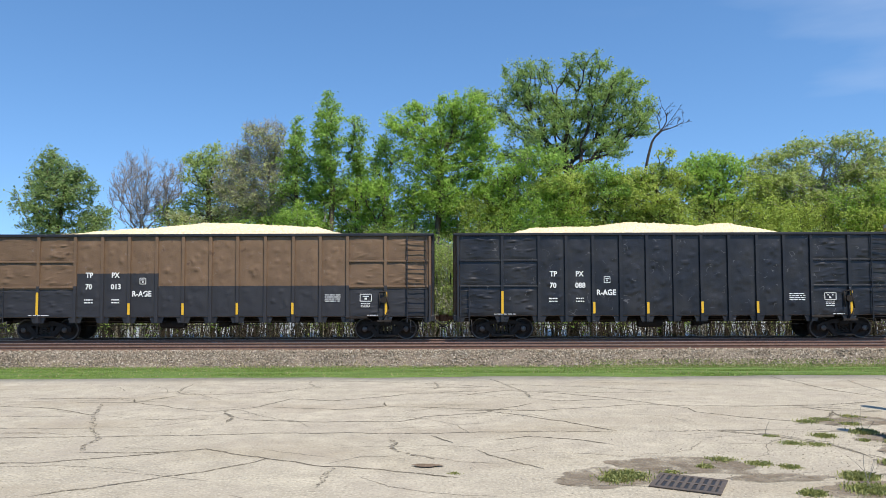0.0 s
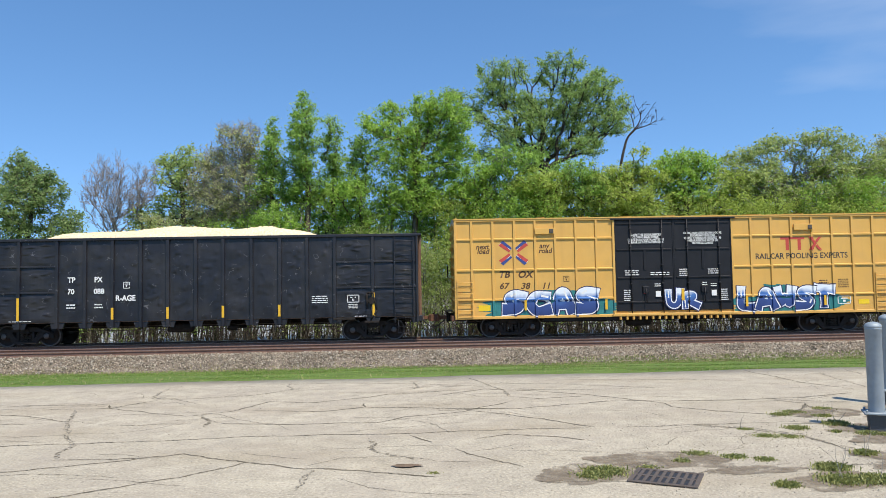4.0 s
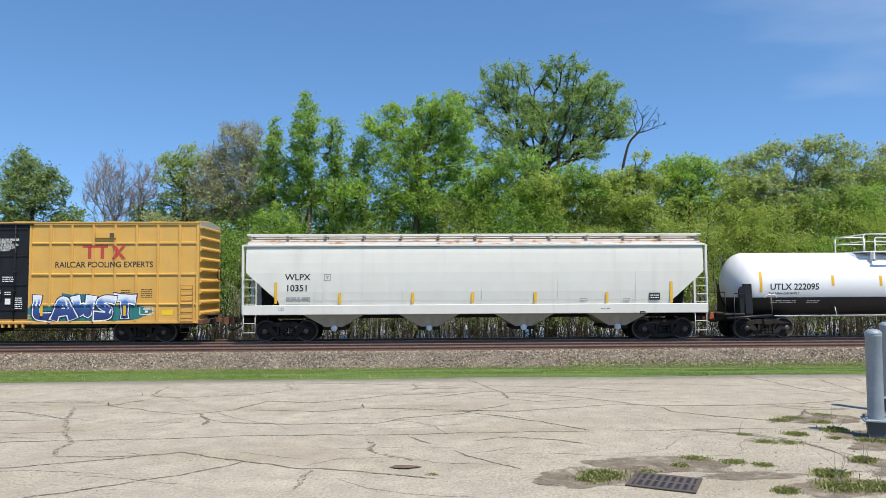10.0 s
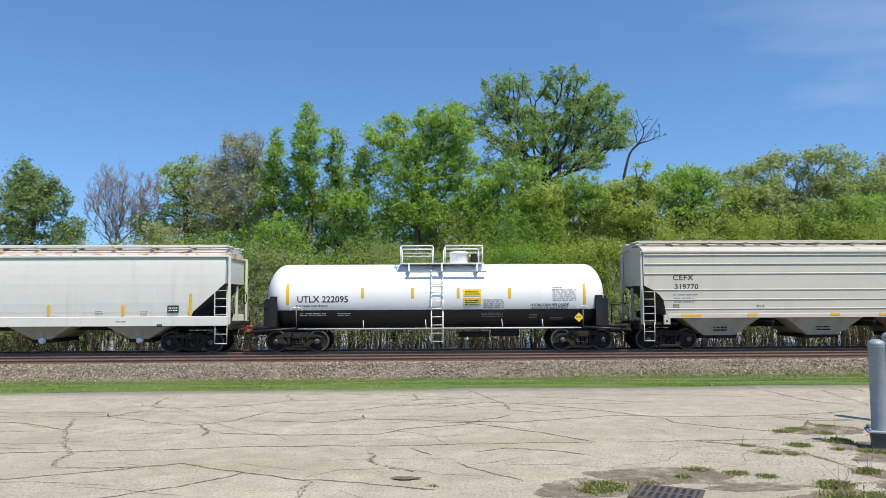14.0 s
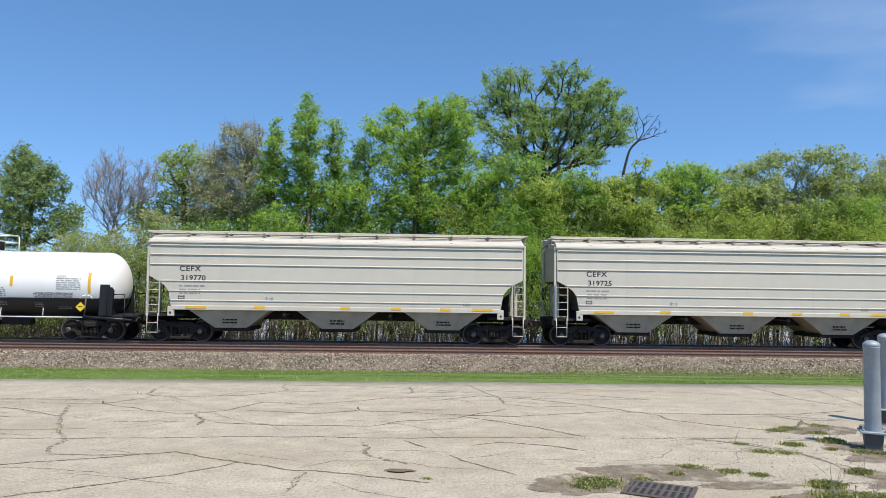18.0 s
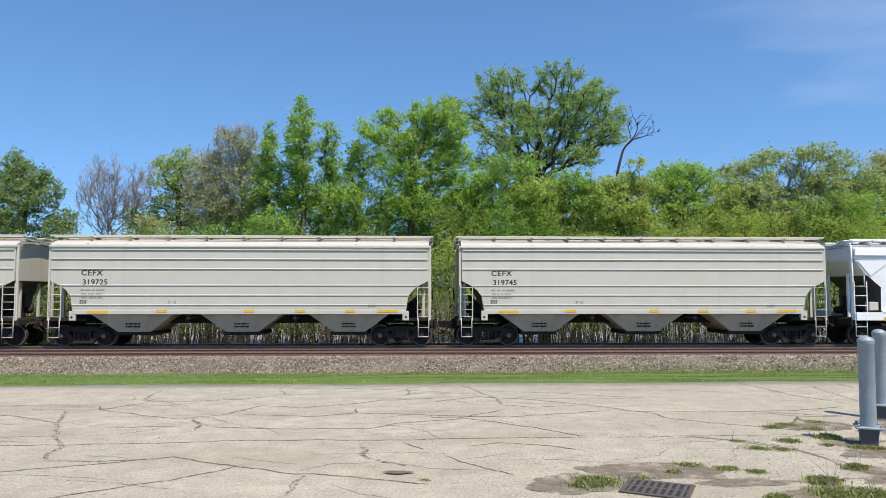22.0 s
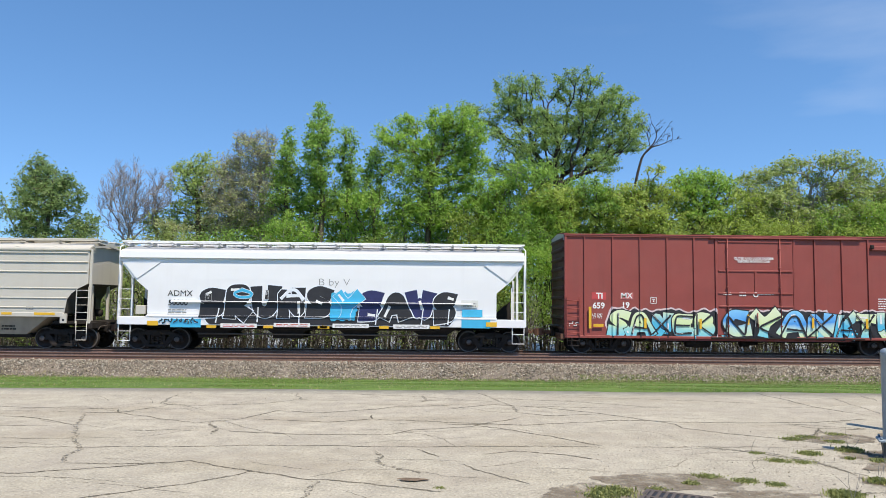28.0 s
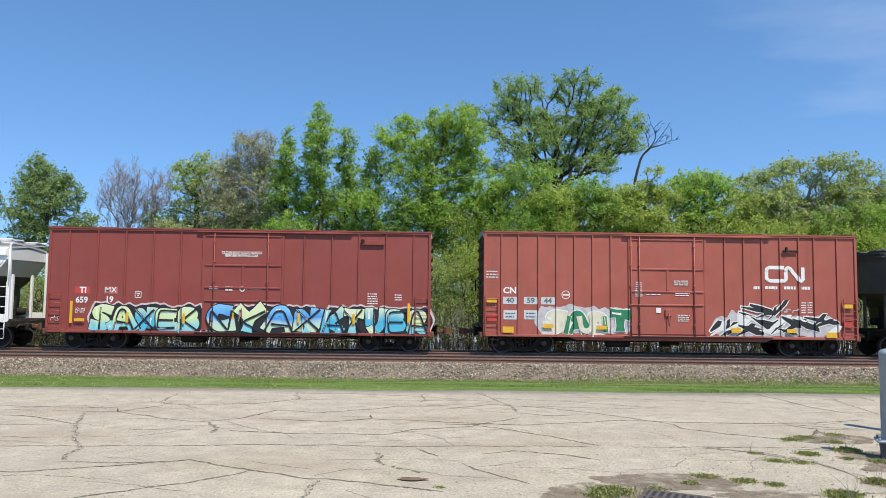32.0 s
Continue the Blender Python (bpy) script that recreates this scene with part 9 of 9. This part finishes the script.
WEEDS = [(1.63, 6.55, 0.24, 0.06, 900, 0), (1.5, 6.42, 0.16, 0.05, 350, 0), (2.46, 6.89, 0.10, 0.05, 180, 0), (2.72, 7.18, 0.17, 0.04, 260, 0), (3.02, 7.02, 0.16, 0.04, 260, 0), (3.26, 6.89, 0.13, 0.04, 200, 0), (4.28, 8.24, 0.15, 0.06, 320, 0), (4.85, 8.41, 0.16, 0.09, 350, 2), (4.28, 6.97, 0.12, 0.09, 320, 3), (3.68, 6.49, 0.17, 0.09, 600, 2), (3.77, 7.9, 0.17, 0.03, 300, 0), (4.0, 7.84, 0.15, 0.03, 220, 0), (3.69, 8.29, 0.10, 0.03, 120, 1), (3.02, 6.0, 0.12, 0.07, 300, 0), (4.89, 7.89, 0.15, 0.06, 320, 0), (5.05, 7.8, 0.12, 0.06, 220, 0), (4.55, 9.14, 0.17, 0.04, 240, 0), (4.8, 9.3, 0.2, 0.04, 260, 0), (3.54, 6.09, 0.22, 0.08, 700, 2), (3.85, 6.05, 0.24, 0.08, 700, 1), (2.07, 6.68, 0.12, 0.03, 180, 0), (4.1, 5.95, 0.2, 0.08, 500, 2), (5.3, 9.5, 0.16, 0.04, 200, 0), (5.0, 9.0, 0.14, 0.05, 200, 1), (4.6, 8.0, 0.06, 0.05, 90, 0), (0.1, 6.7, 0.08, 0.02, 60, 0)]
for i, (x, y, r, h, n, st) in enumerate(WEEDS):
    weed(x, y, r * 0.75, h * 0.55, int(n * 1.5), 300 + i, st)


# loose grit on the pavement
n = 5000
gx_, gy_ = rng.uniform(-9, 9, n), rng.uniform(4.8, 13.5, n)
near = rng.uniform(size=n) < 0.6
gx_ = np.where(near, rng.normal(4.3, 1.5, n), gx_)
gy_ = np.where(near, np.clip(rng.normal(7.2, 1.3, n), 4.8, 13), gy_)
c = np.stack([gx_, gy_, np.array([lot_z(a, b) for a, b in zip(gx_, gy_)]) + 0.003], 1)
d4 = rng.normal(size=(n, 4, 3))
d4 /= np.linalg.norm(d4, axis=2)[:, :, None]
v = (c[:, None] + d4 * (0.0075 * rng.uniform(0.4, 1.6, (n, 1, 1))))[:, [0, 1, 2, 0, 3, 1, 0, 2, 3, 1, 3, 2]].reshape(-1, 3)
thing("grit", "loose grit and small stones on the pavement", "gravel", kind="stuff", mesh=cloud_mesh("grit", v, 3, M_GRIT))


# ---- bird ----
def small_bird():
    b = thing("bird", "small dark bird flying low past the train", "bird")
    M_BIRD = shade("dark_plumage", (0.03, 0.026, 0.022), 0.7, vary=0.3, grain=20)
    part("body", Geo().lathe([(0.001, -0.10), (0.018, -0.08), (0.032, -0.03), (0.034, 0.02), (0.024, 0.06), (0.022, 0.085), (0.014, 0.105), (0.004, 0.118), (0.001, 0.13)], 14, "x"), M_BIRD, b)
    part("tail", Geo().prism([(-0.17, -0.035), (-0.18, 0.0), (-0.17, 0.035), (-0.07, 0.014), (-0.07, -0.014)], -0.003, 0.003, "z"), M_BIRD, b)
    wings = []
    for s in (-1, 1):
        w = part("wing", Geo().prism([(0.035, 0), (0.042, s * 0.07), (0.01, s * 0.15), (-0.045, s * 0.19), (-0.035, s * 0.11), (-0.035, s * 0.05), (-0.03, 0)], -0.003, 0.003, "z"), M_BIRD, b, at=pose(0, s * 0.02, 0.012))
        wings.append((w, s))
    return b, wings


BIRD, WINGS = small_bird()
FLIGHT = [
    (0.0, -60, -20, 14), (19.0, -14, -2, 5.0), (19.6, -3.6, 3.6, 2.5), (19.9, -0.72, 4.90, 1.83), (20.0, -0.18, 5.20, 1.71), (20.1, 0.35, 5.60, 1.61), (20.2, 1.04, 6.20, 1.52),
    (20.4, 2.48, 8.30, 1.45), (20.7, 5.08, 11.50, 1.43), (20.8, 6.18, 12.80, 1.44), (20.9, 7.45, 14.20, 1.54), (21.0, 8.65, 15.50, 1.62), (21.1, 10.21, 17.00, 1.74), (21.2, 11.63, 18.30, 1.84),
    (21.6, 17.5, 21, 2.6), (23.0, 32, 21, 6), (32.0, 120, 0, 30),
]



# ---- movement ----
def way_at(t):
    return float(np.interp(t, [r[0] for r in TRAIN], [r[1] for r in TRAIN]))


def motions():
    for ob, u in CARS:
        walk(ob, [(t, pose(u - s, TRACK_Y, RAIL_Z)) for t, s in TRAIN])
    turns = [(i / 10, -math.degrees(way_at(i / 10) / 0.457)) for i in range(321)]
    for w, dx in WHEELS:
        walk(w, [(t, pose(dx, 0, 0.457, 0, a, 0)) for t, a in turns])
    rows = []
    for i, (t, x, y, z) in enumerate(FLIGHT):
        _, ax, ay, _ = FLIGHT[max(0, i - 1)]
        _, bx, by, _ = FLIGHT[min(len(FLIGHT) - 1, i + 1)]
        rows.append((t, pose(x, y, z, 0, 0, math.degrees(math.atan2(by - ay, bx - ax)))))
    walk(BIRD, rows)
    for w, s in WINGS:
        beat = [(0.0, 0)] + [(19 + 0.1 * i, (30, 5, -15, 20, 34)[i % 5]) for i in range(31)] + [(32.0, 0)]
        walk(w, [(t, pose(0, s * 0.02, 0.012, s * a, 0, 0)) for t, a in beat])


motions()
